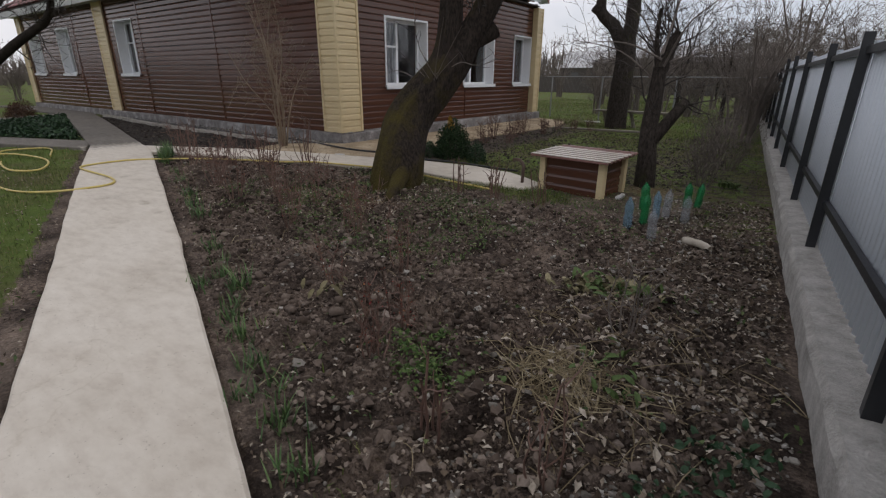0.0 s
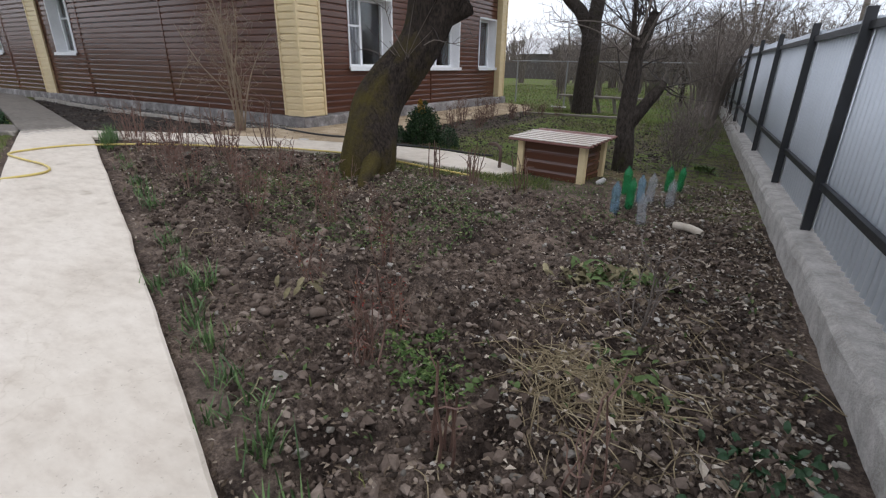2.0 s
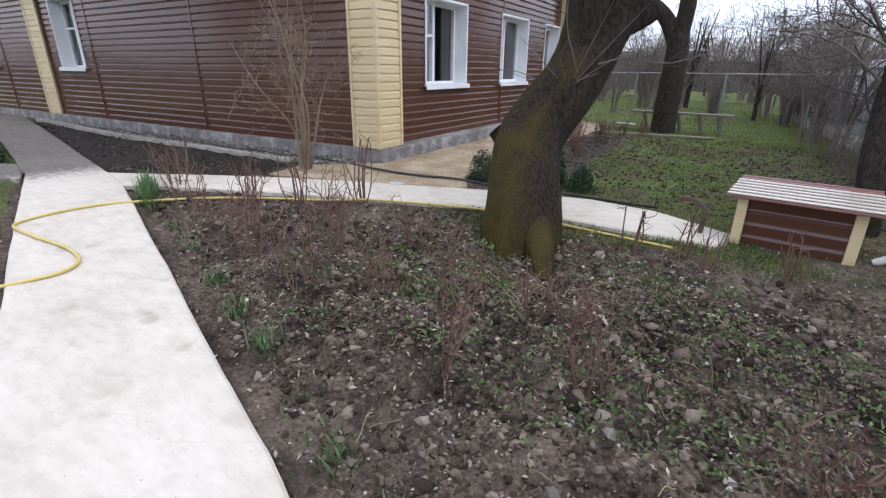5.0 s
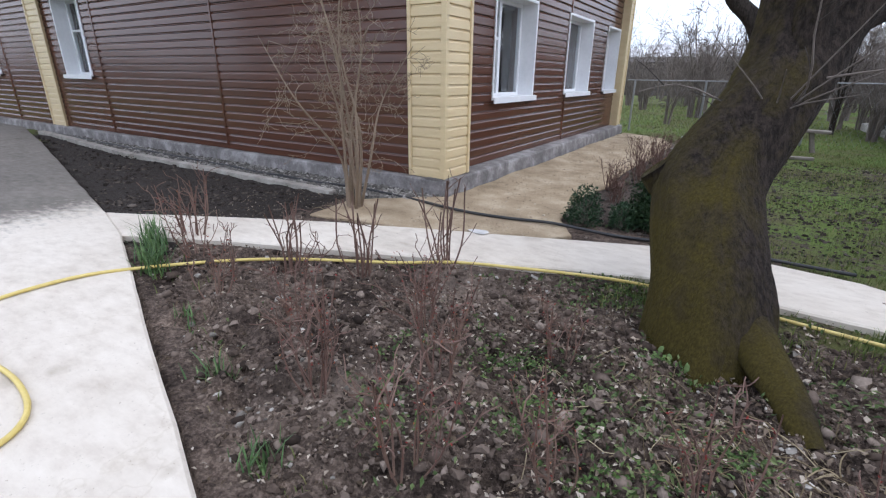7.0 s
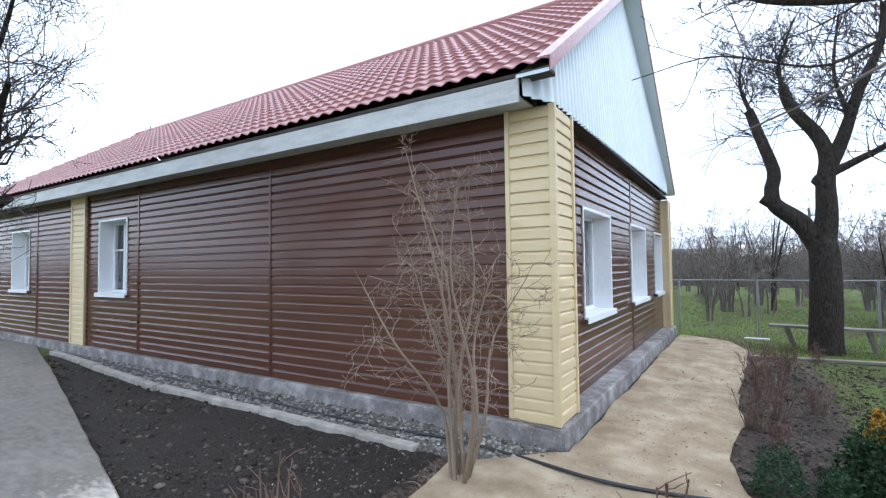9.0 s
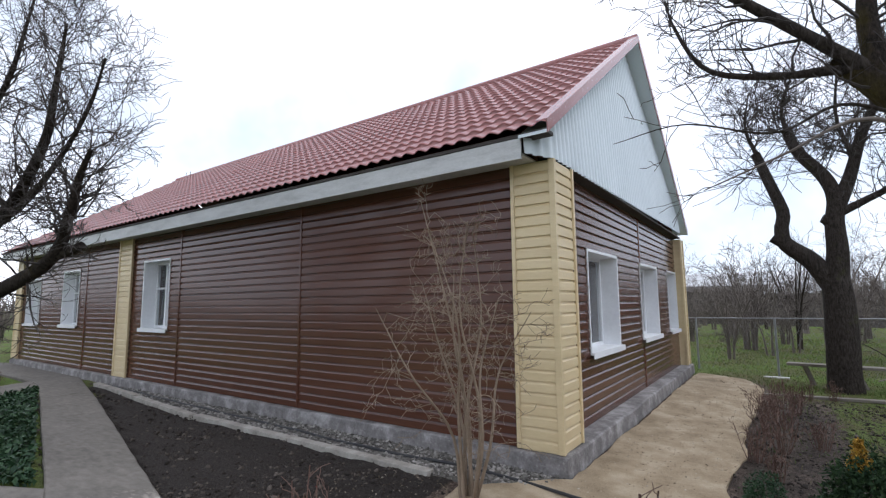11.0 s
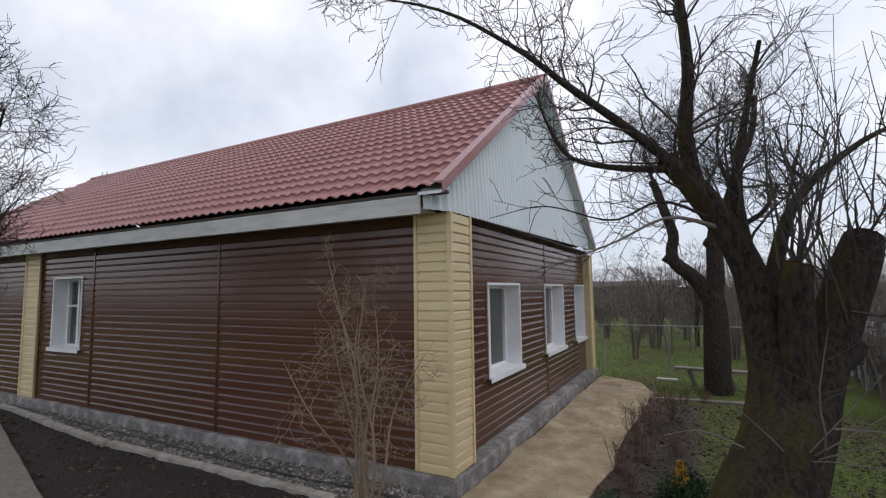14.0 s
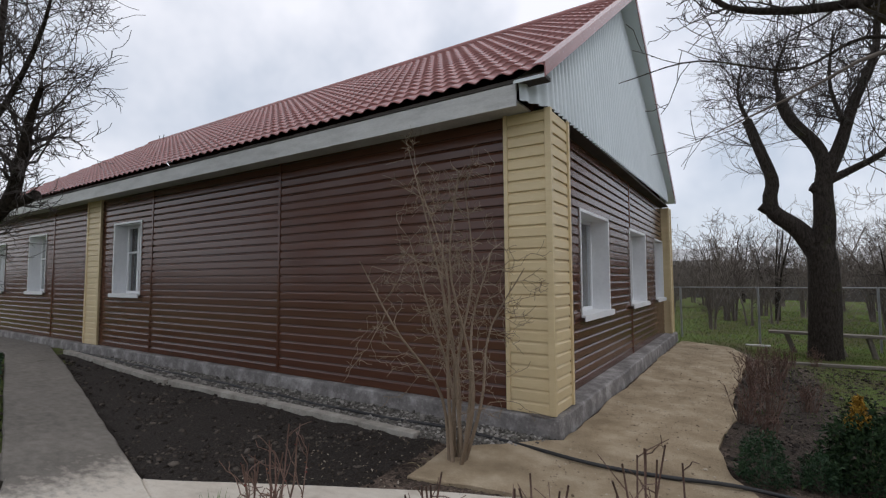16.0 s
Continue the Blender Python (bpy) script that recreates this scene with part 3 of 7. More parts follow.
def relief(x, y):
    """The height of the ground with its clods."""
    bed = in_bed(x, y)
    dug = ease(0.42, 0.6, fractal(x * 0.7, y * 0.7, 11, 3))
    lumps = (fractal(x * 2.2, y * 2.2, 21, 3) - 0.5) * 0.14 * (0.4 + dug)
    lumps = lumps + (np.abs(fractal(x * 7.0, y * 7.0, 31, 3) - 0.5)) * -0.17 * (0.45 + 0.75 * dug)
    lumps = lumps + (fractal(x * 13, y * 13, 41, 3) - 0.5) * 0.1 * (0.6 + 0.6 * dug)
    lumps = lumps + (0.5 - 2.2 * np.abs(fractal(x * 3.1, y * 3.1, 71, 2) - 0.5)) * 0.11 - 0.035
    far = (fractal(x * 0.15, y * 0.15, 51, 3) - 0.5) * 0.12 * ease(10, 30, np.abs(y)) + (fractal(x * 3, y * 3, 61, 3) - 0.5) * 0.03
    z = level(x, y) + np.where(bed > 0, lumps * bed + 0.015 * bed, 0) + far * (1 - bed)
    hole = np.exp(-(((x + 1.62) / 0.17) ** 2 + ((y - 2.72) / 0.11) ** 2))
    mound = np.exp(-(((x + 0.95) / 0.3) ** 2 + ((y - 2.75) / 0.35) ** 2)) * 0.09
    z = z - 0.14 * hole + mound
    z = z + np.where((x < -8.3) & (y > 3.6) & (y < 6.6), (fractal(x * 6, y * 6, 81, 3) - 0.5) * 0.06, 0.0)
    hard = in_paths(x, y) | inside(x, y, SAND) | inside(x, y, GRAVEL)
    return np.where(hard, level(x, y) - 0.05, z)


def grassiness(x, y):
    side, along = beside_path(x, y)
    inner = ease(-6.2, -5.6, x)
    g = inner * (0.5 * ease(6.3, 6.6, y) * ease(8.2, 7.2, y) * ease(-5.2, -4.4, x) + 0.12 * ease(7.5, 8.5, y) + 0.85 * ease(12.2, 13.2, y))
    g = np.maximum(g, 0.5 * ease(-3.0, -2.2, x) * ease(7.5, 8.6, y))
    g = np.maximum(g, ease(13.8, 15.0, y))
    g = np.maximum(g, ease(-0.95, -1.1, side) * 0.9)
    g = np.maximum(g, 0.62 * ease(5.0, 5.25, y) * ease(-5.2, -4.9, x) * ease(-2.4, -3.0, x))
    g = np.maximum(g, 0.5 * ease(5.0, 6.4, y) * ease(-3.4, -2.6, x))
    g = np.maximum(g, 0.42 * ease(-1.3, -0.9, x) * ease(4.0, 5.0, y))
    g = np.maximum(g, ease(-26, -27, x))
    return np.clip(np.where(in_bed(x, y) > 0.6, 0.08, g), 0, 1)


def dampness(x, y):
    """1 in the dark dug bed beside the house, else 0."""
    return np.where((x < -8.3) & (y > 3.6) & (y < 6.6), 1.0, 0.0) + 0.6 * ease(-6.3, -5.9, x) * ease(6.6, 7.2, y) * ease(13.0, 12.0, y)

# ---- ground ----


def ground_sheet():
    def steps(lo, hi, step, reach):
        fine = np.arange(lo, hi + 1e-6, step)
        out, d = [], step
        while sum(out) < reach:
            d *= 1.22
            out.append(d)
        run = np.cumsum(out)
        return np.concatenate([lo - run[::-1], fine, hi + run])
    xs, ys = steps(-9.4, 0.2, 0.027, 700), steps(0.0, 6.2, 0.027, 700)
    gx, gy = np.meshgrid(xs, ys)
    gzv = relief(gx, gy)
    nx, ny = len(xs), len(ys)
    me = bpy.data.meshes.new("ground")
    idx = np.arange(nx * ny).reshape(ny, nx)
    faces = np.stack([idx[:-1, :-1], idx[:-1, 1:], idx[1:, 1:], idx[1:, :-1]], -1).reshape(-1, 4)
    me.from_pydata(np.stack([gx, gy, gzv], -1).reshape(-1, 3).tolist(), [], faces.tolist())
    me.materials.append(M_GROUND)
    att = me.attributes.new("grass", "FLOAT", "POINT")
    att.data.foreach_set("value", grassiness(gx, gy).reshape(-1).astype(np.float32))
    wet = me.attributes.new("damp", "FLOAT", "POINT")
    wet.data.foreach_set("value", dampness(gx, gy).reshape(-1).astype(np.float32))
    me.polygons.foreach_set("use_smooth", [True] * len(me.polygons))
    ob = new("ground", me)
    tagged(ob, "dark dug garden soil passing into spring grass", "ground", kind="structure")


ground_sheet()


def slab(name, poly, label, mat, lift, thick=0.12, wobble=0.012, step=0.16, category="path", seed=3):
    """A cast slab that follows the ground, with an uneven edge and a chamfer."""
    pts = []
    n = len(poly)
    for i in range(n):
        (x0, y0), (x1, y1) = poly[i], poly[(i + 1) % n]
        k = max(1, int(math.hypot(x1 - x0, y1 - y0) / step))
        for j in range(k):
            pts.append((x0 + (x1 - x0) * j / k, y0 + (y1 - y0) * j / k))
    p = np.array(pts)
    p += (np.stack([fractal(p[:, 0] * 3, p[:, 1] * 3, seed, 3), fractal(p[:, 0] * 3, p[:, 1] * 3, seed + 9, 3)], -1) - 0.5) * 2 * wobble
    z = level(p[:, 0], p[:, 1]) + lift
    area = 0.5 * np.sum(p[:, 0] * np.roll(p[:, 1], -1) - np.roll(p[:, 0], -1) * p[:, 1])
    if area < 0:
        p, z = p[::-1], z[::-1]
    tang = np.roll(p, -1, 0) - np.roll(p, 1, 0)
    tang /= np.linalg.norm(tang, axis=1, keepdims=True)
    inner = p + np.stack([-tang[:, 1], tang[:, 0]], -1) * 0.015
    m = len(p)
    v = np.vstack([np.column_stack([p, z - thick]), np.column_stack([p, z - 0.012]), np.column_stack([inner, z])])
    f = [(i, (i + 1) % m, m + (i + 1) % m, m + i) for i in range(m)] + [(m + i, m + (i + 1) % m, 2 * m + (i + 1) % m, 2 * m + i) for i in range(m)]
    b = Build().add(v, f + [tuple(range(2 * m, 3 * m))])
    me = b.mesh(name, mat)
    bm = bmesh.new()
    bm.from_mesh(me)
    bmesh.ops.triangulate(bm, faces=[q for q in bm.faces if len(q.verts) > 4])
    bm.to_mesh(me)
    bm.free()
    ob = new(name, me)
    return tagged(ob, label, category, kind="structure")


slab("path_main", PATH_MAIN, "pale cast concrete garden path with stains and hairline cracks", M_PATH, 0.05)
slab("path_cross", PATH_CROSS, "pale concrete path crossing the garden towards the wooden box", M_PATH, 0.046, seed=13)
slab("path_back", PATH_BACK, "older grey-brown concrete path along the house", M_PATH, 0.043, seed=23)
slab("path_side", PATH_LEFT, "narrow concrete path beside the grass", M_PATH, 0.047, seed=33)
slab("path_far", PATH_FARLEFT, "grey concrete path beside the ivy bed", M_PATH, 0.039, seed=43)
slab("sand_path", SAND, "yellowish sandy gravel walk along the house gable", M_SAND, 0.03, 0.1, 0.05, 0.1, "path", 53)
slab("gravel_strip", GRAVEL, "grey gravel strip between kerb and house plinth", M_GRAVEL, 0.012, 0.08, 0.02, 0.15, "gravel", 63)

# ---- house ----
Y_WALL, X_WALL, X_END, Y_END = 6.6, -7.65, -25.2, 15.05
Z_BASE, Z_TOP, ROW = 0.136, 3.175, 0.1169
RIDGE_Y, RIDGE_Z, EAVE_Y, EAVE_Z, VERGE_X = 10.65, 6.42, 6.15, 3.38, -7.35
SLOPE = (RIDGE_Z - EAVE_Z) / (RIDGE_Y - EAVE_Y)
LONG_WINDOWS = [(-16.76, -15.67, 1.195, 2.61), (-21.46, -20.37, 1.195, 2.61), (-24.45, -23.3, 1.195, 2.5)]
GABLE_WINDOWS = [(8.04, 9.43, 0.985, 2.33), (10.98, 12.44, 0.985, 2.33), (13.62, 14.68, 0.985, 2.33)]
THICK, HIP = 0.36, 1.6

house = thing("house", "single-storey house with brown siding, cream corners and a red metal roof", "house", (X_WALL, Y_WALL, 0.0))


def hp(b, name, mat, parent=house, label="", smooth=False, bevel=0.0):
    """A part of the house, given in world metres."""
    ob = b.done(name, mat, parent, label, smooth, bevel)
    root = parent
    while root.parent:
        root = root.parent
    if parent is house:
        ob.location = -Vector(house.location)
    return ob


def cells(lo, hi, zlo, zhi, holes):
    """The rectangles left of a wall round its openings."""
    cuts = sorted({lo, hi, *[h[0] for h in holes], *[h[1] for h in holes]})
    out = []
    for a, b in zip(cuts, cuts[1:]):
        hole = [h for h in holes if h[0] <= a and h[1] >= b]
        out += [(a, b, zlo, hole[0][2]), (a, b, hole[0][3], zhi)] if hole else [(a, b, zlo, zhi)]
    return out


b = Build()
for a, c, z0, z1 in cells(X_END, X_WALL, -0.1, 3.28, LONG_WINDOWS):
    b.box(a, c, Y_WALL, Y_WALL + THICK, z0, z1)
wall_long = hp(b, "wall", M_WALLCORE, label="long wall clad in brown horizontal siding")
b = Build()
for a, c, z0, z1 in cells(Y_WALL + THICK, Y_END, -0.1, 3.28, GABLE_WINDOWS):
    b.box(X_WALL - THICK, X_WALL, a, c, z0, z1)
wall_gable = hp(b, "wall", M_WALLCORE, label="gable wall clad in brown horizontal siding")
b = Build()
b.box(X_END, X_WALL, Y_END - THICK, Y_END, -0.1, 3.28)
hp(b, "wall", M_WALLCORE, label="plain rear wall")
b = Build()
b.box(X_END, X_END + THICK, Y_WALL + THICK, Y_END - THICK, -0.1, 3.28)
hp(b, "wall", M_WALLCORE, label="plain end wall")
# Floor, ceiling and partitions are added as a dark backing behind the windows.
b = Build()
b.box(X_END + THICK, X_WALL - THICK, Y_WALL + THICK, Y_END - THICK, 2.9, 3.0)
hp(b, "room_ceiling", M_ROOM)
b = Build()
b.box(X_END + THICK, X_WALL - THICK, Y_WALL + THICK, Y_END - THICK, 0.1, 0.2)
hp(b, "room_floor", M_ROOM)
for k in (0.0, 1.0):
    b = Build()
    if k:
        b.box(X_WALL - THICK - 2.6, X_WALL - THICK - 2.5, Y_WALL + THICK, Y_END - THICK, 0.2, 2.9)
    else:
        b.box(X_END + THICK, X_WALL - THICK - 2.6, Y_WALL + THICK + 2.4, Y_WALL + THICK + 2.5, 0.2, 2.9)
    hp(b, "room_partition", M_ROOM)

# plinth, uneven and standing proud of the walls


def plinth(x0, x1, y0, y1, z1, name="plinth"):
    me_b = Build()
    nx, ny = max(2, int((x1 - x0) / 0.12)), max(2, int((y1 - y0) / 0.12))
    for axis in (0, 1):
        n = nx if axis == 0 else ny
        s = np.linspace(0, 1, n + 1)
        rows = []
        for d, z in ((0.012, -0.14), (0.0, z1 - 0.05), (-0.004, z1 - 0.015), (-0.02, z1), (-0.3, z1 + 0.01)):
            if axis == 0:
                x = x0 + (x1 - x0) * s
                y = np.full_like(x, y0 - d) - (fractal(x * 3, np.full_like(x, z * 3), 5, 3) - 0.5) * 0.03 * (d > -0.1)
            else:
                y = y0 + (y1 - y0) * s
                x = np.full_like(y, x1 + d) + (fractal(y * 3, np.full_like(y, z * 3), 6, 3) - 0.5) * 0.03 * (d > -0.1)
            zz = np.full_like(x, z) + (fractal(x * 2 + y * 2, x, 8, 3) - 0.5) * 0.03 * (z > 0) * (d > -0.1)
            rows.append(np.stack([x, y, zz], -1))
        v = np.concatenate(rows)
        f = []
        for r in range(len(rows) - 1):
            for i in range(n):
                q = (r * (n + 1) + i, r * (n + 1) + i + 1, (r + 1) * (n + 1) + i + 1, (r + 1) * (n + 1) + i)
                f.append(q)
        me_b.add(v, f)
    return hp(me_b, name, M_PLINTH, label="rough grey concrete plinth with pale chipped edges")


plinth(X_END - 0.1, -7.4, 6.49, 15.16, Z_BASE - 0.01)

# windows


def window(span, along_x, wall, curtain):
    a, c, z0, z1 = span
    out = -1.0 if along_x else 1.0
    face = Y_WALL if along_x else X_WALL
    mid = 0.5 * (a + c)

    def P(b, u0, u1, d0, d1, w0, w1):
        """A box from u0 to u1 along the wall, d0 to d1 out of its face."""
        lo, hi = sorted((face + out * d0, face + out * d1))
        if along_x:
            b.box(u0, u1, lo, hi, w0, w1)
        else:
            b.box(lo, hi, u0, u1, w0, w1)
        return b

    t = 0.012

    def ring(u0, u1, w0, w1, wide, d0, d1):
        """A rectangular ring, wide towards the inside, from d0 to d1 out of the wall."""
        v = []
        for d in (d0, d1):
            for k in (0.0, wide):
                for u, w in ((u0 + k, w0 + k), (u1 - k, w0 + k), (u1 - k, w1 - k), (u0 + k, w1 - k)):
                    v.append((u, face + out * d, w) if along_x else (face + out * d, u, w))
        f = []
        for i in range(4):
            n_ = (i + 1) % 4
            f += [(i, n_, 4 + n_, 4 + i), (8 + i, 12 + i, 12 + n_, 8 + n_), (i, 8 + i, 8 + n_, n_), (4 + i, 4 + n_, 12 + n_, 12 + i)]
        return Build().add(v, f)

    win = hp(ring(a, c, z0, z1, t, -0.285, 0.034), "window", M_PVC, label="white plastic window set deep in a white reveal")
    ring(a - 0.025, c + 0.025, z0 - 0.01, z1 + 0.025, 0.0245, 0.022, 0.036).done("casing", M_PVC, win)
    b = Build()
    P(b, a - 0.06, c + 0.06, 0.037, 0.085, z0 - 0.012, z0 + 0.017)
    P(b, a + 0.014, c - 0.014, -0.215, 0.037, z0 + 0.013, z0 + 0.017)
    P(b, a - 0.06, c + 0.06, 0.075, 0.087, z0 - 0.06, z0 - 0.012)
    b.done("sill", M_PVC, win)
    fw = 0.05
    ring(a + t, c - t, z0 + 0.012, z1 - t, fw, -0.285, -0.22).done("frame", M_PVC, win)
    split = mid - 0.08
    b = Build()
    P(b, split - 0.035, split + 0.035, -0.285, -0.213, z0 + fw, z1 - fw)
    b.done("mullion", M_PVC, win)
    lo, hi = (a + t + fw, split - 0.035)
    b = Build()
    trans = z0 + 0.6 * (z1 - z0)
    P(b, lo, hi, -0.275, -0.215, trans - 0.02, trans + 0.02)
    b.done("transom", M_PVC, win)
    for u0, u1 in ((lo, hi), (split + 0.035, c - t - fw)):
        b = Build()
        P(b, u0, u1, -0.257, -0.245, z0 + fw, z1 - fw)
        pane = b.done("pane", M_GLASS, win)
        pane.visible_shadow = False
    if curtain:
        n = 60
        u = np.linspace(a - 0.1, split + 0.25 if curtain == 1 else c + 0.1, n)
        d = -0.42 + 0.025 * np.sin(u * 55) + 0.012 * np.sin(u * 23)
        pts = []
        for z in (z0 - 0.2, z1 + 0.1):
            for k in range(n):
                pts.append((u[k], face + out * d[k], z) if along_x else (face + out * d[k], u[k], z))
        b = Build().add(pts, [(k, k + 1, n + k + 1, n + k) for k in range(n - 1)])
        b.done("curtain", M_CURTAIN, win, "grey net curtain", smooth=True)


for i, w in enumerate(LONG_WINDOWS):
    window(w, True, wall_long, 0)
for i, w in enumerate(GABLE_WINDOWS):
    window(w, False, wall_gable, 1)


# roof: a wavy, stepped metal tile sheet on each slope, cut by the hip at the far end


def roof_slope(name, south):
    wave, step = 0.19, 0.35
    run = math.hypot(RIDGE_Y - EAVE_Y, RIDGE_Z - EAVE_Z)
    xs = np.arange(X_END - 0.5, VERGE_X + 1e-6, wave / 7)
    profile = 0.5 + 0.5 * np.cos(xs / wave * 2 * np.pi)
    profile = profile ** 0.8 * 0.034
    rows = []
    s = 0.0
    while s < run:
        e = min(s + step, run)
        for u, h in ((s, 0.030), (s + 0.004, 0.040), (s + 0.05, 0.037), (e - 0.001, 0.0)):
            rows.append((u, h))
        s = e
    v = []
    for u, h in rows:
        y = EAVE_Y + (RIDGE_Y - EAVE_Y) * u / run
        z = EAVE_Z + (RIDGE_Z - EAVE_Z) * u / run
        dy, dz = -math.sin(math.atan(SLOPE)), math.cos(math.atan(SLOPE))
        y2 = y + dy * (profile + h)
        z2 = z + dz * (profile + h)
        if not south:
            y2 = 2 * RIDGE_Y - y2
        v.append(np.stack([xs, y2, z2], -1))
    n, r = len(xs), len(rows)
    idx = np.arange(n * r).reshape(r, n)
    f = np.stack([idx[:-1, :-1], idx[:-1, 1:], idx[1:, 1:], idx[1:, :-1]], -1).reshape(-1, 4)
    if not south:
        f = f[:, ::-1]
    b = Build()
    b.v, b.f, b.n = [np.concatenate(v)], [tuple(q) for q in f.tolist()], n * r
    ob = hp(b, name, M_ROOF, label="red stepped metal-tile roof sheet", smooth=True)
    bm = bmesh.new()
    bm.from_mesh(ob.data)
    hip = HIP
    no = Vector((SLOPE * (RIDGE_Y - EAVE_Y) / hip, 0, -1)).normalized()
    bmesh.ops.bisect_plane(bm, geom=bm.verts[:] + bm.edges[:] + bm.faces[:], plane_co=(X_END - 0.5, EAVE_Y, EAVE_Z), plane_no=-no, clear_outer=True)
    bm.to_mesh(ob.data)
    bm.free()
    return ob


roof_slope("roof", True)
roof_slope("roof", False)
b = Build()
xe = X_END - 0.5
b.add([(xe, EAVE_Y, EAVE_Z), (xe, 2 * RIDGE_Y - EAVE_Y, EAVE_Z), (xe + HIP, RIDGE_Y, RIDGE_Z), (xe, EAVE_Y, EAVE_Z - 0.03), (xe, 2 * RIDGE_Y - EAVE_Y, EAVE_Z - 0.03),
       (xe + HIP, RIDGE_Y, RIDGE_Z - 0.03)], [(0, 2, 1), (3, 4, 5), (0, 1, 4, 3), (1, 2, 5, 4), (2, 0, 3, 5)])
hp(b, "roof", M_ROOF, label="red metal hip end of the roof")
b = Build().tube(smooth_line([(xe + HIP, RIDGE_Y, RIDGE_Z + 0.03), (VERGE_X, RIDGE_Y, RIDGE_Z + 0.03)], 20), 0.085, 10)
hp(b, "ridge_cap", M_ROOF, smooth=True)
for side in (1, -1):
    b = Build()
    yy = lambda y: y if side == 1 else 2 * RIDGE_Y - y
    # verge flashing: a folded strip down the gable edge
    dz = 0.15
    e0, e1 = (yy(EAVE_Y - 0.02), EAVE_Z), (RIDGE_Y, RIDGE_Z + 0.02)
    top = 0.075
    b.add([(VERGE_X - 0.12, e0[0], e0[1] + top), (VERGE_X + 0.012, e0[0], e0[1] + top), (VERGE_X + 0.012, e0[0], e0[1] - dz * 0.45), (VERGE_X, e0[0], e0[1] - dz * 0.45),
           (VERGE_X, e0[0], e0[1] + top - 0.012), (VERGE_X - 0.12, e0[0], e0[1] + top - 0.012),
           (VERGE_X - 0.12, e1[0], e1[1] + top), (VERGE_X + 0.012, e1[0], e1[1] + top), (VERGE_X + 0.012, e1[0], e1[1] - dz * 0.45), (VERGE_X, e1[0], e1[1] - dz * 0.45),
           (VERGE_X, e1[0], e1[1] + top - 0.012), (VERGE_X - 0.12, e1[0], e1[1] + top - 0.012)],
          [(i, (i + 1) % 6, 6 + (i + 1) % 6, 6 + i) for i in range(6)] + [(5, 4, 3, 2, 1, 0), (6, 7, 8, 9, 10, 11)])
    hp(b, "verge_flashing", M_ROOF, label="folded red metal verge strip")
    # lining under the roof overhang at the gable
    b = Build()
    x0, x1 = X_WALL - 0.02, VERGE_X - 0.005
    q = []
    for x in (x0, x1):
        for (y, z) in ((yy(EAVE_Y), EAVE_Z - 0.03), (RIDGE_Y, RIDGE_Z - 0.03), (RIDGE_Y, RIDGE_Z - 0.06), (yy(EAVE_Y), EAVE_Z - 0.06)):
            q.append((x, y, z))
    b.add(q, [(0, 1, 2, 3), (7, 6, 5, 4), (0, 4, 5, 1), (1, 5, 6, 2), (2, 6, 7, 3), (3, 7, 4, 0)])
    hp(b, "verge_soffit", M_GABLE, label="pale painted boards under the gable overhang")
# eaves: fascia boards, a dark strip painting the gap's shade, and soffit
b = Build()
b.box(X_END - 0.45, -7.66, EAVE_Y + 0.03, EAVE_Y + 0.06, 3.115, 3.335)
hp(b, "fascia", M_FASCIA, label="weathered pale grey eaves board", bevel=0.004)
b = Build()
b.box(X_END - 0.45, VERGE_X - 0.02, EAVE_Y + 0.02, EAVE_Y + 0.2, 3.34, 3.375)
hp(b, "eaves_batten", M_DARKWOOD_SHADE)
# Pale colour chosen so that the soffit bounces light onto the wall top.
b = Build()
b.box(X_END - 0.45, -7.68, EAVE_Y + 0.062, Y_WALL, 3.18, 3.2)
hp(b, "soffit", M_FASCIA)
b = Build()
b.box(X_END - 0.45, X_WALL - 0.05, 2 * RIDGE_Y - EAVE_Y - 0.06, 2 * RIDGE_Y - EAVE_Y - 0.03, 3.1, 3.33)
b.box(X_END - 0.45, X_WALL - 0.05, Y_END, 2 * RIDGE_Y - EAVE_Y - 0.062, 3.18, 3.2)
hp(b, "fascia", M_FASCIA)
# gable: corrugated sheet with its wavy lower edge, over a ledge coloured as shade
b = Build()
ys = np.arange(EAVE_Y + 0.03, 2 * RIDGE_Y - EAVE_Y - 0.03, 0.0125)
rib = 0.016 * np.clip(1.5 * np.sin(ys / 0.13 * 2 * np.pi), -1, 1)
zt = EAVE_Z - 0.03 + SLOPE * (RIDGE_Y - EAVE_Y - np.abs(ys - RIDGE_Y))
n = len(ys)
inset = -0.15 * ease(6.65, 6.18, ys) - 0.1 * ease(2 * RIDGE_Y - 6.65, 2 * RIDGE_Y - 6.18, ys)
rows_ = []
for k in (0.0, 0.5, 1.0):
    zb = 3.175 + 0.018 * (ys - 6.5)
    z = zb + (zt - zb) * k
    rows_.append(np.stack([X_WALL + 0.19 - 0.17 * (z - 3.185) / 3.2 + rib + inset, ys, z], -1))
b.add(np.concatenate(rows_), [(r * n + i, r * n + i + 1, (r + 1) * n + i + 1, (r + 1) * n + i) for r in range(2) for i in range(n - 1)])
hp(b, "gable_sheet", M_GABLE, label="pale blue-white corrugated gable sheet", smooth=True)
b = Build()
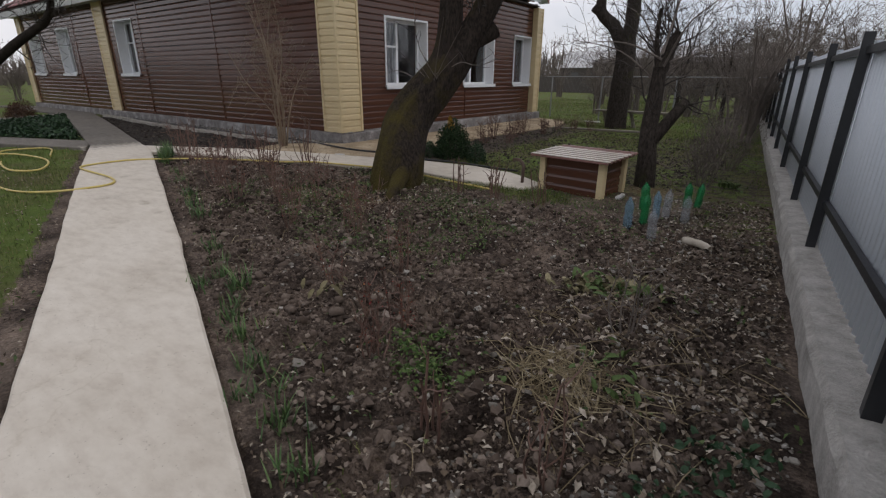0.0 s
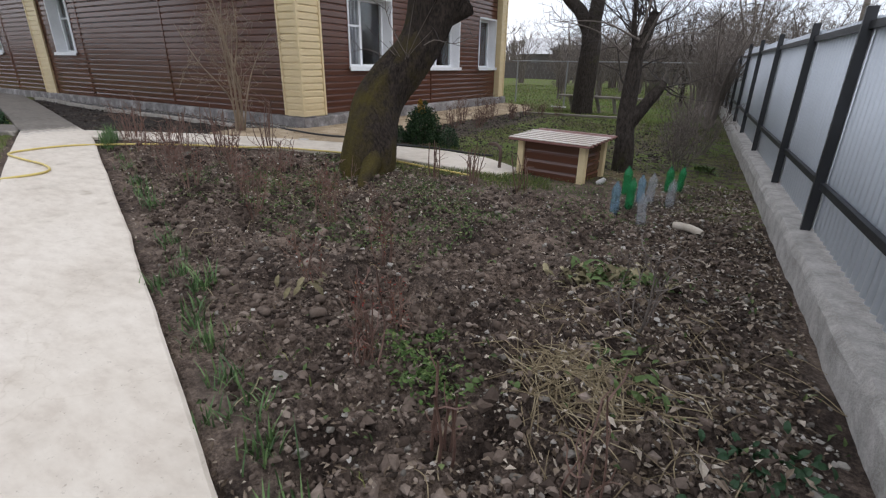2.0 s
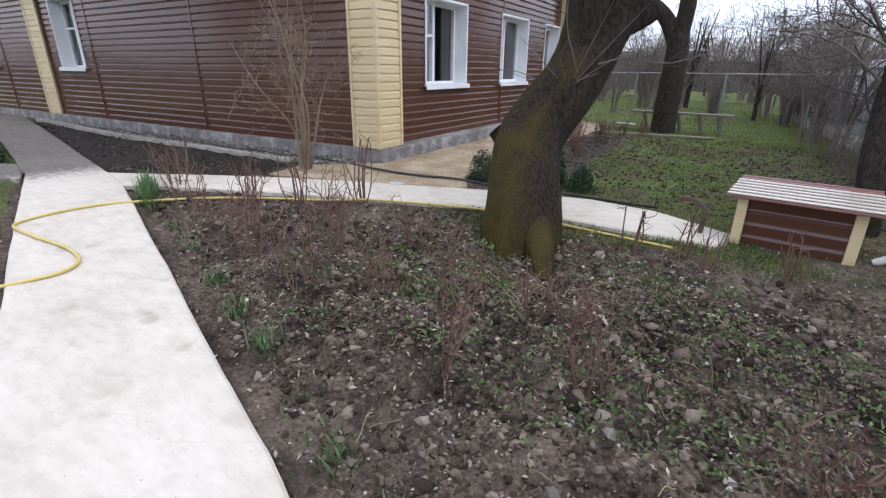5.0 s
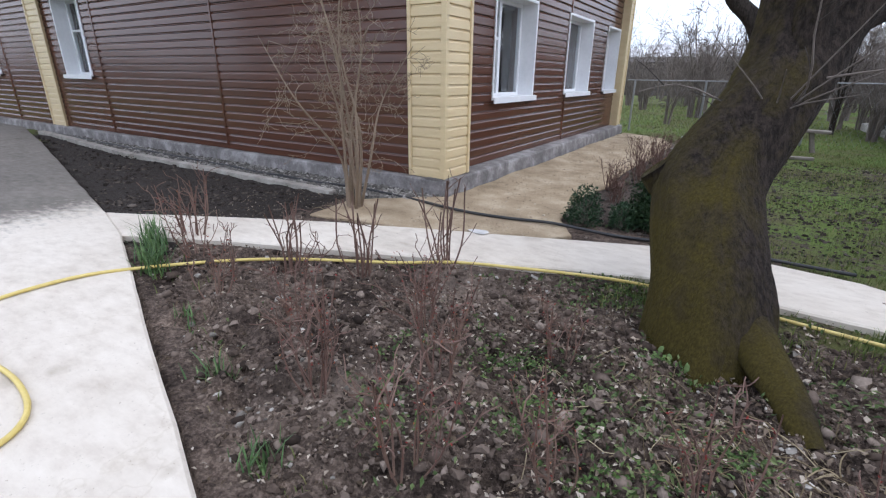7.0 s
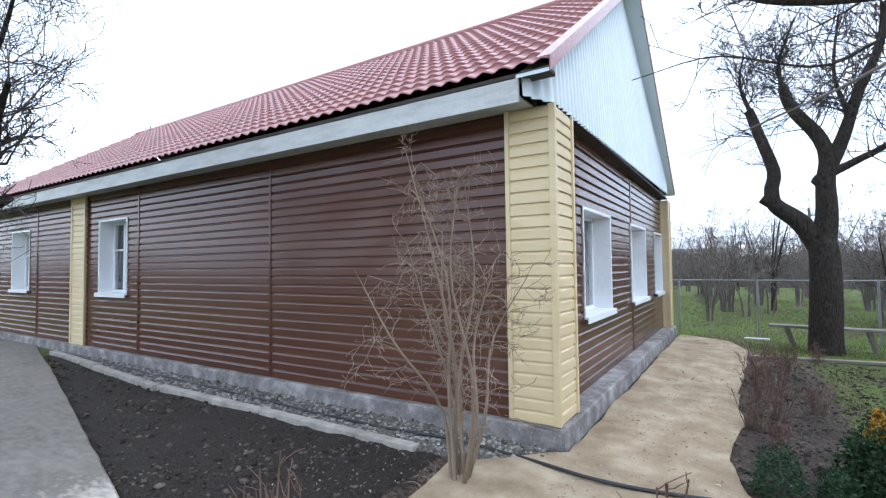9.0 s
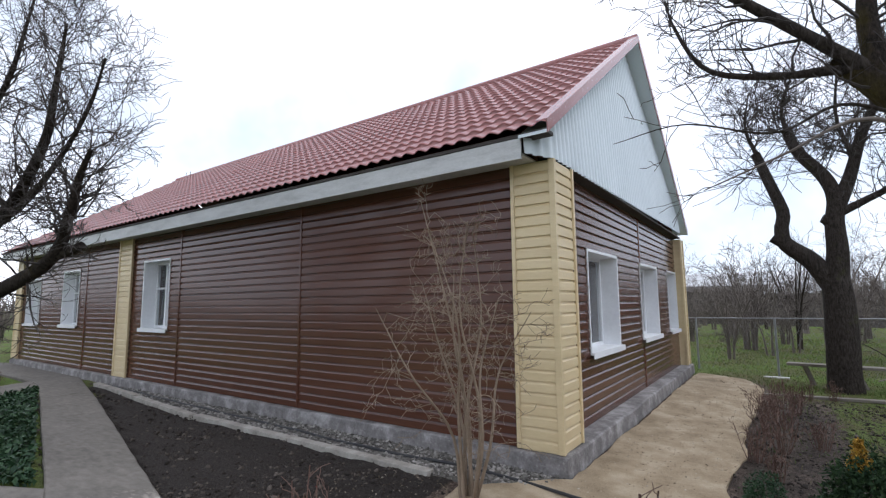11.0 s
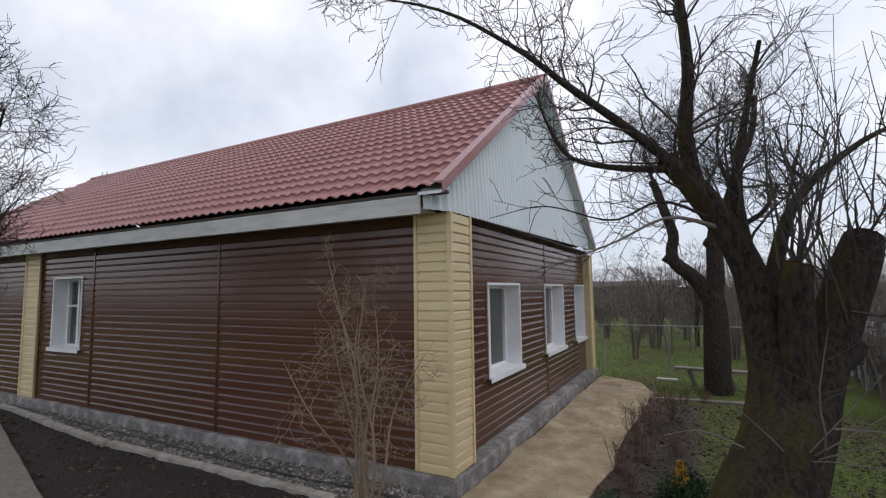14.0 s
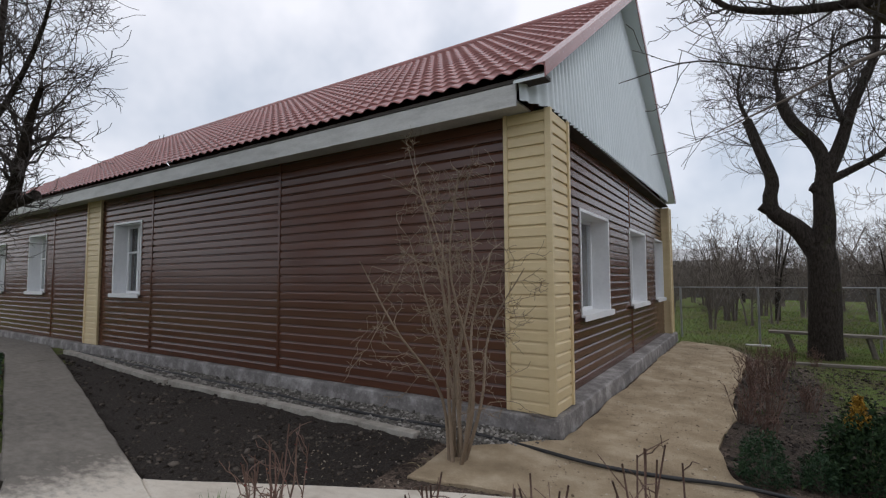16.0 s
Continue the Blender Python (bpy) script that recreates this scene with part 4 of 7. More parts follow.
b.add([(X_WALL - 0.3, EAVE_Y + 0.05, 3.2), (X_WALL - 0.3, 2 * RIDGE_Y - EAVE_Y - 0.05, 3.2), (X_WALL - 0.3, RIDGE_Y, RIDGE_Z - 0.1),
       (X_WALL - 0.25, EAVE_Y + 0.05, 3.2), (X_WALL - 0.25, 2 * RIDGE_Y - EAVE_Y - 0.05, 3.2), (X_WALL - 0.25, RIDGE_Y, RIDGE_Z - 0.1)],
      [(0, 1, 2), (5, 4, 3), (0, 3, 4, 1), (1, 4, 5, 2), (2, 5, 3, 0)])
hp(b, "gable_wall", M_DARKWOOD_SHADE)
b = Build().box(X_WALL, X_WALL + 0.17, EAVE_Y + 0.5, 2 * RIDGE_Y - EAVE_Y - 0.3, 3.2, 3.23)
hp(b, "gable_ledge", M_DARKWOOD_SHADE)
# small hooks on the roof
for hx, hy in ((-23.4, 10.6), (-22.9, 10.5)):
    z = EAVE_Z + SLOPE * (hy - EAVE_Y)
    hp(Build().tube([(hx, hy, z), (hx + 0.03, hy, z + 0.17), (hx + 0.1, hy - 0.02, z + 0.22)], 0.012, 6), "roof_hook", M_POST)

# corner columns: cream siding rows between end strips
ROWS_N = int(round((Z_TOP - Z_BASE) / ROW))


def plank_mesh(length, mat, name, depth=0.021, row=ROW):
    """One siding course along +x, facing -y, its lower lip rolled in."""
    prof = [(0.0, 0.0), (-depth * 0.9, 0.001), (-depth, 0.004), (-depth * 0.92, row * 0.705), (-depth * 0.82, row * 0.74), (-depth * 0.3, row * 0.86), (-depth * 0.1, row * 0.985), (0.0, row * 0.99)]
    v = [(x, y, z) for x in (0, length) for y, z in prof]
    k = len(prof)
    f = [(i, i + 1, k + i + 1, k + i) for i in range(k - 1)] + [tuple(range(k))[::-1], tuple(range(k, 2 * k))]
    return Build().add(v, f).mesh(name, mat)


PLANKS = {}


def put_plank(parent, length, mat, at, turn, name="plank", depth=0.021, row=ROW):
    key = (round(length, 3), mat.name, depth, round(row, 4))
    if key not in PLANKS:
        PLANKS[key] = plank_mesh(length, mat, name, depth, row)
    ob = new(name, PLANKS[key])
    ob.parent = parent
    ob.location = Vector(at)
    ob.rotation_euler = (0, 0, radians(turn))
    return ob


def column(x0, x1, y0, y1, label):
    """A boxed pilaster; its outer faces are y0 and x1."""
    b = Build().box(x0 + 0.02, x1 - 0.02, y0 + 0.02, y1 - 0.02, Z_BASE - 0.02, Z_TOP)
    return hp(b, "column", M_BEIGE, label=label)


col_near = column(-7.96, -7.46, 6.55, 7.1, "cream corner pilaster of stepped siding")
col_mid = column(-17.95, -17.32, 6.535, 6.62, "cream wall pilaster of stepped siding")
col_far = column(-7.9, -7.47, 14.74, 15.09, "cream far corner pilaster of stepped siding")
col_end = column(-25.35, -24.85, 6.535, 7.0, "cream end corner pilaster of stepped siding")
for col, strips in ((col_near, [(-7.97, -7.925, 6.535, 6.56), (-7.515, -7.445, 6.53, 6.59), (-7.47, -7.44, 7.065, 7.11)]),
                    (col_mid, [(-17.96, -17.9, 6.52, 6.55), (-17.37, -17.3, 6.52, 6.55)]),
                    (col_far, [(-7.5, -7.45, 14.72, 14.77), (-7.5, -7.45, 15.05, 15.1)]),
                    (col_end, [(-25.36, -25.3, 6.52, 6.55), (-24.9, -24.84, 6.52, 6.55)])):
    for x0, x1, y0, y1 in strips:
        Build().box(x0, x1, y0, y1, Z_BASE, Z_TOP).done("corner_strip", M_BEIGE, col, bevel=0.006)

# loose joint strips of the brown siding
for x in (-11.6, -15.25, -19.9):
    Build().box(x - 0.022, x + 0.022, Y_WALL - 0.03, Y_WALL, Z_BASE, Z_TOP).done("joint_strip", M_BROWN, wall_long, bevel=0.005)
for z0, z1 in ((Z_BASE, GABLE_WINDOWS[1][2] - 0.07), (GABLE_WINDOWS[1][3] + 0.03, Z_TOP)):
    Build().box(X_WALL, X_WALL + 0.03, 11.03, 11.075, z0, z1).done("joint_strip", M_BROWN, wall_gable, bevel=0.005)

# ---- fence ----
POSTS = [-1.9, 0.1, 2.12, 4.29, 5.94, 8.13, 10.36, 12.5, 14.6, 16.7, 18.8, 20.9]


def fence_x(y):
    return 0.13 - 0.086 * (y - 2.0)


fence = thing("fence", "grey corrugated metal fence with black posts on a concrete footing", "fence", (fence_x(4), 4.0, 0.0), kind="structure")
off = Matrix.Translation(-Vector(fence.location))


def fp(b, name, mat, label="", smooth=False, bevel=0.0):
    ob = b.done(name, mat, fence, label, smooth, bevel)
    ob.matrix_basis = off
    return ob


def fence_top(y):
    return 1.45 + 0.014 * (y - 4.0) if y < 14.5 else 1.4


b = Build()
ys = np.arange(-2.5, 22.0, 0.07)
secs = []
for y in ys:
    e = fence_x(y) - 0.12
    w = (float(fractal(np.array([y * 3.0]), np.array([1.0]), 71, 3)[0]) - 0.5)
    w2 = (float(fractal(np.array([y * 5.0]), np.array([7.0]), 72, 3)[0]) - 0.5)
    secs.append([(e + 0.02 * w, y, -0.4), (e + 0.03 * w2, y, -0.02), (e + 0.02 + 0.02 * w, y, 0.03 + 0.02 * w2), (e + 0.12, y, 0.035 + 0.015 * w), (e + 0.3, y, 0.04), (e + 0.36, y, 0.0), (e + 0.36, y, -0.4)])
k = 7
v = np.array(secs).reshape(-1, 3)
b.add(v, [(i * k + j, (i + 1) * k + j, (i + 1) * k + j + 1, i * k + j + 1) for i in range(len(ys) - 1) for j in range(k - 1)])
fp(b, "concrete_footing", M_FENCEBASE, "rough cast concrete footing", smooth=False)
tilt = math.atan(0.097)
for y in POSTS:
    x = fence_x(y)
    top = fence_top(y)
    b = Build().box(x - 0.03, x + 0.03, y - 0.03, y + 0.03, -0.02, top)
    fp(b, "post", M_POST, bevel=0.004)
for y0, y1 in zip(POSTS, POSTS[1:]):
    for z, h in ((0.33, 0.045), (1.325, 0.045)):
        b = Build()
        xa, xb = fence_x(y0), fence_x(y1)
        zz = z if y0 < 14.5 else z - 0.15
        b.add([(xa + 0.004, y0 + 0.03, zz), (xa + 0.036, y0 + 0.03, zz), (xa + 0.036, y0 + 0.03, zz + h), (xa + 0.004, y0 + 0.03, zz + h),
               (xb + 0.004, y1 - 0.03, zz), (xb + 0.036, y1 - 0.03, zz), (xb + 0.036, y1 - 0.03, zz + h), (xb + 0.004, y1 - 0.03, zz + h)],
              [(3, 2, 1, 0), (4, 5, 6, 7), (0, 1, 5, 4), (1, 2, 6, 5), (2, 3, 7, 6), (3, 0, 4, 7)])
        fp(b, "rail", M_POST)
    b = Build()
    yy = np.arange(y0, y1 + 1e-6, 0.0115)
    top = fence_top(y0) - 0.06
    xx = fence_x(yy) + 0.05 + 0.0115 * np.clip(np.sin(yy / 0.092 * 2 * np.pi) * 1.7, -1, 1)
    n = len(yy)
    b.add(np.concatenate([np.stack([xx, yy, np.full(n, 0.04)], -1), np.stack([xx, yy, np.full(n, top)], -1),
                          np.stack([xx + 0.001, yy, np.full(n, top)], -1), np.stack([xx + 0.001, yy, np.full(n, 0.04)], -1)]),
          [(r * n + i, r * n + i + 1, ((r + 1) % 4) * n + i + 1, ((r + 1) % 4) * n + i) for r in range(4) for i in range(n - 1)])
    fp(b, "sheet_panel", M_FENCE, smooth=True)
    b = Build()
    xa, xb = fence_x(y0) + 0.045, fence_x(y1) + 0.045
    b.add([(xa, y0, top - 0.05), (xa + 0.034, y0, top - 0.05), (xa + 0.034, y0, top + 0.008), (xa, y0, top + 0.008),
           (xb, y1, top - 0.05), (xb + 0.034, y1, top - 0.05), (xb + 0.034, y1, top + 0.008), (xb, y1, top + 0.008)],
          [(3, 2, 1, 0), (4, 5, 6, 7), (0, 1, 5, 4), (1, 2, 6, 5), (2, 3, 7, 6), (3, 0, 4, 7)])
    fp(b, "cap_strip", M_FENCE)

# kerb slabs along the gravel strip
for i, ((x0, y0), (x1, y1)) in enumerate((((-18.1, 6.3), (-15.6, 6.06)), ((-15.58, 6.05), (-13.1, 5.82)), ((-13.06, 5.86), (-10.8, 5.85)), ((-10.77, 5.84), (-8.6, 5.86)))):
    L = math.hypot(x1 - x0, y1 - y0)
    b = Build().box(0, L, -0.06, 0.06, -0.14, 0.03)
    ob = b.done("kerb_slab", M_KERB, bevel=0.008)
    ob.location = (x0, y0, float(level(x0, y0)) + 0.035)
    ob.rotation_euler = (0, radians(-0.4 + 0.3 * i), math.atan2(y1 - y0, x1 - x0))
    tagged(ob, "long grey concrete kerb slab edging the flower bed", "kerb", "kerb slabs by the house", "structure")

# ---- bare trees and shrubs ----


class Wood:
    """Grows bare branches: limbs are given as lines, twigs grow from them."""

    def __init__(self, seed):
        self.rng = np.random.RandomState(seed)
        self.twigs = Build()

    def branch(self, p, d, length, r, depth, spread=0.75, lift=0.25, forks=5, shrink=0.6, kink=0.22, knots=0.0, thin=0.0022):
        rng = self.rng
        n = 4 if depth else 3
        pts, q = [np.array(p, float)], np.array(d, float)
        q /= np.linalg.norm(q) + 1e-9
        for i in range(n):
            q = q + rng.normal(0, kink, 3) + np.array([0, 0, lift * 0.25])
            q /= np.linalg.norm(q)
            pts.append(pts[-1] + q * length / n)
        pts = np.array(pts)
        radii = np.linspace(r, max(thin, r * 0.35), n + 1)
        self.twigs.tube(pts, radii, 5 if r > 0.02 else (4 if r > 0.008 else 3), close=False)
        if depth <= 0:
            return
        for k in range(max(2, int(forks * rng.uniform(0.7, 1.3)))):
            t = rng.uniform(0.25, 1.0) * n
            i = min(int(t), n - 1)
            at = pts[i] + (pts[i + 1] - pts[i]) * (t - i)
            axis = pts[i + 1] - pts[i]
            axis /= np.linalg.norm(axis)
            side = rng.normal(0, 1, 3)
            side -= axis * side.dot(axis)
            side /= np.linalg.norm(side) + 1e-9
            nd = axis * rng.uniform(0.45, 1.0) + side * spread * rng.uniform(0.6, 1.4)
            self.branch(at, nd, length * shrink * rng.uniform(0.6, 1.25), max(thin, radii[i] * 0.6), depth - 1, spread, lift, forks, shrink, kink, knots, thin)

    def sprout(self, line, radii, count, length, depth, start=0.25, spread=0.8, **kw):
        """Branches along a limb."""
        rng = self.rng
        n = len(line)
        for k in range(count):
            t = rng.uniform(start, 1.0) * (n - 1.001)
            i = int(t)
            at = line[i] + (line[i + 1] - line[i]) * (t - i)
            axis = line[i + 1] - line[i]
            axis = axis / np.linalg.norm(axis)
            side = rng.normal(0, 1, 3)
            side -= axis * side.dot(axis)
            side /= np.linalg.norm(side)
            nd = axis * rng.uniform(0.2, 0.9) + side * spread + np.array([0, 0, 0.2])
            self.branch(at, nd, length * rng.uniform(0.5, 1.2), max(0.004, min(0.013, radii[i] * 0.3)), depth, **kw)


def trunk_mesh(line, radii, sides, seed, rough=0.12, flare=0.0, lobes=5):
    """A gnarled stem with furrows, knots and a flared foot."""
    line = np.asarray(line, float)
    b = Build().tube(line, radii, sides, close=True)
    v = b.v[0]
    n = len(line)
    ring = v.reshape(n, sides, 3)
    axis = line[:, None, :]
    out = ring - axis
    a = np.arange(sides) / sides * 2 * np.pi
    for i in range(n):
        h = line[i, 2]
        f = fractal(np.cos(a) * 2.2 + 7, np.sin(a) * 2.2 + h * 1.3 + 9, seed, 4) - 0.5
        ridge = fractal(a * sides / 6.0, np.full(sides, h * 2.0), seed + 5, 2) - 0.5
        foot = flare * np.exp(-(i / n) * 9) * (0.5 + 0.5 * np.cos(a * lobes + seed))
        ring[i] = line[i] + out[i] * (1 + 2 * rough * f + rough * ridge + foot)[:, None]
    b.v[0] = ring.reshape(-1, 3)
    return b


def taper(r0, r1, n, power=0.8):
    return r0 + (r1 - r0) * np.linspace(0, 1, n) ** power


def limb_part(root, wood, pts, r0, r1, mat, name="limb", sides=12, n=14, seed=1, rough=0.1, sprouts=0, length=0.8, depth=2, start=0.3, **kw):
    line = smooth_line(pts, n)
    radii = taper(r0, r1, n)
    b = trunk_mesh(line, radii, sides, seed, rough)
    ob = b.done(name, mat, root, smooth=True)
    ob.matrix_basis = Matrix.Translation(-Vector(root.location))
    if sprouts:
        wood.sprout(line, radii, sprouts, length, depth, start, **kw)
    return ob


def crown_part(root, wood, mat, name="crown"):
    ob = wood.twigs.done(name, mat, root)
    ob.matrix_basis = Matrix.Translation(-Vector(root.location))
    return tagged(ob, kind="stuff")


# the old leaning tree beside the bed
old = thing("tree", "old leaning fruit tree with mossy bark and pruned limbs", "tree", (-4.45, 4.72, -0.15))
w = Wood(5)
STEM = [(-4.5, 4.66, -0.42), (-4.53, 4.8, -0.05), (-4.58, 4.93, 0.2), (-4.66, 5.1, 0.42), (-4.7, 5.27, 0.62), (-4.64, 5.42, 0.82), (-4.55, 5.56, 1.0), (-4.45, 5.76, 1.27)]
STEM_R = [0.33, 0.315, 0.295, 0.29, 0.285, 0.275, 0.265, 0.25]
for sline, srad, sd in ((STEM + [(-4.46, 5.9, 1.65), (-4.55, 6.02, 2.3), (-4.72, 6.08, 2.75), (-4.92, 6.1, 3.1), (-5.12, 6.2, 3.38)], STEM_R + [0.17, 0.12, 0.108, 0.098, 0.075], 3),
                        ([(x + 0.05, y + 0.02, z) for x, y, z in STEM[:-1]] + [(-4.38, 5.76, 1.27), (-4.22, 5.94, 1.6), (-4.05, 6.08, 1.95), (-3.86, 6.22, 2.4), (-3.78, 6.3, 2.6)],
                         [r * 0.96 for r in STEM_R[:-1]] + [0.24, 0.185, 0.16, 0.15, 0.125], 33)):
    pts = smooth_line(sline, 54)
    rad = np.interp(np.linspace(0, 1, 54), np.linspace(0, 1, len(srad)), srad)
    ob = trunk_mesh(pts, rad, 48, sd, 0.15, 0.14, 5).done("trunk", M_BARK_OLD, old, smooth=True)
    ob.matrix_basis = Matrix.Translation(-Vector(old.location))
    w.sprout(pts[34:], rad[34:], 8, 0.8, 2, 0.2, forks=4, kink=0.3)
limb_part(old, w, [(-4.6, 5.12, 0.4), (-4.44, 4.86, 0.1), (-4.26, 4.56, -0.06), (-4.12, 4.3, -0.14), (-4.03, 4.1, -0.24)], 0.17, 0.06, M_BARK_OLD, "root", 22, 22, 12, 0.2)
limb_part(old, w, [(-4.8, 5.35, 0.5), (-4.93, 5.32, 0.62), (-5.02, 5.3, 0.72)], 0.13, 0.1, M_BARK_OLD, "stub", 14, 8, 14, 0.15)
limb_part(old, w, [(-4.36, 5.74, 1.3), (-4.32, 5.8, 1.85), (-4.3, 5.8, 2.3), (-4.28, 5.8, 2.4)], 0.14, 0.09, M_BARK_OLD, "stub", 16, 10, 22, 0.14, 7, 1.0, 1, 0.8, lift=1.6, spread=0.35)
limb_part(old, w, [(-4.12, 6.05, 1.65), (-3.98, 6.18, 1.74), (-3.93, 6.24, 1.78)], 0.11, 0.1, M_BARK_OLD, "stub", 14, 6, 24, 0.14)
# long upper limbs from the fork
limb_part(old, w, [(-4.95, 6.1, 3.2), (-5.4, 6.0, 3.65), (-5.9, 5.8, 4.1), (-6.27, 5.6, 4.43), (-6.9, 5.35, 4.85), (-7.7, 5.05, 5.1)], 0.055, 0.006, M_BARK, "branch", 9, 22, 25, 0.1, 34, 0.75, 2, 0.05, forks=4, kink=0.3, thin=0.003)
limb_part(old, w, [(-5.0, 6.1, 3.25), (-5.55, 6.1, 3.34), (-5.95, 6.05, 3.5), (-6.15, 6.0, 3.9), (-6.2, 5.98, 4.15)], 0.04, 0.006, M_BARK, "branch", 8, 16, 26, 0.1, 18, 0.6, 2, 0.1, forks=4, kink=0.3, thin=0.003)
limb_part(old, w, [(-4.72, 6.03, 2.75), (-5.15, 5.9, 2.95), (-5.55, 5.85, 2.82), (-6.1, 5.75, 2.98), (-6.6, 5.65, 2.9)], 0.017, 0.003, M_BARK, "branch", 7, 20, 38, 0.1, 16, 0.5, 1, 0.15, forks=3, kink=0.3, thin=0.003)
limb_part(old, w, [(-4.9, 6.08, 3.05), (-4.95, 6.14, 3.6), (-4.9, 6.2, 4.2), (-4.96, 6.25, 5.2)], 0.085, 0.035, M_BARK_OLD, "branch", 10, 14, 27, 0.12, 20, 0.8, 2, 0.15, forks=4, kink=0.3)
limb_part(old, w, [(-4.7, 6.05, 2.7), (-5.1, 5.8, 2.8), (-5.5, 5.7, 2.62), (-6.0, 5.75, 2.45)], 0.022, 0.004, M_TWIG, "branch", 6, 12, 28, 0.1, 12, 0.5, 1, 0.2)
limb_part(old, w, [(-4.55, 6.0, 2.3), (-4.6, 6.2, 3.0), (-4.5, 6.45, 3.6), (-4.3, 6.7, 4.5)], 0.07, 0.02, M_BARK_OLD, "branch", 10, 12, 29, 0.12, 18, 0.75, 2, 0.2, forks=4, kink=0.3)
limb_part(old, w, [(-4.45, 6.0, 2.2), (-4.2, 6.3, 2.9), (-3.7, 6.7, 3.4), (-3.2, 7.1, 3.7)], 0.06, 0.015, M_BARK_OLD, "branch", 10, 12, 30, 0.12, 18, 0.75, 2, 0.2, forks=4, kink=0.3)
limb_part(old, w, [(-4.35, 5.55, 1.15), (-4.6, 5.45, 1.12), (-4.95, 5.4, 1.25), (-5.2, 5.35, 1.2)], 0.009, 0.003, M_TWIG, "branch", 5, 8, 31, 0.1, 6, 0.25, 0, 0.2)
limb_part(old, w, [(-4.35, 5.5, 1.12), (-4.3, 5.25, 1.28), (-4.35, 5.05, 1.6), (-4.3, 4.95, 2.0)], 0.008, 0.003, M_TWIG, "branch", 5, 8, 32, 0.1, 6, 0.3, 0, 0.2)
limb_part(old, w, [(-4.2, 5.6, 1.3), (-3.9, 5.4, 1.35), (-3.6, 5.3, 1.3), (-3.3, 5.3, 1.38)], 0.007, 0.003, M_TWIG, "branch", 5, 8, 33, 0.1, 6, 0.3, 0, 0.2)
for k in range(16):
    x, y, z = ((-4.28, 5.8, 2.35), (-3.68, 6.3, 2.7), (-3.86, 6.12, 2.2), (-4.06, 5.98, 1.8))[k % 4]
    w.branch((x + w.rng.normal(0, 0.06), y + w.rng.normal(0, 0.06), z), (w.rng.normal(0, 0.16), w.rng.normal(0, 0.16), 1.0), w.rng.uniform(0.9, 1.9), 0.008, 1, spread=0.35, lift=0.5, forks=3, shrink=0.35, kink=0.07)
shoots = Wood(39)
for k in range(6):
    a = -0.9 + 0.5 * k
    end = (-4.42 + 0.75 * math.sin(a + 0.9) * (1 if k % 3 else -0.5), 5.3 - 0.25 * shoots.rng.rand(), 1.1 + 0.3 * shoots.rng.rand() + 0.09 * k)
    limb_part(old, shoots, [(-4.43, 5.5, 1.05), (-4.42 + 0.3 * (end[0] + 4.42), 5.36, 1.12 + 0.25 * (end[2] - 1.1)), end], 0.007, 0.0025, M_TWIG, "shoot", 5, 8, 80 + k, 0.05)
crown_part(old, w, M_TWIG_DARK)
b = Build().lathe([(0.0, 0.0), (0.04, 0.0), (0.042, 0.02), (0.036, 0.028), (0.0, 0.03)], 14)
ob = b.done("pruning_cut", M_CUT, old, "pale sawn pruning scar")
ob.matrix_basis = Matrix.Translation(-Vector(old.location)) @ look((-4.42, 5.42, 1.22), (-4.0, 6.2, 1.1))

# the tall tree by the bench
far = thing("tree", "tall dark pruned tree standing on the lawn by a bench", "tree", (-4.6, 14.35, -0.16))
w = Wood(8)
limb_part(far, w, [(-4.62, 14.35, -0.30), (-4.62, 14.35, 0.30), (-4.58, 14.37, 1.42), (-4.62, 14.40, 2.17)], 0.31, 0.24, M_BARK, "trunk", 26, 20, 41, 0.1)
limb_part(far, w, [(-4.67, 14.37, 1.97), (-4.97, 14.35, 2.47), (-5.37, 14.35, 2.84), (-5.42, 14.35, 3.17), (-5.37, 14.35, 3.57), (-5.62, 14.35, 4.42), (-5.77, 14.35, 4.92)], 0.2, 0.09, M_BARK, "limb", 14, 22, 42, 0.12, 10, 1.1, 2, 0.55)
limb_part(far, w, [(-5.40, 14.35, 2.87), (-5.52, 14.33, 2.94), (-5.60, 14.32, 3.00)], 0.12, 0.1, M_BARK, "stub", 12, 6, 43)
limb_part(far, w, [(-4.60, 14.37, 2.02), (-4.52, 14.35, 2.62), (-4.52, 14.35, 3.22), (-4.47, 14.35, 3.72), (-4.62, 14.35, 4.22), (-5.02, 14.35, 4.82), (-5.17, 14.35, 5.32)], 0.22, 0.09, M_BARK, "limb", 14, 22, 44, 0.12, 12, 1.1, 2, 0.55)
limb_part(far, w, [(-4.52, 14.35, 3.12), (-4.64, 14.30, 3.27), (-4.72, 14.28, 3.32)], 0.12, 0.09, M_BARK, "stub", 12, 6, 45)
limb_part(far, w, [(-4.47, 14.35, 3.52), (-4.22, 14.35, 4.12), (-3.97, 14.35, 4.92), (-3.62, 14.35, 5.82), (-3.52, 14.35, 6.62)], 0.15, 0.05, M_BARK, "limb", 12, 18, 46, 0.12, 34, 1.1, 2, 0.3, thin=0.004)
limb_part(far, w, [(-4.42, 14.35, 3.42), (-4.02, 14.35, 3.62), (-3.52, 14.30, 3.92), (-3.22, 14.25, 4.52)], 0.1, 0.04, M_BARK, "limb", 10, 14, 47, 0.12, 24, 1.0, 2, 0.3, thin=0.004)
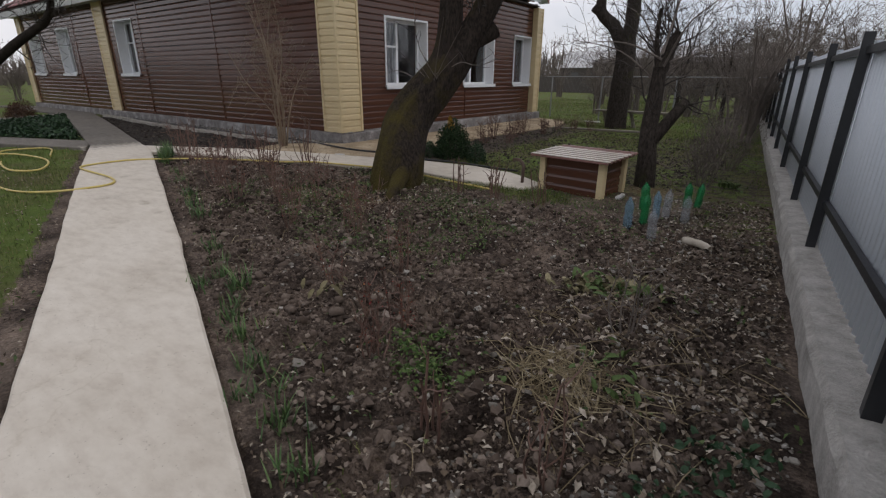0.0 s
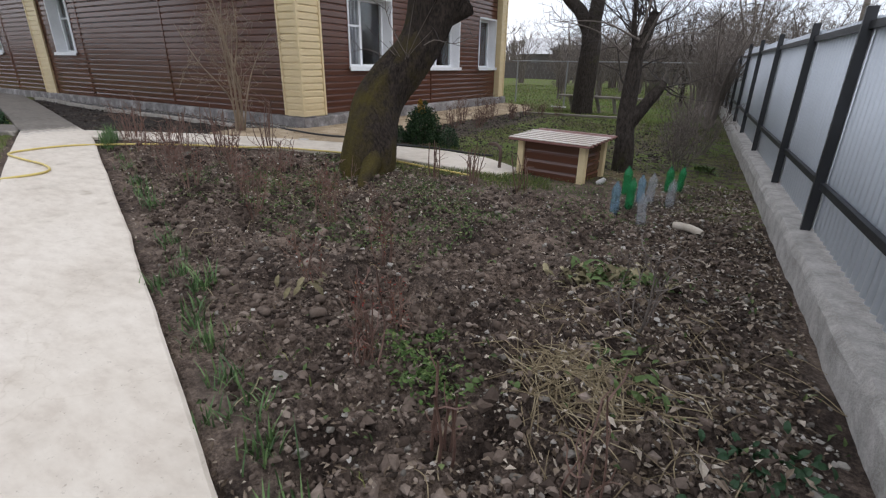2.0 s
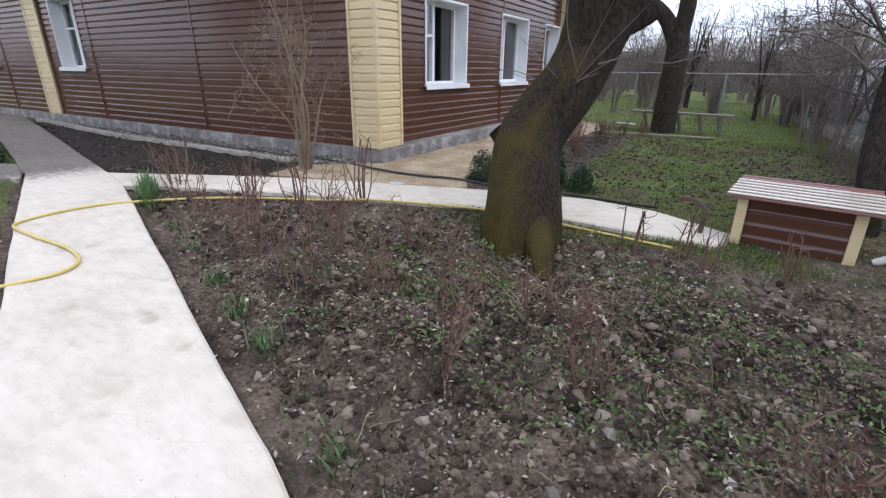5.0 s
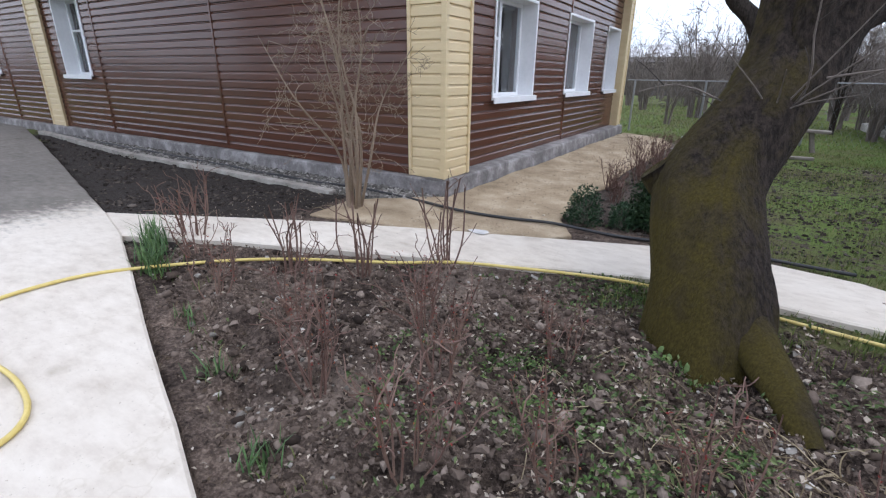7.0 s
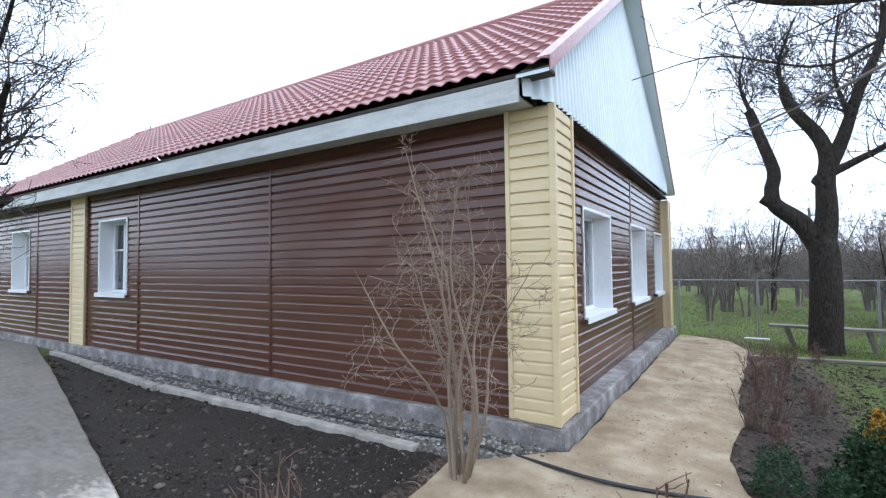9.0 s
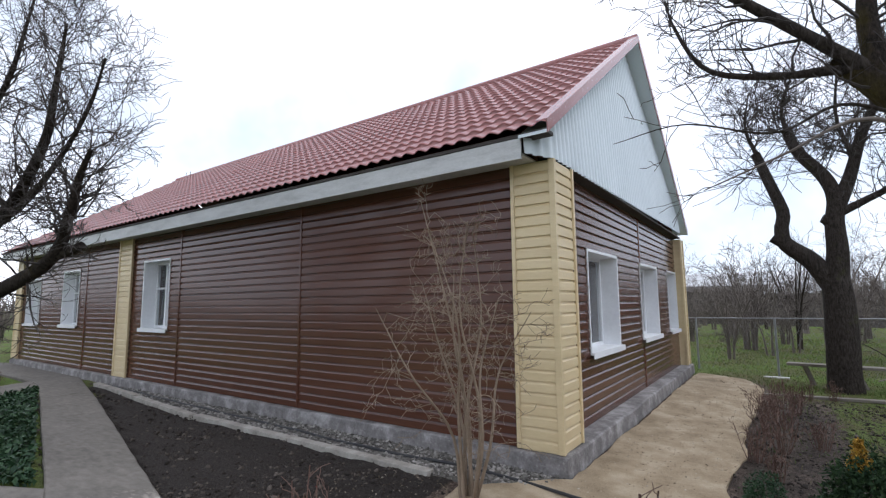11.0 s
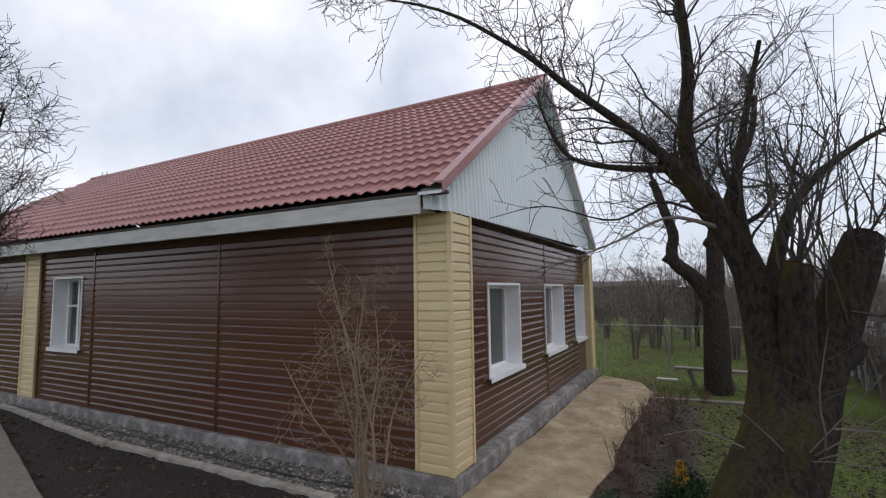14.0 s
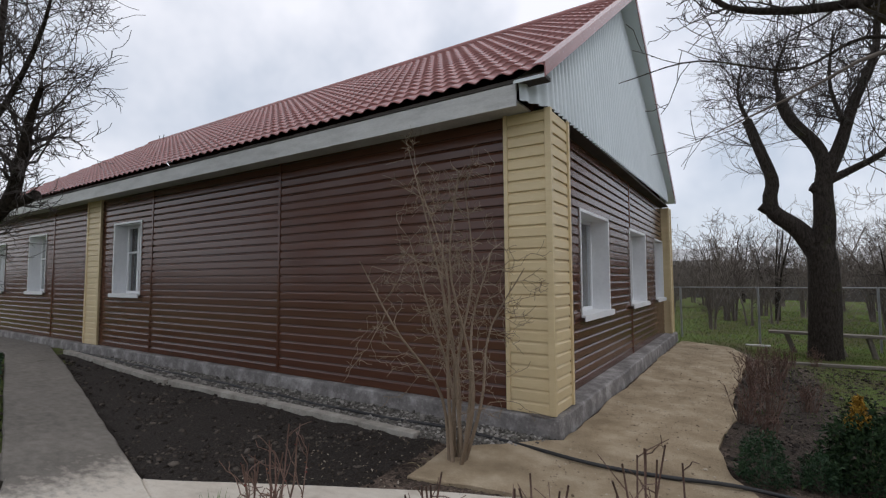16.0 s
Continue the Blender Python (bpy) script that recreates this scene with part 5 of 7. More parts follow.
limb_part(far, w, [(-5.72, 14.35, 4.82), (-5.92, 14.35, 5.52), (-5.82, 14.35, 6.22)], 0.05, 0.015, M_BARK, "branch", 8, 10, 48, 0.1, 36, 0.9, 2, 0.0, thin=0.004)
limb_part(far, w, [(-5.12, 14.35, 5.12), (-5.22, 14.35, 5.82), (-4.92, 14.35, 6.72)], 0.06, 0.015, M_BARK, "branch", 8, 10, 49, 0.1, 36, 0.9, 2, 0.0, thin=0.004)
limb_part(far, w, [(-4.12, 14.35, 4.52), (-4.32, 14.35, 5.42), (-4.22, 14.35, 6.52)], 0.06, 0.015, M_BARK, "branch", 8, 10, 50, 0.1, 38, 0.9, 2, 0.0, thin=0.004)
crown_part(far, w, M_TWIG_DARK)

# the small tree behind the box
small = thing("tree", "small dark forked tree behind the wooden box", "tree", (-1.8, 6.7, -0.18))
w = Wood(11)
limb_part(small, w, [(-1.82, 6.68, -0.3), (-1.83, 6.7, 0.05), (-1.88, 6.78, 0.5), (-1.9, 6.9, 0.95), (-1.9, 6.95, 1.3)], 0.14, 0.085, M_BARK, "trunk", 16, 18, 51, 0.12, 4, 0.7, 1, 0.5)
limb_part(small, w, [(-1.86, 6.75, 0.35), (-1.7, 6.82, 0.62), (-1.58, 6.88, 0.82), (-1.55, 6.95, 0.9)], 0.085, 0.06, M_BARK, "limb", 12, 12, 52, 0.12, 4, 0.5, 1, 0.3)
limb_part(small, w, [(-1.9, 6.95, 1.25), (-1.84, 7.05, 1.5), (-1.78, 7.1, 1.72)], 0.08, 0.055, M_BARK, "limb", 12, 10, 53, 0.12, 6, 0.8, 2, 0.4)
limb_part(small, w, [(-1.92, 6.95, 1.25), (-2.0, 7.0, 1.6), (-2.02, 7.05, 2.0)], 0.045, 0.02, M_BARK, "limb", 10, 10, 54, 0.12, 10, 0.8, 2, 0.3)
for k, (dx, dy, dz) in enumerate([(-1.1, -0.2, 0.5), (0.9, 0.1, 0.35), (0.6, -0.5, 0.7), (-0.7, 0.5, 0.8), (1.0, 0.3, 0.05), (-0.9, -0.5, 0.15), (0.3, 0.2, 1.2)]):
    limb_part(small, w, [(-1.9, 6.95, 1.1 + 0.06 * k), (-1.9 + dx * 0.45, 6.95 + dy * 0.45, 1.2 + 0.06 * k + dz * 0.6), (-1.9 + dx, 6.95 + dy, 1.15 + 0.06 * k + dz)], 0.016, 0.004, M_TWIG, "branch", 6, 9, 55 + k,
              0.1, 7, 0.5, 1, 0.2)
crown_part(small, w, M_TWIG_DARK)

# the spreading tree over the ivy bed
ivy_tree = thing("tree", "spreading grey bare tree with whitewashed foot beside the ivy", "tree", (-15.9, 2.3, -0.08))
w = Wood(14)
limb_part(ivy_tree, w, [(-15.9, 2.3, -0.2), (-15.85, 2.35, 0.4), (-15.6, 2.5, 0.9)], 0.2, 0.17, M_WHITEWASH, "trunk", 18, 12, 61, 0.1)
limb_part(ivy_tree, w, [(-15.65, 2.48, 0.85), (-14.6, 2.9, 1.15), (-13.2, 3.35, 1.75), (-12.0, 3.6, 2.15), (-11.6, 3.62, 2.6), (-11.35, 3.6, 2.95), (-11.1, 3.6, 3.2)], 0.13, 0.02, M_BARK_OLD, "limb", 12, 26, 62, 0.12,
          40, 0.65, 2, 0.3, kink=0.3, thin=0.003)
limb_part(ivy_tree, w, [(-15.7, 2.45, 0.9), (-15.0, 3.0, 1.9), (-13.8, 3.5, 2.7), (-12.6, 3.6, 3.5), (-12.3, 3.6, 4.2), (-12.1, 3.6, 4.9)], 0.12, 0.015, M_BARK_OLD, "limb", 12, 24, 63, 0.12, 50, 0.8, 2, 0.3, kink=0.3, thin=0.003)
limb_part(ivy_tree, w, [(-15.8, 2.4, 0.8), (-15.6, 2.8, 2.2), (-15.0, 3.2, 3.6), (-14.0, 3.5, 4.6), (-13.4, 3.6, 5.8)], 0.11, 0.015, M_BARK_OLD, "limb", 12, 22, 64, 0.12, 50, 0.9, 2, 0.3, kink=0.3, thin=0.003)
limb_part(ivy_tree, w, [(-13.8, 3.5, 2.7), (-12.8, 3.55, 2.9), (-11.9, 3.6, 3.3), (-11.2, 3.6, 3.7), (-10.9, 3.6, 4.1)], 0.05, 0.01, M_BARK, "branch", 8, 16, 65, 0.1, 34, 0.65, 2, 0.1, kink=0.3, thin=0.003)
limb_part(ivy_tree, w, [(-15.9, 2.3, 0.8), (-16.8, 2.0, 2.2), (-17.6, 1.6, 3.8), (-17.9, 1.2, 5.0)], 0.12, 0.02, M_BARK, "limb", 10, 14, 66, 0.1, 24, 1.1, 2, 0.3)
limb_part(ivy_tree, w, [(-11.95, 3.6, 2.2), (-11.75, 3.7, 2.25), (-11.6, 3.75, 2.3)], 0.06, 0.045, M_BARK, "stub", 10, 6, 67)
crown_part(ivy_tree, w, M_TWIG_DARK)

# the tall shrub at the house corner
shrub = thing("shrub", "tall bare many-stemmed lilac shrub at the house corner", "shrub", (-7.95, 5.52, -0.05))
w = Wood(21)
stems = Wood(22)
for k in range(9):
    a = k * 2.4
    lean = (0.2, 0.75, 0.45, 1.0)[k % 4] * stems.rng.uniform(0.8, 1.2)
    base = (-7.95 + 0.06 * math.cos(a), 5.52 + 0.06 * math.sin(a), -0.12)
    h = (2.55, 1.9, 2.3, 1.6)[k % 4] * stems.rng.uniform(0.85, 1.05)
    top = (base[0] + lean * math.cos(a) - 0.22, base[1] + lean * math.sin(a) * 0.6 + 0.05, h)
    j1, j2 = stems.rng.normal(0, 0.06, 2), stems.rng.normal(0, 0.09, 2)
    q1 = (base[0] + lean * 0.14 * math.cos(a) + j1[0], base[1] + lean * 0.1 * math.sin(a) + j1[1], h * 0.3)
    q2 = (base[0] + lean * 0.5 * math.cos(a) - 0.1 + j2[0], base[1] + lean * 0.3 * math.sin(a) + j2[1], h * 0.65)
    limb_part(shrub, w, [base, q1, q2, top], 0.02, 0.004, M_TWIG_PALE, "stem", 7, 14, 70 + k, 0.1, 11, 0.45, 2, 0.25, spread=0.85, lift=0.1, forks=3, kink=0.55, thin=0.0024)
crown_part(shrub, w, M_TWIG_PALE)


def stalk_plant(name, label, category, at, height, stems, seed, mat, buds=None, cut=False, spread=0.35, group="", depth=1):
    """A pruned or bare many-stalked garden plant."""
    root = thing(name, label, category, at, group)
    rng = np.random.RandomState(seed)
    wood = Wood(seed)
    blobs = Build()
    for k in range(stems):
        a = rng.rand() * 6.28
        s = 1.35 * spread * (0.2 + 0.8 * rng.rand())
        h = height * (0.6 + 0.4 * rng.rand())
        p0 = np.array([0.04 * math.cos(a), 0.04 * math.sin(a), -0.06])
        p2 = np.array([s * h * math.cos(a), s * h * math.sin(a), h])
        p1 = 0.55 * p0 + 0.45 * p2 + rng.normal(0, 0.07, 3) * h
        line = smooth_line([p0, p1, p2], 8)
        r = taper(0.0075 if cut else 0.006, 0.005 if cut else 0.0025, 8)
        Build().tube(line, r, 6).done("stem", mat, root, smooth=True)
        n_side = 2 if cut else 3
        wood.sprout(line, r, n_side, 0.3 * height, depth - 1 if cut else depth, 0.35, spread=0.8, lift=0.5, forks=2, kink=0.3, thin=0.0023)
        if buds:
            for _ in range(9):
                i = rng.randint(3, 8)
                c = line[min(i, 7)] + rng.normal(0, 0.012, 3)
                leafy(blobs, c, rng, 0.014, 0.008)
    wood.twigs.done("crown", mat, root)["kind"] = "stuff"
    if buds and blobs.n:
        blobs.done("bud_growth", buds, root)["kind"] = "stuff"
    return root


def leafy(b, c, rng, length, width):
    """One small bent leaf."""
    d = rng.normal(0, 1, 3)
    d /= np.linalg.norm(d)
    s = np.cross(d, rng.normal(0, 1, 3))
    s /= np.linalg.norm(s) + 1e-9
    up = np.cross(d, s) * length * 0.2
    b.add([c, c + d * length * 0.5 + s * width * 0.5 + up, c + d * length, c + d * length * 0.5 - s * width * 0.5 + up], [(0, 1, 2, 3)])


def lz(x, y):
    return float(relief(np.array([x]), np.array([y]))[0])


ROSES = [(-8.41, 4.0, 0.62, 9), (-7.9, 3.72, 0.6, 7), (-7.26, 4.05, 0.66, 8), (-6.7, 4.25, 0.7, 8), (-6.31, 4.75, 0.75, 9), (-6.0, 3.12, 0.62, 9), (-5.4, 3.0, 0.66, 8), (-5.6, 3.6, 0.62, 8),
         (-5.95, 3.9, 0.55, 7), (-6.6, 3.55, 0.5, 7), (-7.2, 3.4, 0.5, 7), (-5.15, 4.05, 0.5, 6), (-4.9, 3.3, 0.5, 6), (-4.4, 3.4, 0.5, 6), (-3.9, 3.55, 0.5, 7), (-4.1, 2.75, 0.5, 7), (-3.4, 3.0, 0.55, 7)]
for i, (x, y, h, n) in enumerate(ROSES):
    cut = i in (0, 2, 3, 4)
    stalk_plant("rose_bush", "pruned leafless rose bush with cut brown stems" if cut else "bare rose bush with thin reddish stems and buds", "rose bush", (x, y, lz(x, y)), h, n, 100 + i, M_TWIG_RED,
                None if cut else M_BUD, cut, 0.3 if cut else 0.36, "rose bushes in the bed")
stalk_plant("rose_bush", "upright bare rose with orange-red shoots", "rose bush", (-1.79, 1.55, lz(-1.79, 1.55)), 0.5, 7, 131, M_TWIG_RED, M_BUD, False, 0.14, "rose bushes in the bed")
stalk_plant("rose_bush", "pruned rose stump with thick green-brown canes", "rose bush", (-1.27, 1.33, lz(-1.27, 1.33)), 0.34, 6, 132, M_TWIG_RED, None, True, 0.3, "rose bushes in the bed")
stalk_plant("rose_bush", "thin rose canes growing from clods", "rose bush", (-0.72, 1.32, lz(-0.72, 1.32)), 0.42, 4, 133, M_TWIG_RED, None, False, 0.35, "rose bushes in the bed", 0)
stalk_plant("rose_bush", "small bare rose on a dug mound", "rose bush", (-2.55, 2.62, lz(-2.55, 2.62)), 0.42, 6, 134, M_TWIG_RED, M_BUD, False, 0.3, "rose bushes in the bed")
stalk_plant("rose_bush", "low rose with fresh red shoots", "rose bush", (-1.9, 1.95, lz(-1.9, 1.95)), 0.3, 7, 135, M_TWIG_RED, M_BUD, False, 0.4, "rose bushes in the bed")
stalk_plant("rose_bush", "thin bare rose with an orange bud", "rose bush", (-2.6, 2.05, lz(-2.6, 2.05)), 0.4, 4, 136, M_TWIG_RED, M_BUD, False, 0.3, "rose bushes in the bed")
stalk_plant("dead_stalks", "dry standing flower stalks in dug soil", "dead plant", (-0.85, 2.55, lz(-0.85, 2.55)), 0.45, 6, 137, M_TWIG, None, False, 0.3)
for i, (x, y) in enumerate([(-3.05, 4.85), (-2.5, 4.95), (-3.6, 4.9), (-3.2, 5.1)]):
    stalk_plant("rose_bush", "short pruned rose beside the concrete path", "rose bush", (x, y, lz(x, y)), 0.45, 5, 140 + i, M_TWIG_RED, None, True, 0.3, "rose bushes in the bed")


def dense_bush(name, label, category, at, rx, rz, count, seed, mat, leaf=0.05, tip=None, stems=None):
    """A clipped or spiky bush: many sprays on an uneven mound."""
    root = thing(name, label, category, at)
    rng = np.random.RandomState(seed)
    b = Build()
    t = Build()
    for k in range(count):
        v = rng.normal(0, 1, 3)
        v[2] = abs(v[2])
        v /= np.linalg.norm(v)
        lump = 0.72 + 0.5 * float(fractal(np.array([v[0] * 2.5 + 3]), np.array([v[1] * 2.5 + v[2] * 2 + 3]), seed, 3)[0])
        rr = rng.uniform(0.35, 1.0) ** 0.5 * lump
        c = np.array([v[0] * rx * rr, v[1] * rx * rr, v[2] * rz * rr])
        leafy(b, c, rng, leaf * rng.uniform(0.7, 1.4), leaf * 0.4)
    for k in range(520 if tip else 0):
        u = rng.rand()
        a = rng.rand() * 6.283
        rr = 0.3 * rx * (1.05 - u) * rng.rand() ** 0.5
        leafy(t, np.array([rr * math.cos(a) - 0.15 * rx, rr * math.sin(a), rz * (0.72 + 0.36 * u)]), rng, leaf * rng.uniform(0.5, 1.0), leaf * 0.3)
    b.done("foliage", mat, root)["kind"] = "stuff"
    if tip and t.n:
        t.done("tip_growth", tip, root, "golden yellow tips")["kind"] = "stuff"
    for k in range(stems or 4):
        a = k * 6.28 / (stems or 4)
        Build().tube([(0, 0, -0.08), (0.2 * rx * math.cos(a), 0.2 * rx * math.sin(a), rz * 0.4), (0.5 * rx * math.cos(a), 0.5 * rx * math.sin(a), rz * 0.75)], [0.012, 0.008, 0.003], 5).done("stem", M_TWIG, root)
    return root


dense_bush("boxwood_bush", "dark green clipped boxwood beside the sandy walk", "bush", (-5.8, 6.62, -0.13), 0.2, 0.42, 1500, 201, M_IVY, 0.035)
dense_bush("boxwood_bush", "small dark green boxwood at the path edge", "bush", (-5.45, 6.72, -0.13), 0.14, 0.28, 800, 202, M_IVY, 0.035)
dense_bush("thuja_bush", "dark green round thuja with golden tips", "bush", (-5.12, 6.95, -0.14), 0.33, 0.62, 3800, 203, M_FIR, 0.05, M_GOLD)
dense_bush("boxwood_bush", "little dark evergreen behind the path", "bush", (-4.55, 6.85, -0.16), 0.17, 0.33, 1000, 204, M_IVY, 0.04)
for i, (x, y, h) in enumerate([(-5.95, 8.3, 0.4), (-5.7, 8.9, 0.42), (-5.85, 9.6, 0.55), (-5.65, 10.2, 0.6), (-5.8, 10.9, 0.5), (-5.5, 11.4, 0.45), (-5.3, 9.3, 0.35), (-5.75, 7.7, 0.32)]):
    stalk_plant("dry_perennial", "rust-brown dead flower stalks beside the sandy walk", "dead plant", (x, y, lz(x, y)), h, 16, 210 + i, M_TWIG_RED, M_RUST, False, 0.4, "dead perennials by the walk")
for i, (x, y) in enumerate([(-5.3, 12.9), (-4.9, 13.1), (-5.6, 12.6)]):
    stalk_plant("dry_perennial", "low rust-brown stalks in the flower bed", "dead plant", (x, y, lz(x, y)), 0.35, 12, 220 + i, M_TWIG_RED, M_RUST, False, 0.4, "dead perennials by the walk")
for i, (x, y, h) in enumerate([(-1.35, 8.0, 0.75), (-1.1, 8.8, 0.8), (-1.4, 9.6, 0.8), (-1.5, 10.5, 0.9), (-1.2, 7.2, 0.6), (-1.7, 11.6, 0.9)]):
    stalk_plant("currant_bush", "dense brown leafless currant bush by the fence", "bush", (x, y, lz(x, y)), h, 16, 230 + i, M_TWIG, M_LITTER, False, 0.5, "currant bushes by the fence", 2)

# bulb leaves in tufts along the path edge


def bulb_tuft(at, n, h, seed):
    root_b = Build()
    rng = np.random.RandomState(seed)
    for k in range(n):
        a = rng.rand() * 6.28
        s = rng.uniform(0.05, 0.7)
        hh = h * rng.uniform(0.45, 1.15)
        w0 = rng.uniform(0.003, 0.0055)
        base = np.array([rng.normal(0, 0.045), rng.normal(0, 0.045), -0.04])
        side = np.array([-math.sin(a), math.cos(a), 0]) * w0
        ps = [base + np.array([math.cos(a) * s * hh * t * t, math.sin(a) * s * hh * t * t, hh * t * (1 - 0.15 * s * t)]) for t in (0, 0.4, 0.75, 1.0)]
        v = []
        for j, q in enumerate(ps):
            ww = (1.0, 1.0, 0.7, 0.08)[j]
            v += [q - side * ww, q + side * ww]
        root_b.add(v, [(0, 1, 3, 2), (2, 3, 5, 4), (4, 5, 7, 6)])
    ob = root_b.done("bulb_plant", M_BLADE)
    ob.location = at
    return tagged(ob, "tuft of fresh green bulb leaves at the path edge", "plant", "bulb tufts along the path")


TUFTS = [(-3.46, 1.71, 26, 0.17), (-3.09, 1.63, 26, 0.2), (-2.8, 1.38, 20, 0.18), (-2.23, 1.15, 24, 0.15), (-4.91, 2.33, 24, 0.18), (-4.18, 2.02, 26, 0.17), (-3.36, 1.5, 20, 0.14), (-8.5, 3.72, 60, 0.3),
         (-7.95, 3.42, 50, 0.26), (-8.2, 3.55, 40, 0.28), (-6.54, 2.96, 18, 0.17), (-5.89, 2.71, 22, 0.15), (-5.4, 2.5, 14, 0.13), (-2.05, 1.0, 14, 0.13), (-7.2, 3.2, 14, 0.14),
         (-2.55, 1.28, 24, 0.15), (-1.75, 0.98, 26, 0.17), (-1.95, 1.12, 18, 0.12), (-3.75, 1.88, 22, 0.14), (-2.95, 1.5, 18, 0.12), (-4.55, 2.2, 22, 0.14), (-1.5, 0.85, 20, 0.14)]
for i, (x, y, n, h) in enumerate(TUFTS):
    bulb_tuft((x, y, lz(x, y)), n * 2, h, 300 + i)


# ---- the low wooden box ----
box = thing("well_box", "low brown-sided box with cream corner posts and a striped ridged lid", "box", (-2.42, 5.98, -0.2))
box.rotation_euler = (0, 0, radians(-8))
W2, D2, H2 = 0.4, 0.27, 0.45
for sx in (-1, 1):
    for sy in (-1, 1):
        Build().box(sx * W2 - 0.04, sx * W2 + 0.04, sy * D2 - 0.04, sy * D2 + 0.04, -0.02, H2).done("corner_post", M_BEIGE, box, "cream corner post", bevel=0.006)
body = Build().box(-W2 + 0.02, W2 - 0.02, -D2 + 0.01, D2 - 0.01, -0.02, H2 - 0.005).done("body", M_WALLCORE, box)
b = Build()
n = 97
xs = np.linspace(-W2 - 0.12, W2 + 0.12, n)
LID_SLOPE = 0.05
ny = 61
ysl = np.linspace(-D2 - 0.14, D2 + 0.12, ny)
zz = H2 + 0.035 + 0.008 * np.clip(np.sin((ysl + 0.4) / 0.105 * 2 * np.pi) * 2, -1, 1) + LID_SLOPE * ysl
rows_ = [[(x, y, z) for x in (-W2 - 0.12, W2 + 0.12)] for y, z in zip(ysl, zz)]
v = [p for r in rows_ for p in r] + [(x, y, z - 0.012) for r in rows_ for x, y, z in r]
m2 = 2 * ny
b.add(v, [(2 * i, 2 * i + 1, 2 * i + 3, 2 * i + 2) for i in range(ny - 1)] + [(m2 + 2 * i, m2 + 2 * i + 2, m2 + 2 * i + 3, m2 + 2 * i + 1) for i in range(ny - 1)]
      + [(2 * i, 2 * i + 2, m2 + 2 * i + 2, m2 + 2 * i) for i in range(ny - 1)] + [(2 * i + 1, m2 + 2 * i + 1, m2 + 2 * i + 3, 2 * i + 3) for i in range(ny - 1)]
      + [(0, m2, m2 + 1, 1), (2 * ny - 2, 2 * ny - 1, m2 + 2 * ny - 1, m2 + 2 * ny - 2)])
b.done("lid", M_LIDRED, box, "reddish ridged metal lid")
for k in range(6):
    y0 = -D2 - 0.14 + 0.02 + k * 0.105
    if y0 + 0.045 < D2 + 0.12:
        Build().box(-W2 - 0.122, W2 + 0.122, y0 - 0.014, y0 + 0.054, H2 + 0.042 + LID_SLOPE * y0, H2 + 0.0475 + LID_SLOPE * (y0 + 0.054)).done("lid_rib", M_LIDPALE, box, "pale worn rib of the lid")
for sy, turn in ((-1, 0), (1, 180)):
    for r in range(4):
        p = put_plank(box, 2 * W2 - 0.08, M_BROWN, (-W2 + 0.04 if sy < 0 else W2 - 0.04, sy * (D2 - 0.01), 0.0 + r * 0.112), turn, "board", 0.016, 0.112)
for sx, turn in ((1, 90), (-1, -90)):
    for r in range(4):
        p = put_plank(box, 2 * D2 - 0.08, M_BROWN, (sx * (W2 - 0.02), -D2 + 0.04 if sx > 0 else D2 - 0.04, r * 0.112), turn, "board", 0.016, 0.112)

# ---- bottles stuck in the soil ----


def bottle(at, h, r, mat, cap, label, sticker=None, lean=(0, 0), group="plastic bottles in the bed", band=(0.14, 0.38), foot=None):
    root = thing("plastic_bottle", label, "bottle", at, group)
    root.rotation_euler = (radians(lean[0]), radians(lean[1]), 0)
    h, r = h * 0.88, r * 0.9
    prof = [(0.0, -0.02), (r * 0.8, -0.02), (r, 0.01), (r * 0.96, h * 0.08), (r, h * 0.12), (r, h * 0.4), (r * 0.9, h * 0.45), (r * 0.9, h * 0.52), (r, h * 0.57), (r, h * 0.7), (r * 0.85, h * 0.79), (r * 0.5, h * 0.86),
            (r * 0.31, h * 0.9), (r * 0.3, h * 0.95)]
    ob = Build().lathe(prof, 16).done("bottle_body", mat, root, smooth=True)
    ob.visible_shadow = False
    Build().lathe([(0.0, h * 0.93), (r * 0.34, h * 0.93), (r * 0.34, h), (r * 0.3, h * 1.005), (0.0, h * 1.005)], 12).done("cap", cap, root)
    if sticker:
        lo, hi = band
        Build().lathe([(r + 0.0005, h * lo), (r + 0.0025, h * lo), (r + 0.0025, h * hi), (r + 0.0005, h * hi), (r + 0.0005, h * lo)], 16).done("label_band", sticker, root, smooth=True)
    if foot:
        Build().lathe([(0.0, 0.004), (r + 0.001, 0.006), (r + 0.0015, h * 0.1), (r + 0.001, h * 0.17), (0.0, h * 0.17)], 16).done("tinted_foot", foot, root, "blue tinted bottle foot", smooth=True)
    return root


bottle((-1.52, 5.5, -0.19), 0.36, 0.05, M_BOT_GREEN, M_CAP_RED, "bright green plastic bottle with a red cap and pale label", M_LABEL_TEAL, band=(0.3, 0.5))
bottle((-1.45, 4.66, -0.19), 0.37, 0.045, M_BOT_BLUE, M_CAP_BLUE, "clear bluish plastic bottle with a blue cap", None, (3, 0), foot=M_FOOT_BLUE)
bottle((-1.38, 4.95, -0.19), 0.36, 0.042, M_BOT_GREEN, M_CAP_BLUE, "slim green plastic bottle with a blue cap", None, (0, 3))
bottle((-1.32, 5.2, -0.19), 0.34, 0.042, M_BOT_BLUE, M_CAP_BLUE, "clear plastic bottle with a dark blue cap", None, (-3, -2))
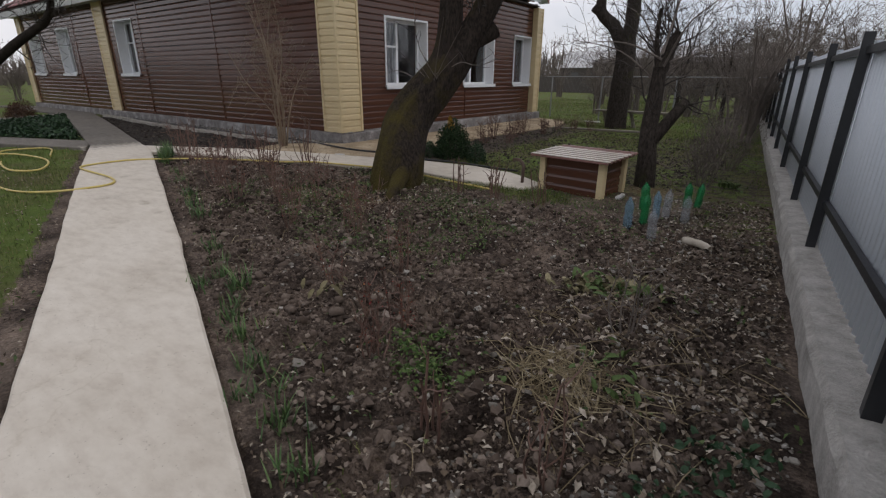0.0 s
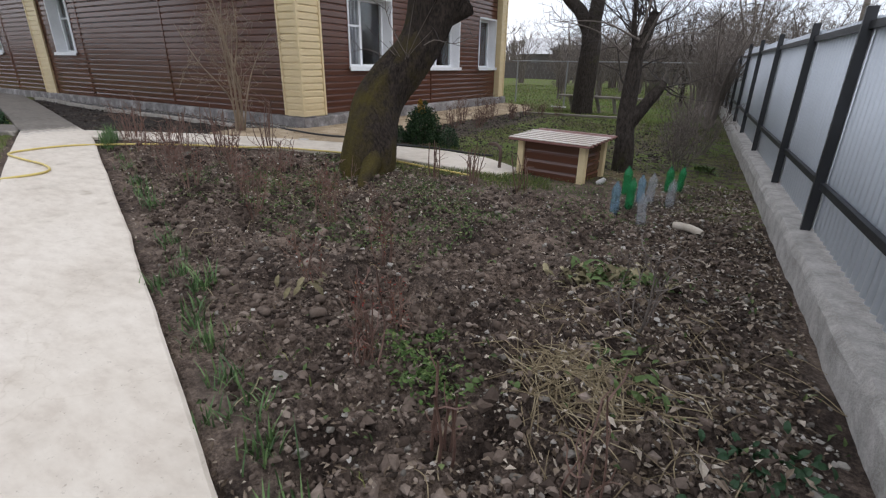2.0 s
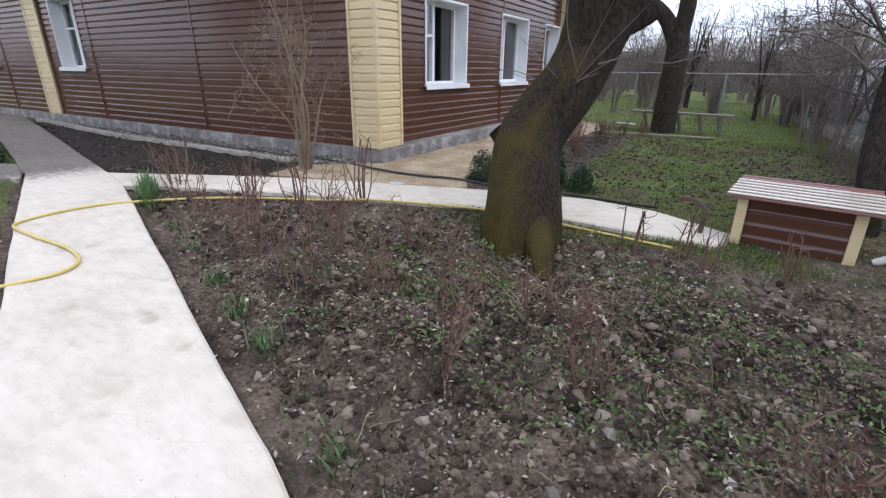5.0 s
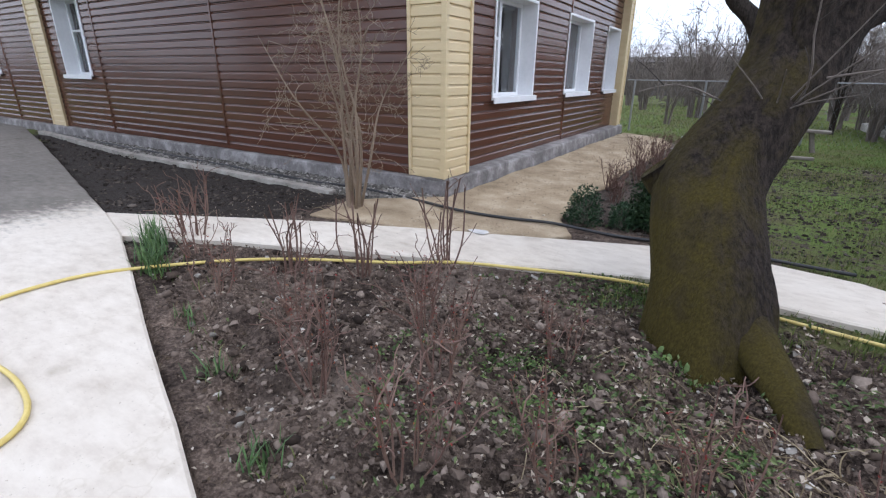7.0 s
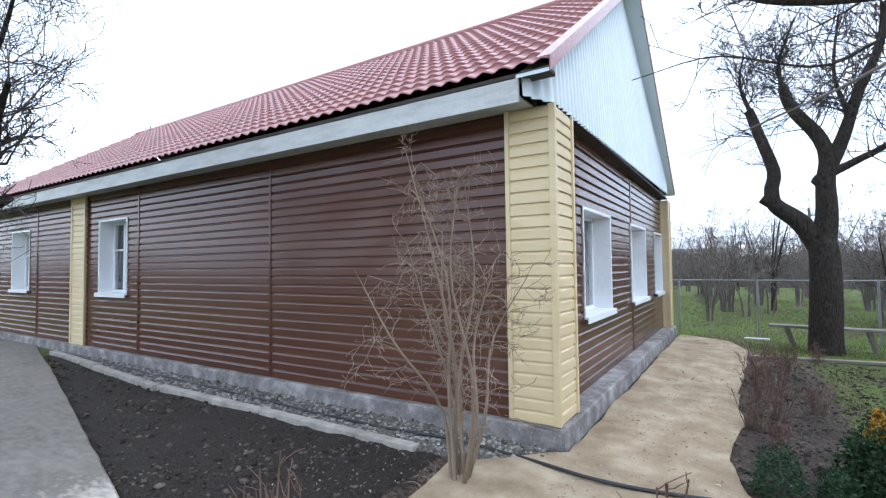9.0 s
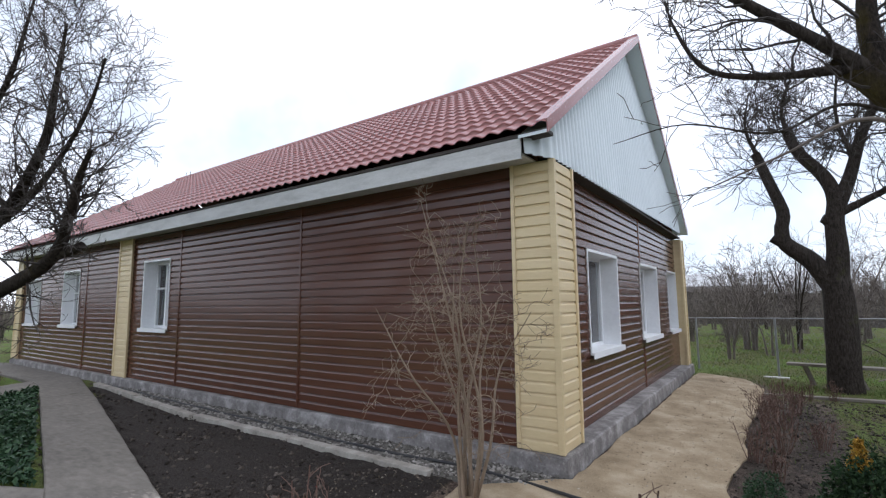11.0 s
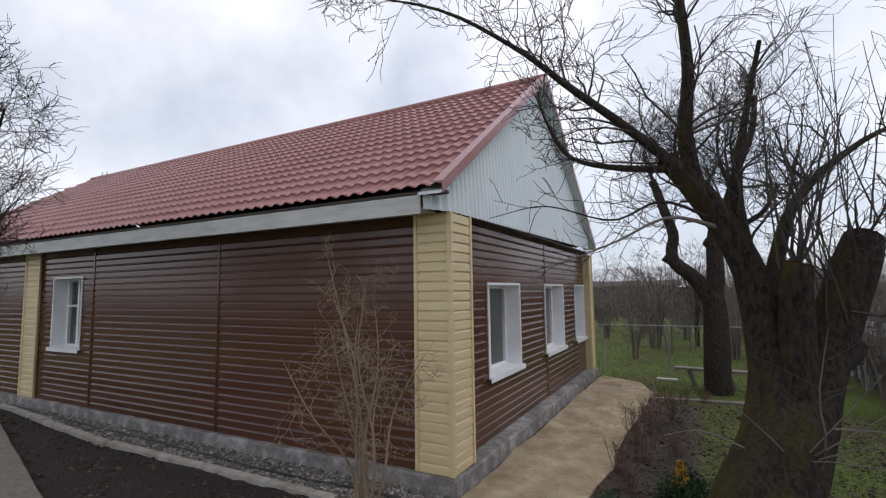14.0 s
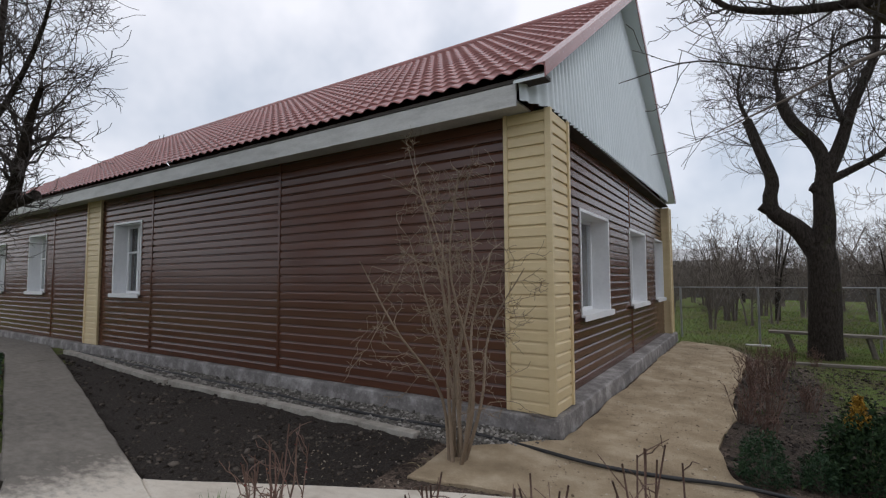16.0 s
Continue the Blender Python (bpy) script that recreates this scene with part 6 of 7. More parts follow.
bottle((-1.25, 5.3, -0.19), 0.35, 0.046, M_BOT_CLEAR, M_CAP_WHITE, "clear plastic bottle with a white cap and white label", M_LABEL_WHITE, (-4, 2), band=(0.35, 0.5))
bottle((-1.15, 5.85, -0.19), 0.34, 0.045, M_BOT_GREEN, M_CAP_WHITE, "green plastic bottle standing behind clear ones")
bottle((-1.05, 5.9, -0.19), 0.34, 0.04, M_BOT_GREEN, M_CAP_BLUE, "green plastic bottle with a dark cap", None, (0, 4))
bottle((-1.17, 4.42, -0.19), 0.34, 0.044, M_BOT_CLEAR, M_CAP_RED, "clear plastic bottle with a red cap and blue foot", None, (0, -3), foot=M_FOOT_BLUE)
bottle((-1.05, 5.2, -0.19), 0.33, 0.046, M_BOT_CLEAR, M_CAP_WHITE, "clear crumpled plastic bottle with a white cap", M_LABEL_WHITE, (2, 2), band=(0.3, 0.44))
b = Build().tube(smooth_line([(-0.13, 0, 0), (0, 0.01, 0.006), (0.13, -0.02, 0)], 10), [0.028, 0.033, 0.033, 0.03, 0.032, 0.033, 0.03, 0.032, 0.03, 0.022], 12)
ob = b.done("pale_log", M_CUT, smooth=True)
ob.location, ob.rotation_euler = (-0.8, 4.4, -0.14), (0, 0, radians(-25))
tagged(ob, "short pale peeled log lying on the soil", "log")
ob = Build().tube(smooth_line([(0, 0, 0), (0.05, 0, 0.02), (0.09, 0, 0.06)], 6), [0.02, 0.03, 0.035, 0.03, 0.03, 0.02], 10).done("white_rag", M_WHITEWASH, smooth=True)
ob.location = (-1.9, 5.75, -0.17)
tagged(ob, "small white crumpled rag beside the box", "rag")

b = Build().add([(0.0, 0.0, 0.012), (0.09, 0.03, 0.004), (0.05, 0.07, 0.006), (-0.07, 0.06, 0.004), (-0.12, 0.0, 0.003), (-0.04, -0.05, 0.005), (0.07, -0.05, 0.004)], [(0, 1, 2), (0, 2, 3), (0, 3, 4), (0, 4, 5), (0, 5, 6), (0, 6, 1)])
ob = b.done("mortar_spill", M_WHITEWASH)
ob.location = (-6.45, 5.55, float(level(-6.45, 5.55)) + 0.05)
tagged(ob, "small white mortar spill beside the concrete path", "mortar")

# bent pipe by the path end
pipe = thing("bent_pipe", "rusty bent water pipe standing in the concrete path", "pipe", (-3.14, 5.74, -0.16))
Build().tube(smooth_line([(0, 0, -0.05), (0.01, 0, 0.15), (0.0, 0.02, 0.24), (-0.08, 0.06, 0.3), (-0.2, 0.12, 0.29)], 16), 0.022, 10).done("pipe_bend", M_RUSTPIPE, pipe, smooth=True)
Build().lathe([(0.0, -0.02), (0.034, -0.02), (0.034, 0.02), (0.0, 0.02)], 10, (0, 0, 0.06)).done("pipe_collar", M_RUSTPIPE, pipe)

# hoses
pts = [(-9.7, 1.9, 0), (-8.9, 1.6, 0), (-8.1, 1.42, 0), (-7.35, 1.45, 0), (-6.9, 1.68, 0.02), (-6.68, 2.06, 0.05), (-6.77, 2.28, 0.05), (-7.1, 2.36, 0.05), (-7.6, 2.33, 0.05), (-8.0, 2.35, 0.05), (-8.13, 2.6, 0.05), (-8.12, 3.0, 0.05),
       (-7.98, 3.32, 0.04), (-7.62, 3.8, 0.03), (-7.26, 4.14, 0.02), (-6.64, 4.54, 0.02), (-6.24, 4.8, 0.04), (-5.72, 5.04, 0.04), (-5.3, 5.2, 0.04), (-4.98, 5.3, 0.03), (-4.6, 5.34, 0.02), (-3.9, 5.3, 0.01), (-3.3, 5.25, 0.0)]
line = smooth_line(pts, 260)
line[:, 2] += level(line[:, 0], line[:, 1]) + 0.014
ob = Build().tube(line, 0.0125, 8).done("garden_hose", M_HOSE_Y, smooth=True)
tagged(ob, "long yellow garden hose winding across the concrete path", "hose")
pts = [(-9.7, 2.5, 0), (-10.7, 2.75, 0), (-10.9, 2.2, 0), (-9.8, 1.9, 0), (-8.6, 1.75, 0.01), (-8.3, 2.0, 0.02), (-9.2, 2.3, 0.02), (-10.3, 2.1, 0.02), (-10.2, 1.5, 0), (-8.9, 1.3, 0), (-8.0, 1.2, 0)]
line = smooth_line(pts, 160)
line[:, 2] += level(line[:, 0], line[:, 1]) + 0.03
ob = Build().tube(line, 0.0125, 8).done("garden_hose", M_HOSE_Y, smooth=True)
tagged(ob, "loosely coiled yellow hose lying on the grass", "hose")
pts = [(-18.2, 6.42, 0), (-15.0, 6.28, 0), (-12.0, 6.2, 0), (-9.8, 6.12, 0), (-8.7, 6.17, 0), (-7.8, 6.17, 0), (-7.08, 6.03, 0.02), (-6.44, 6.14, 0.02), (-6.0, 6.25, 0.02), (-5.5, 6.35, 0), (-5.0, 6.45, 0), (-4.2, 6.55, 0), (-3.6, 6.5, 0)]
line = smooth_line(pts, 160)
line[:, 2] += level(line[:, 0], line[:, 1]) + 0.03 + 0.006 * np.sin(line[:, 0] * 5)
ob = Build().tube(line, 0.016, 8).done("water_hose", M_HOSE_K, smooth=True)
tagged(ob, "black water hose running along the house plinth", "hose")

# bench by the tall tree
bench = thing("bench", "long weathered plank bench on splayed legs", "bench", (-4.3, 14.9, -0.17))
bench.rotation_euler = (0, 0, radians(-8))
Build().box(-1.24, 1.2, -0.14, 0.14, 0.4, 0.455).done("seat_board", M_BENCH, bench, bevel=0.008)
for x0, x1 in ((-0.78, -0.93), (0.06, -0.09), (0.53, 0.42), (0.98, 0.87)):
    Build().tube([(x0, 0.0, -0.06), (x0 * 0.5 + x1 * 0.5, 0.0, 0.18), (x1, 0.0, 0.405)], [0.055, 0.05, 0.05], 7).done("leg", M_BENCH, bench)
ob = Build().box(-1.3, 1.3, -0.07, 0.07, 0, 0.05).done("plank_edging", M_BENCH, bevel=0.006)
ob.location, ob.rotation_euler = (-4.7, 13.25, -0.17), (0, 0, radians(8))
tagged(ob, "weathered board lying flat as lawn edging", "board")
ob = Build().box(-0.25, 0.25, -0.08, 0.08, 0, 0.05).done("concrete_block", M_WHITEWASH, bevel=0.006)
ob.location = (-5.75, 15.6, -0.17)
tagged(ob, "flat pale concrete block at the foot of a post", "block")

# pipe-and-wire fence across the lawn
wire = thing("wire_fence", "thin pipe and wire fence crossing the lawn", "fence", (-5.0, 16.0, -0.2))
for x in (-7.4, -5.7, -3.5, -1.6):
    Build().tube([(x + 5.0, 0, -0.1), (x + 5.0, 0, 1.44)], 0.025, 8).done("post", M_PIPE, wire)
Build().tube([(-2.6, 0, 1.42), (4.2, 0, 1.42)], 0.014, 8).done("top_pipe", M_PIPE, wire)
mesh_b = Build()
for k in range(46):
    for s in (1, -1):
        x0 = -2.6 + k * 0.15
        mesh_b.tube([(x0, 0.01 * s, 0.05), (x0 + s * 0.68, 0.01 * s, 1.4)], 0.0016, 3, close=False)
mesh_b.done("wire_mesh", M_PIPE, wire)["kind"] = "stuff"

# leaves of ivy on its bed


def scatter_leaves(name, label, category, mat, spots, length, width, seed, lift=0.02, tilt=0.5, lobes=False, parent_kind="stuff"):
    """Many small leaves lying or standing on the ground, in one mesh."""
    rng = np.random.RandomState(seed)
    n = len(spots)
    a = rng.rand(n) * 6.283
    ln = length * rng.uniform(0.5, 1.4, n)
    wd = width * rng.uniform(0.6, 1.3, n)
    up = rng.normal(0, tilt, n)
    roll = rng.normal(0, tilt * 0.8, n)
    d = np.stack([np.cos(a) * np.cos(up), np.sin(a) * np.cos(up), np.sin(up)], -1)
    s = np.stack([-np.sin(a) * np.cos(roll), np.cos(a) * np.cos(roll), np.sin(roll)], -1)
    c = np.column_stack([spots, relief(spots[:, 0], spots[:, 1]) + lift * rng.uniform(0.3, 1.3, n)])
    nz = np.cross(d, s) * (ln * 0.18)[:, None]
    q = [c - d * ln[:, None] * 0.5, c + s * wd[:, None] * 0.5 + nz, c + d * ln[:, None] * 0.5, c - s * wd[:, None] * 0.5 + nz]
    v = np.stack(q, 1).reshape(-1, 3)
    me = bpy.data.meshes.new(name)
    me.from_pydata(v.tolist(), [], np.arange(4 * n).reshape(n, 4).tolist())
    me.materials.append(mat)
    ob = new(name, me)
    return tagged(ob, label, category, kind="stuff")


def spots_in(n, x0, x1, y0, y1, seed, keep=None):
    rng = np.random.RandomState(seed)
    p = np.column_stack([rng.uniform(x0, x1, n), rng.uniform(y0, y1, n)])
    if keep is not None:
        k = keep(p[:, 0], p[:, 1])
        p = p[rng.rand(n) < k]
    return p


def clear(x, y):
    return (~(in_paths(x, y) | inside(x, y, SAND) | inside(x, y, GRAVEL))) & (x < -0.02 - 0.086 * (y - 2.0)) & (np.hypot(x + 4.45, y - 4.75) > 0.3) & (y < 6.4)


def bushy(x, y, seed, scale=1.5, lo=0.5, hi=0.62):
    return ease(lo, hi, fractal(x * scale, y * scale, seed, 3))


p = spots_in(26000, -18.4, -11.0, 1.2, 5.4, 401, lambda x, y: inside(x, y, IVY) * 1.0)
scatter_leaves("ivy", "dense dark green ivy ground cover", "ivy", M_IVY, p, 0.075, 0.06, 402, 0.11, 0.6)
for i, (x, y, r) in enumerate([(-19.6, 4.6, 0.35), (-18.9, 4.3, 0.3), (-20.6, 4.9, 0.4)]):
    dense_bush("barberry_bush", "low dark reddish clipped bush beside the path", "bush", (x, y, -0.08), r, 0.5, 900, 410 + i, M_RUST, 0.05)

# soil clods, stones, litter and weeds on the bed


def lumps(name, label, category, mat, spots, size, seed, sink=0.3, flat=0.7, soft=False, vary=0.45):
    """Many small angular stones or clods in one mesh."""
    rng = np.random.RandomState(seed)
    t = (1 + 5 ** 0.5) / 2
    base = np.array([(-1, t, 0), (1, t, 0), (-1, -t, 0), (1, -t, 0), (0, -1, t), (0, 1, t), (0, -1, -t), (0, 1, -t), (t, 0, -1), (t, 0, 1), (-t, 0, -1), (-t, 0, 1)], float)
    base /= np.linalg.norm(base[0])
    tri = np.array([(0, 11, 5), (0, 5, 1), (0, 1, 7), (0, 7, 10), (0, 10, 11), (1, 5, 9), (5, 11, 4), (11, 10, 2), (10, 7, 6), (7, 1, 8), (3, 9, 4), (3, 4, 2), (3, 2, 6), (3, 6, 8), (3, 8, 9), (4, 9, 5), (2, 4, 11), (6, 2, 10),
                    (8, 6, 7), (9, 8, 1)])
    n = len(spots)
    r = size * np.exp(rng.normal(0, vary, n))
    r = np.minimum(r, size * 3.0)
    v = base[None] * (1 + rng.normal(0, 0.28, (n, 12, 1)))
    v = v * (np.stack([rng.uniform(0.8, 1.4, n), rng.uniform(0.7, 1.1, n), np.full(n, flat)], -1) * r[:, None])[:, None, :]
    a = rng.rand(n) * 6.283
    x = v[:, :, 0] * np.cos(a)[:, None] - v[:, :, 1] * np.sin(a)[:, None]
    y = v[:, :, 0] * np.sin(a)[:, None] + v[:, :, 1] * np.cos(a)[:, None]
    g = np.where(inside(spots[:, 0], spots[:, 1], SAND), level(spots[:, 0], spots[:, 1]) + 0.028, relief(spots[:, 0], spots[:, 1]))
    g = np.where(inside(spots[:, 0], spots[:, 1], GRAVEL), level(spots[:, 0], spots[:, 1]) + 0.01, g)
    out = np.stack([x + spots[:, :1], y + spots[:, 1:2], v[:, :, 2] + (g + r * flat * (0.6 - sink))[:, None]], -1).reshape(-1, 3)
    f = (tri[None] + (np.arange(n) * 12)[:, None, None]).reshape(-1, 3)
    me = bpy.data.meshes.new(name)
    me.from_pydata(out.tolist(), [], f.tolist())
    me.materials.append(mat)
    me.polygons.foreach_set("use_smooth", [soft] * len(me.polygons))
    ob = new(name, me)
    return tagged(ob, label, category, kind="stuff")


bedk = lambda x, y: clear(x, y) * in_bed(x, y)
p = spots_in(42000, -9.2, 0.1, 0.2, 6.0, 501, lambda x, y: bedk(x, y) * (0.35 + 0.65 * bushy(x, y, 11, 0.7, 0.42, 0.6)))
lumps("soil_clods", "crumbly dark clods of dug garden soil", "soil", M_CLOD, p, 0.0095, 502, 0.5, 0.75, False, 0.65)
p = spots_in(8500, -9.2, 0.1, 0.2, 5.8, 503, lambda x, y: bedk(x, y) * (0.04 + 0.96 * bushy(x, y, 71, 3.1, 0.46, 0.54)))
lumps("soil_clods", "larger broken clods on the dug mounds", "soil", M_CLOD, p, 0.0165, 504, 0.5, 0.8, True, 0.45)
p = spots_in(52000, -6.4, 0.0, 0.4, 4.4, 575, lambda x, y: bedk(x, y) * (0.4 + 0.6 * bushy(x, y, 93, 2.4, 0.4, 0.6)))
lumps("soil_crumbs", "fine crumbs of dug garden soil", "soil", M_CLOD, p, 0.0062, 576, 0.35, 0.8, False, 0.5)
p = spots_in(6500, -9.2, 0.1, 0.2, 5.6, 505, lambda x, y: bedk(x, y) * (0.25 + 0.75 * bushy(x, y, 12, 0.8)))
lumps("pebbles", "pale pebbles and rubble bits strewn on soil", "pebbles", M_PEBBLE, p, 0.0075, 506, 0.2)
p = spots_in(420, -9.2, 0.1, 0.2, 5.6, 507, bedk)
lumps("stones", "larger pale stones half sunk in soil", "stones", M_PEBBLE, p, 0.0125, 508, 0.4)
p = spots_in(70000, -9.2, -0.1, 0.2, 6.2, 509, lambda x, y: clear(x, y) * (0.13 + 0.8 * ease(-2.0, -0.7, x) + 0.6 * np.exp(-(((x + 4.6) / 1.6) ** 2 + ((y - 4.0) / 1.3) ** 2))).clip(0, 1))
scatter_leaves("leaf_litter", "brown and grey dead leaves littering the soil", "leaves", M_LITTER, p, 0.027, 0.014, 510, 0.014, 0.45)
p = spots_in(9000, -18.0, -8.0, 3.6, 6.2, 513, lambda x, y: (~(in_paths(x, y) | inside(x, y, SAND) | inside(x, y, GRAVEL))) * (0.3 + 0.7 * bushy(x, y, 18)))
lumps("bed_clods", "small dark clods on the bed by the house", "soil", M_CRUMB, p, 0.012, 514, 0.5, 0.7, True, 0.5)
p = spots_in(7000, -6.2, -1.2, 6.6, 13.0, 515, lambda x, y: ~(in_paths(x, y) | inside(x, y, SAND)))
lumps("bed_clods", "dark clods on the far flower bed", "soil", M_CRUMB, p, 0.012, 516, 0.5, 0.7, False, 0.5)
p = spots_in(9000, -5.8, -0.15, 1.0, 6.4, 533, lambda x, y: clear(x, y) * np.maximum(ease(-1.5, -0.6, x), np.exp(-(((x + 4.4) / 1.1) ** 2 + ((y - 3.9) / 0.9) ** 2))))
scatter_leaves("leaf_litter", "larger curled dead leaves on the soil", "leaves", M_LITTER, p, 0.05, 0.026, 534, 0.02, 0.45)
p = spots_in(9000, -9.3, 0.0, 0.2, 13.0, 511, lambda x, y: (~(in_paths(x, y) | inside(x, y, SAND))) * (x < -0.02 - 0.086 * (y - 2)) * (0.08 + 0.92 * bushy(x, y, 14, 1.3, 0.53, 0.64)) * (x > -7.0))
scatter_leaves("low_weeds", "small green weeds sprouting from bare soil", "weeds", M_WEED, p, 0.04, 0.02, 512, 0.03, 0.7)


p = spots_in(9000, -6.0, -2.2, 2.6, 5.4, 517, lambda x, y: clear(x, y) * bushy(x, y, 19, 1.6, 0.5, 0.64))
scatter_leaves("low_weeds", "green weeds round the foot of the tree", "weeds", M_WEED, p, 0.035, 0.018, 518, 0.035, 0.7)
p = spots_in(4200, -8.0, -5.8, 5.2, 14.6, 519, lambda x, y: inside(x, y, SAND) * (x > -7.3) * 1.0)
lumps("sand_stones", "small pale and brown stones in the sandy walk", "pebbles", M_SANDSTONE, p, 0.0055, 520, 0.1, 0.6)

p = spots_in(14000, -18.2, -7.4, 5.8, 6.5, 531, lambda x, y: inside(x, y, GRAVEL) * 1.0)
lumps("gravel_stones", "loose grey gravel stones along the plinth", "gravel", M_GRIT, p, 0.011, 532, 0.1, 0.7)


def blades(name, label, spots, h, seed, mat, lean=0.5, wide=0.0028, category="grass"):
    rng = np.random.RandomState(seed)
    n = len(spots)
    a = rng.rand(n) * 6.283
    hh = h * rng.uniform(0.4, 1.25, n)
    s = rng.uniform(0.1, 1.0, n) * lean
    base = np.column_stack([spots, relief(spots[:, 0], spots[:, 1]) - 0.006])
    dr = np.stack([np.cos(a), np.sin(a), np.zeros(n)], -1)
    sd = np.stack([-np.sin(a), np.cos(a), np.zeros(n)], -1) * (wide * rng.uniform(0.7, 1.5, n))[:, None]
    mid = base + dr * (s * hh * 0.35)[:, None] + np.array([0, 0, 1.0]) * (hh * 0.6)[:, None]
    tip = base + dr * (s * hh)[:, None] + np.array([0, 0, 1.0]) * (hh * (1 - 0.35 * s))[:, None]
    v = np.stack([base - sd, base + sd, mid + sd * 0.7, mid - sd * 0.7, tip], 1).reshape(-1, 3)
    f = []
    for i in range(n):
        k = 5 * i
        f.append((k, k + 1, k + 2, k + 3))
        f.append((k + 3, k + 2, k + 4))
    me = bpy.data.meshes.new(name)
    me.from_pydata(v.tolist(), [], f)
    me.materials.append(mat)
    return tagged(new(name, me), label, category, kind="stuff")


hard_free = lambda x, y: (~(in_paths(x, y) | inside(x, y, SAND) | inside(x, y, GRAVEL))) & (x < -0.02 - 0.086 * (y - 2))
p = spots_in(30000, -11.5, -1.0, -1.5, 3.0, 521, lambda x, y: hard_free(x, y) * (beside_path(x, y)[0] < -0.97) * (0.25 + 0.75 * bushy(x, y, 15, 1.0, 0.4, 0.55)))
blades("grass", "short green grass beside the path", p, 0.06, 522, M_GRASS)
p = spots_in(60000, -6.4, -0.4, 5.1, 14.5, 523, lambda x, y: hard_free(x, y) * grassiness(x, y) * (0.2 + 0.8 * bushy(x, y, 16, 0.9, 0.42, 0.58)))
blades("grass", "patchy green grass growing through soil", p, 0.065, 524, M_GRASS)
p = spots_in(60000, -13, 2, 14, 30, 525, lambda x, y: hard_free(x, y) * ~((x < -7.3) & (y < 14.9)))
blades("lawn_grass", "spring lawn grass behind the house", p, 0.055, 526, M_GRASS, 0.9, 0.005)
p = spots_in(6000, -5.2, -2.2, 4.7, 5.5, 527, lambda x, y: hard_free(x, y) * bushy(x, y, 27, 2.2, 0.4, 0.6) * ease(4.7, 5.2, y))
blades("grass", "long grass along the concrete edge", p, 0.08, 528, M_GRASS, 0.9)
p = spots_in(9000, -9.2, -0.5, 0.2, 5.5, 529, lambda x, y: bedk(x, y) * (beside_path(x, y)[0] < 0.42) * bushy(x, y, 77, 1.8, 0.42, 0.6))
blades("grass", "thin grass and weeds along the path edge", p, 0.075, 530, M_GRASS, 0.8)


def straw(name, label, centre, count, length, seed, spread):
    rng = np.random.RandomState(seed)
    b = Build()
    for k in range(count):
        a = rng.normal(2.5, 0.9)
        L = length * rng.uniform(0.4, 1.2)
        c = np.array([centre[0] + rng.normal(0, spread), centre[1] + rng.normal(0, spread * 0.7)])
        pts = []
        bend = rng.normal(0, 0.5)
        for t in (-0.5, -0.15, 0.2, 0.5):
            q = c + L * t * np.array([math.cos(a + bend * t), math.sin(a + bend * t)])
            pts.append((q[0], q[1], lz(q[0], q[1]) + 0.012 + 0.05 * rng.rand() * (0.5 - abs(t))))
        b.tube(smooth_line(pts, 7), rng.uniform(0.0012, 0.0032), 4, close=False)
    return tagged(b.done(name, M_STRAW), label, "dead stalks", kind="stuff")


straw("dry_stalks", "pale dry flower stalks fallen across the soil", (-0.94, 1.97), 210, 0.42, 541, 0.16)
straw("dry_stalks", "scattered dry stems lying on the bed", (-0.8, 2.6), 45, 0.4, 542, 0.35)
straw("dry_stalks", "scattered dry stems lying on the bed", (-0.7, 1.6), 30, 0.4, 543, 0.35)
straw("dry_stalks", "dry grass stems round the tree foot", (-4.3, 3.9), 120, 0.28, 544, 0.4)
straw("dry_stalks", "thin dead stems strewn over the dug bed", (-3.4, 2.9), 90, 0.16, 547, 0.9)
straw("dry_stalks", "dry grass heap under the shrub", (-7.85, 5.42), 200, 0.25, 545, 0.15)
straw("dry_stalks", "dry grass beside the small tree", (-1.65, 6.35), 90, 0.3, 546, 0.2)


# green patches in the bed, and pale grit beside the fence
rng = np.random.RandomState(570)
p = np.concatenate([np.column_stack([rng.normal(x, r, n), rng.normal(y, r * 0.8, n)]) for x, y, r, n in (
    (-1.79, 1.81, 0.07, 170), (-1.62, 1.68, 0.09, 260), (-1.45, 1.58, 0.09, 260), (-1.7, 1.95, 0.05, 160), (-5.45, 3.99, 0.12, 420), (-5.02, 5.15, 0.16, 420), (-5.08, 3.63, 0.08, 160),
    (-4.69, 3.37, 0.1, 240), (-4.32, 3.81, 0.1, 180), (-4.6, 4.35, 0.09, 160), (-1.6, 4.5, 0.25, 320), (-1.9, 5.3, 0.3, 420), (-2.7, 5.35, 0.25, 380))])
scatter_leaves("low_weeds", "patches of fresh green weeds in bare soil", "weeds", M_FRESH, p[clear(p[:, 0], p[:, 1])], 0.026, 0.015, 571, 0.03, 0.6)
p = spots_in(6000, -1.9, -0.02, 0.9, 6.4, 572, lambda x, y: clear(x, y) * ease(-1.7, -0.4, x + 0.086 * (y - 2.0)) * (0.3 + 0.7 * bushy(x, y, 91, 1.6, 0.4, 0.6)))
lumps("pebbles", "pale grit and rubble beside the fence footing", "pebbles", M_PEBBLE, p, 0.0075, 573, 0.2, 0.6, False, 0.5)

LEAF_MESHES = {}


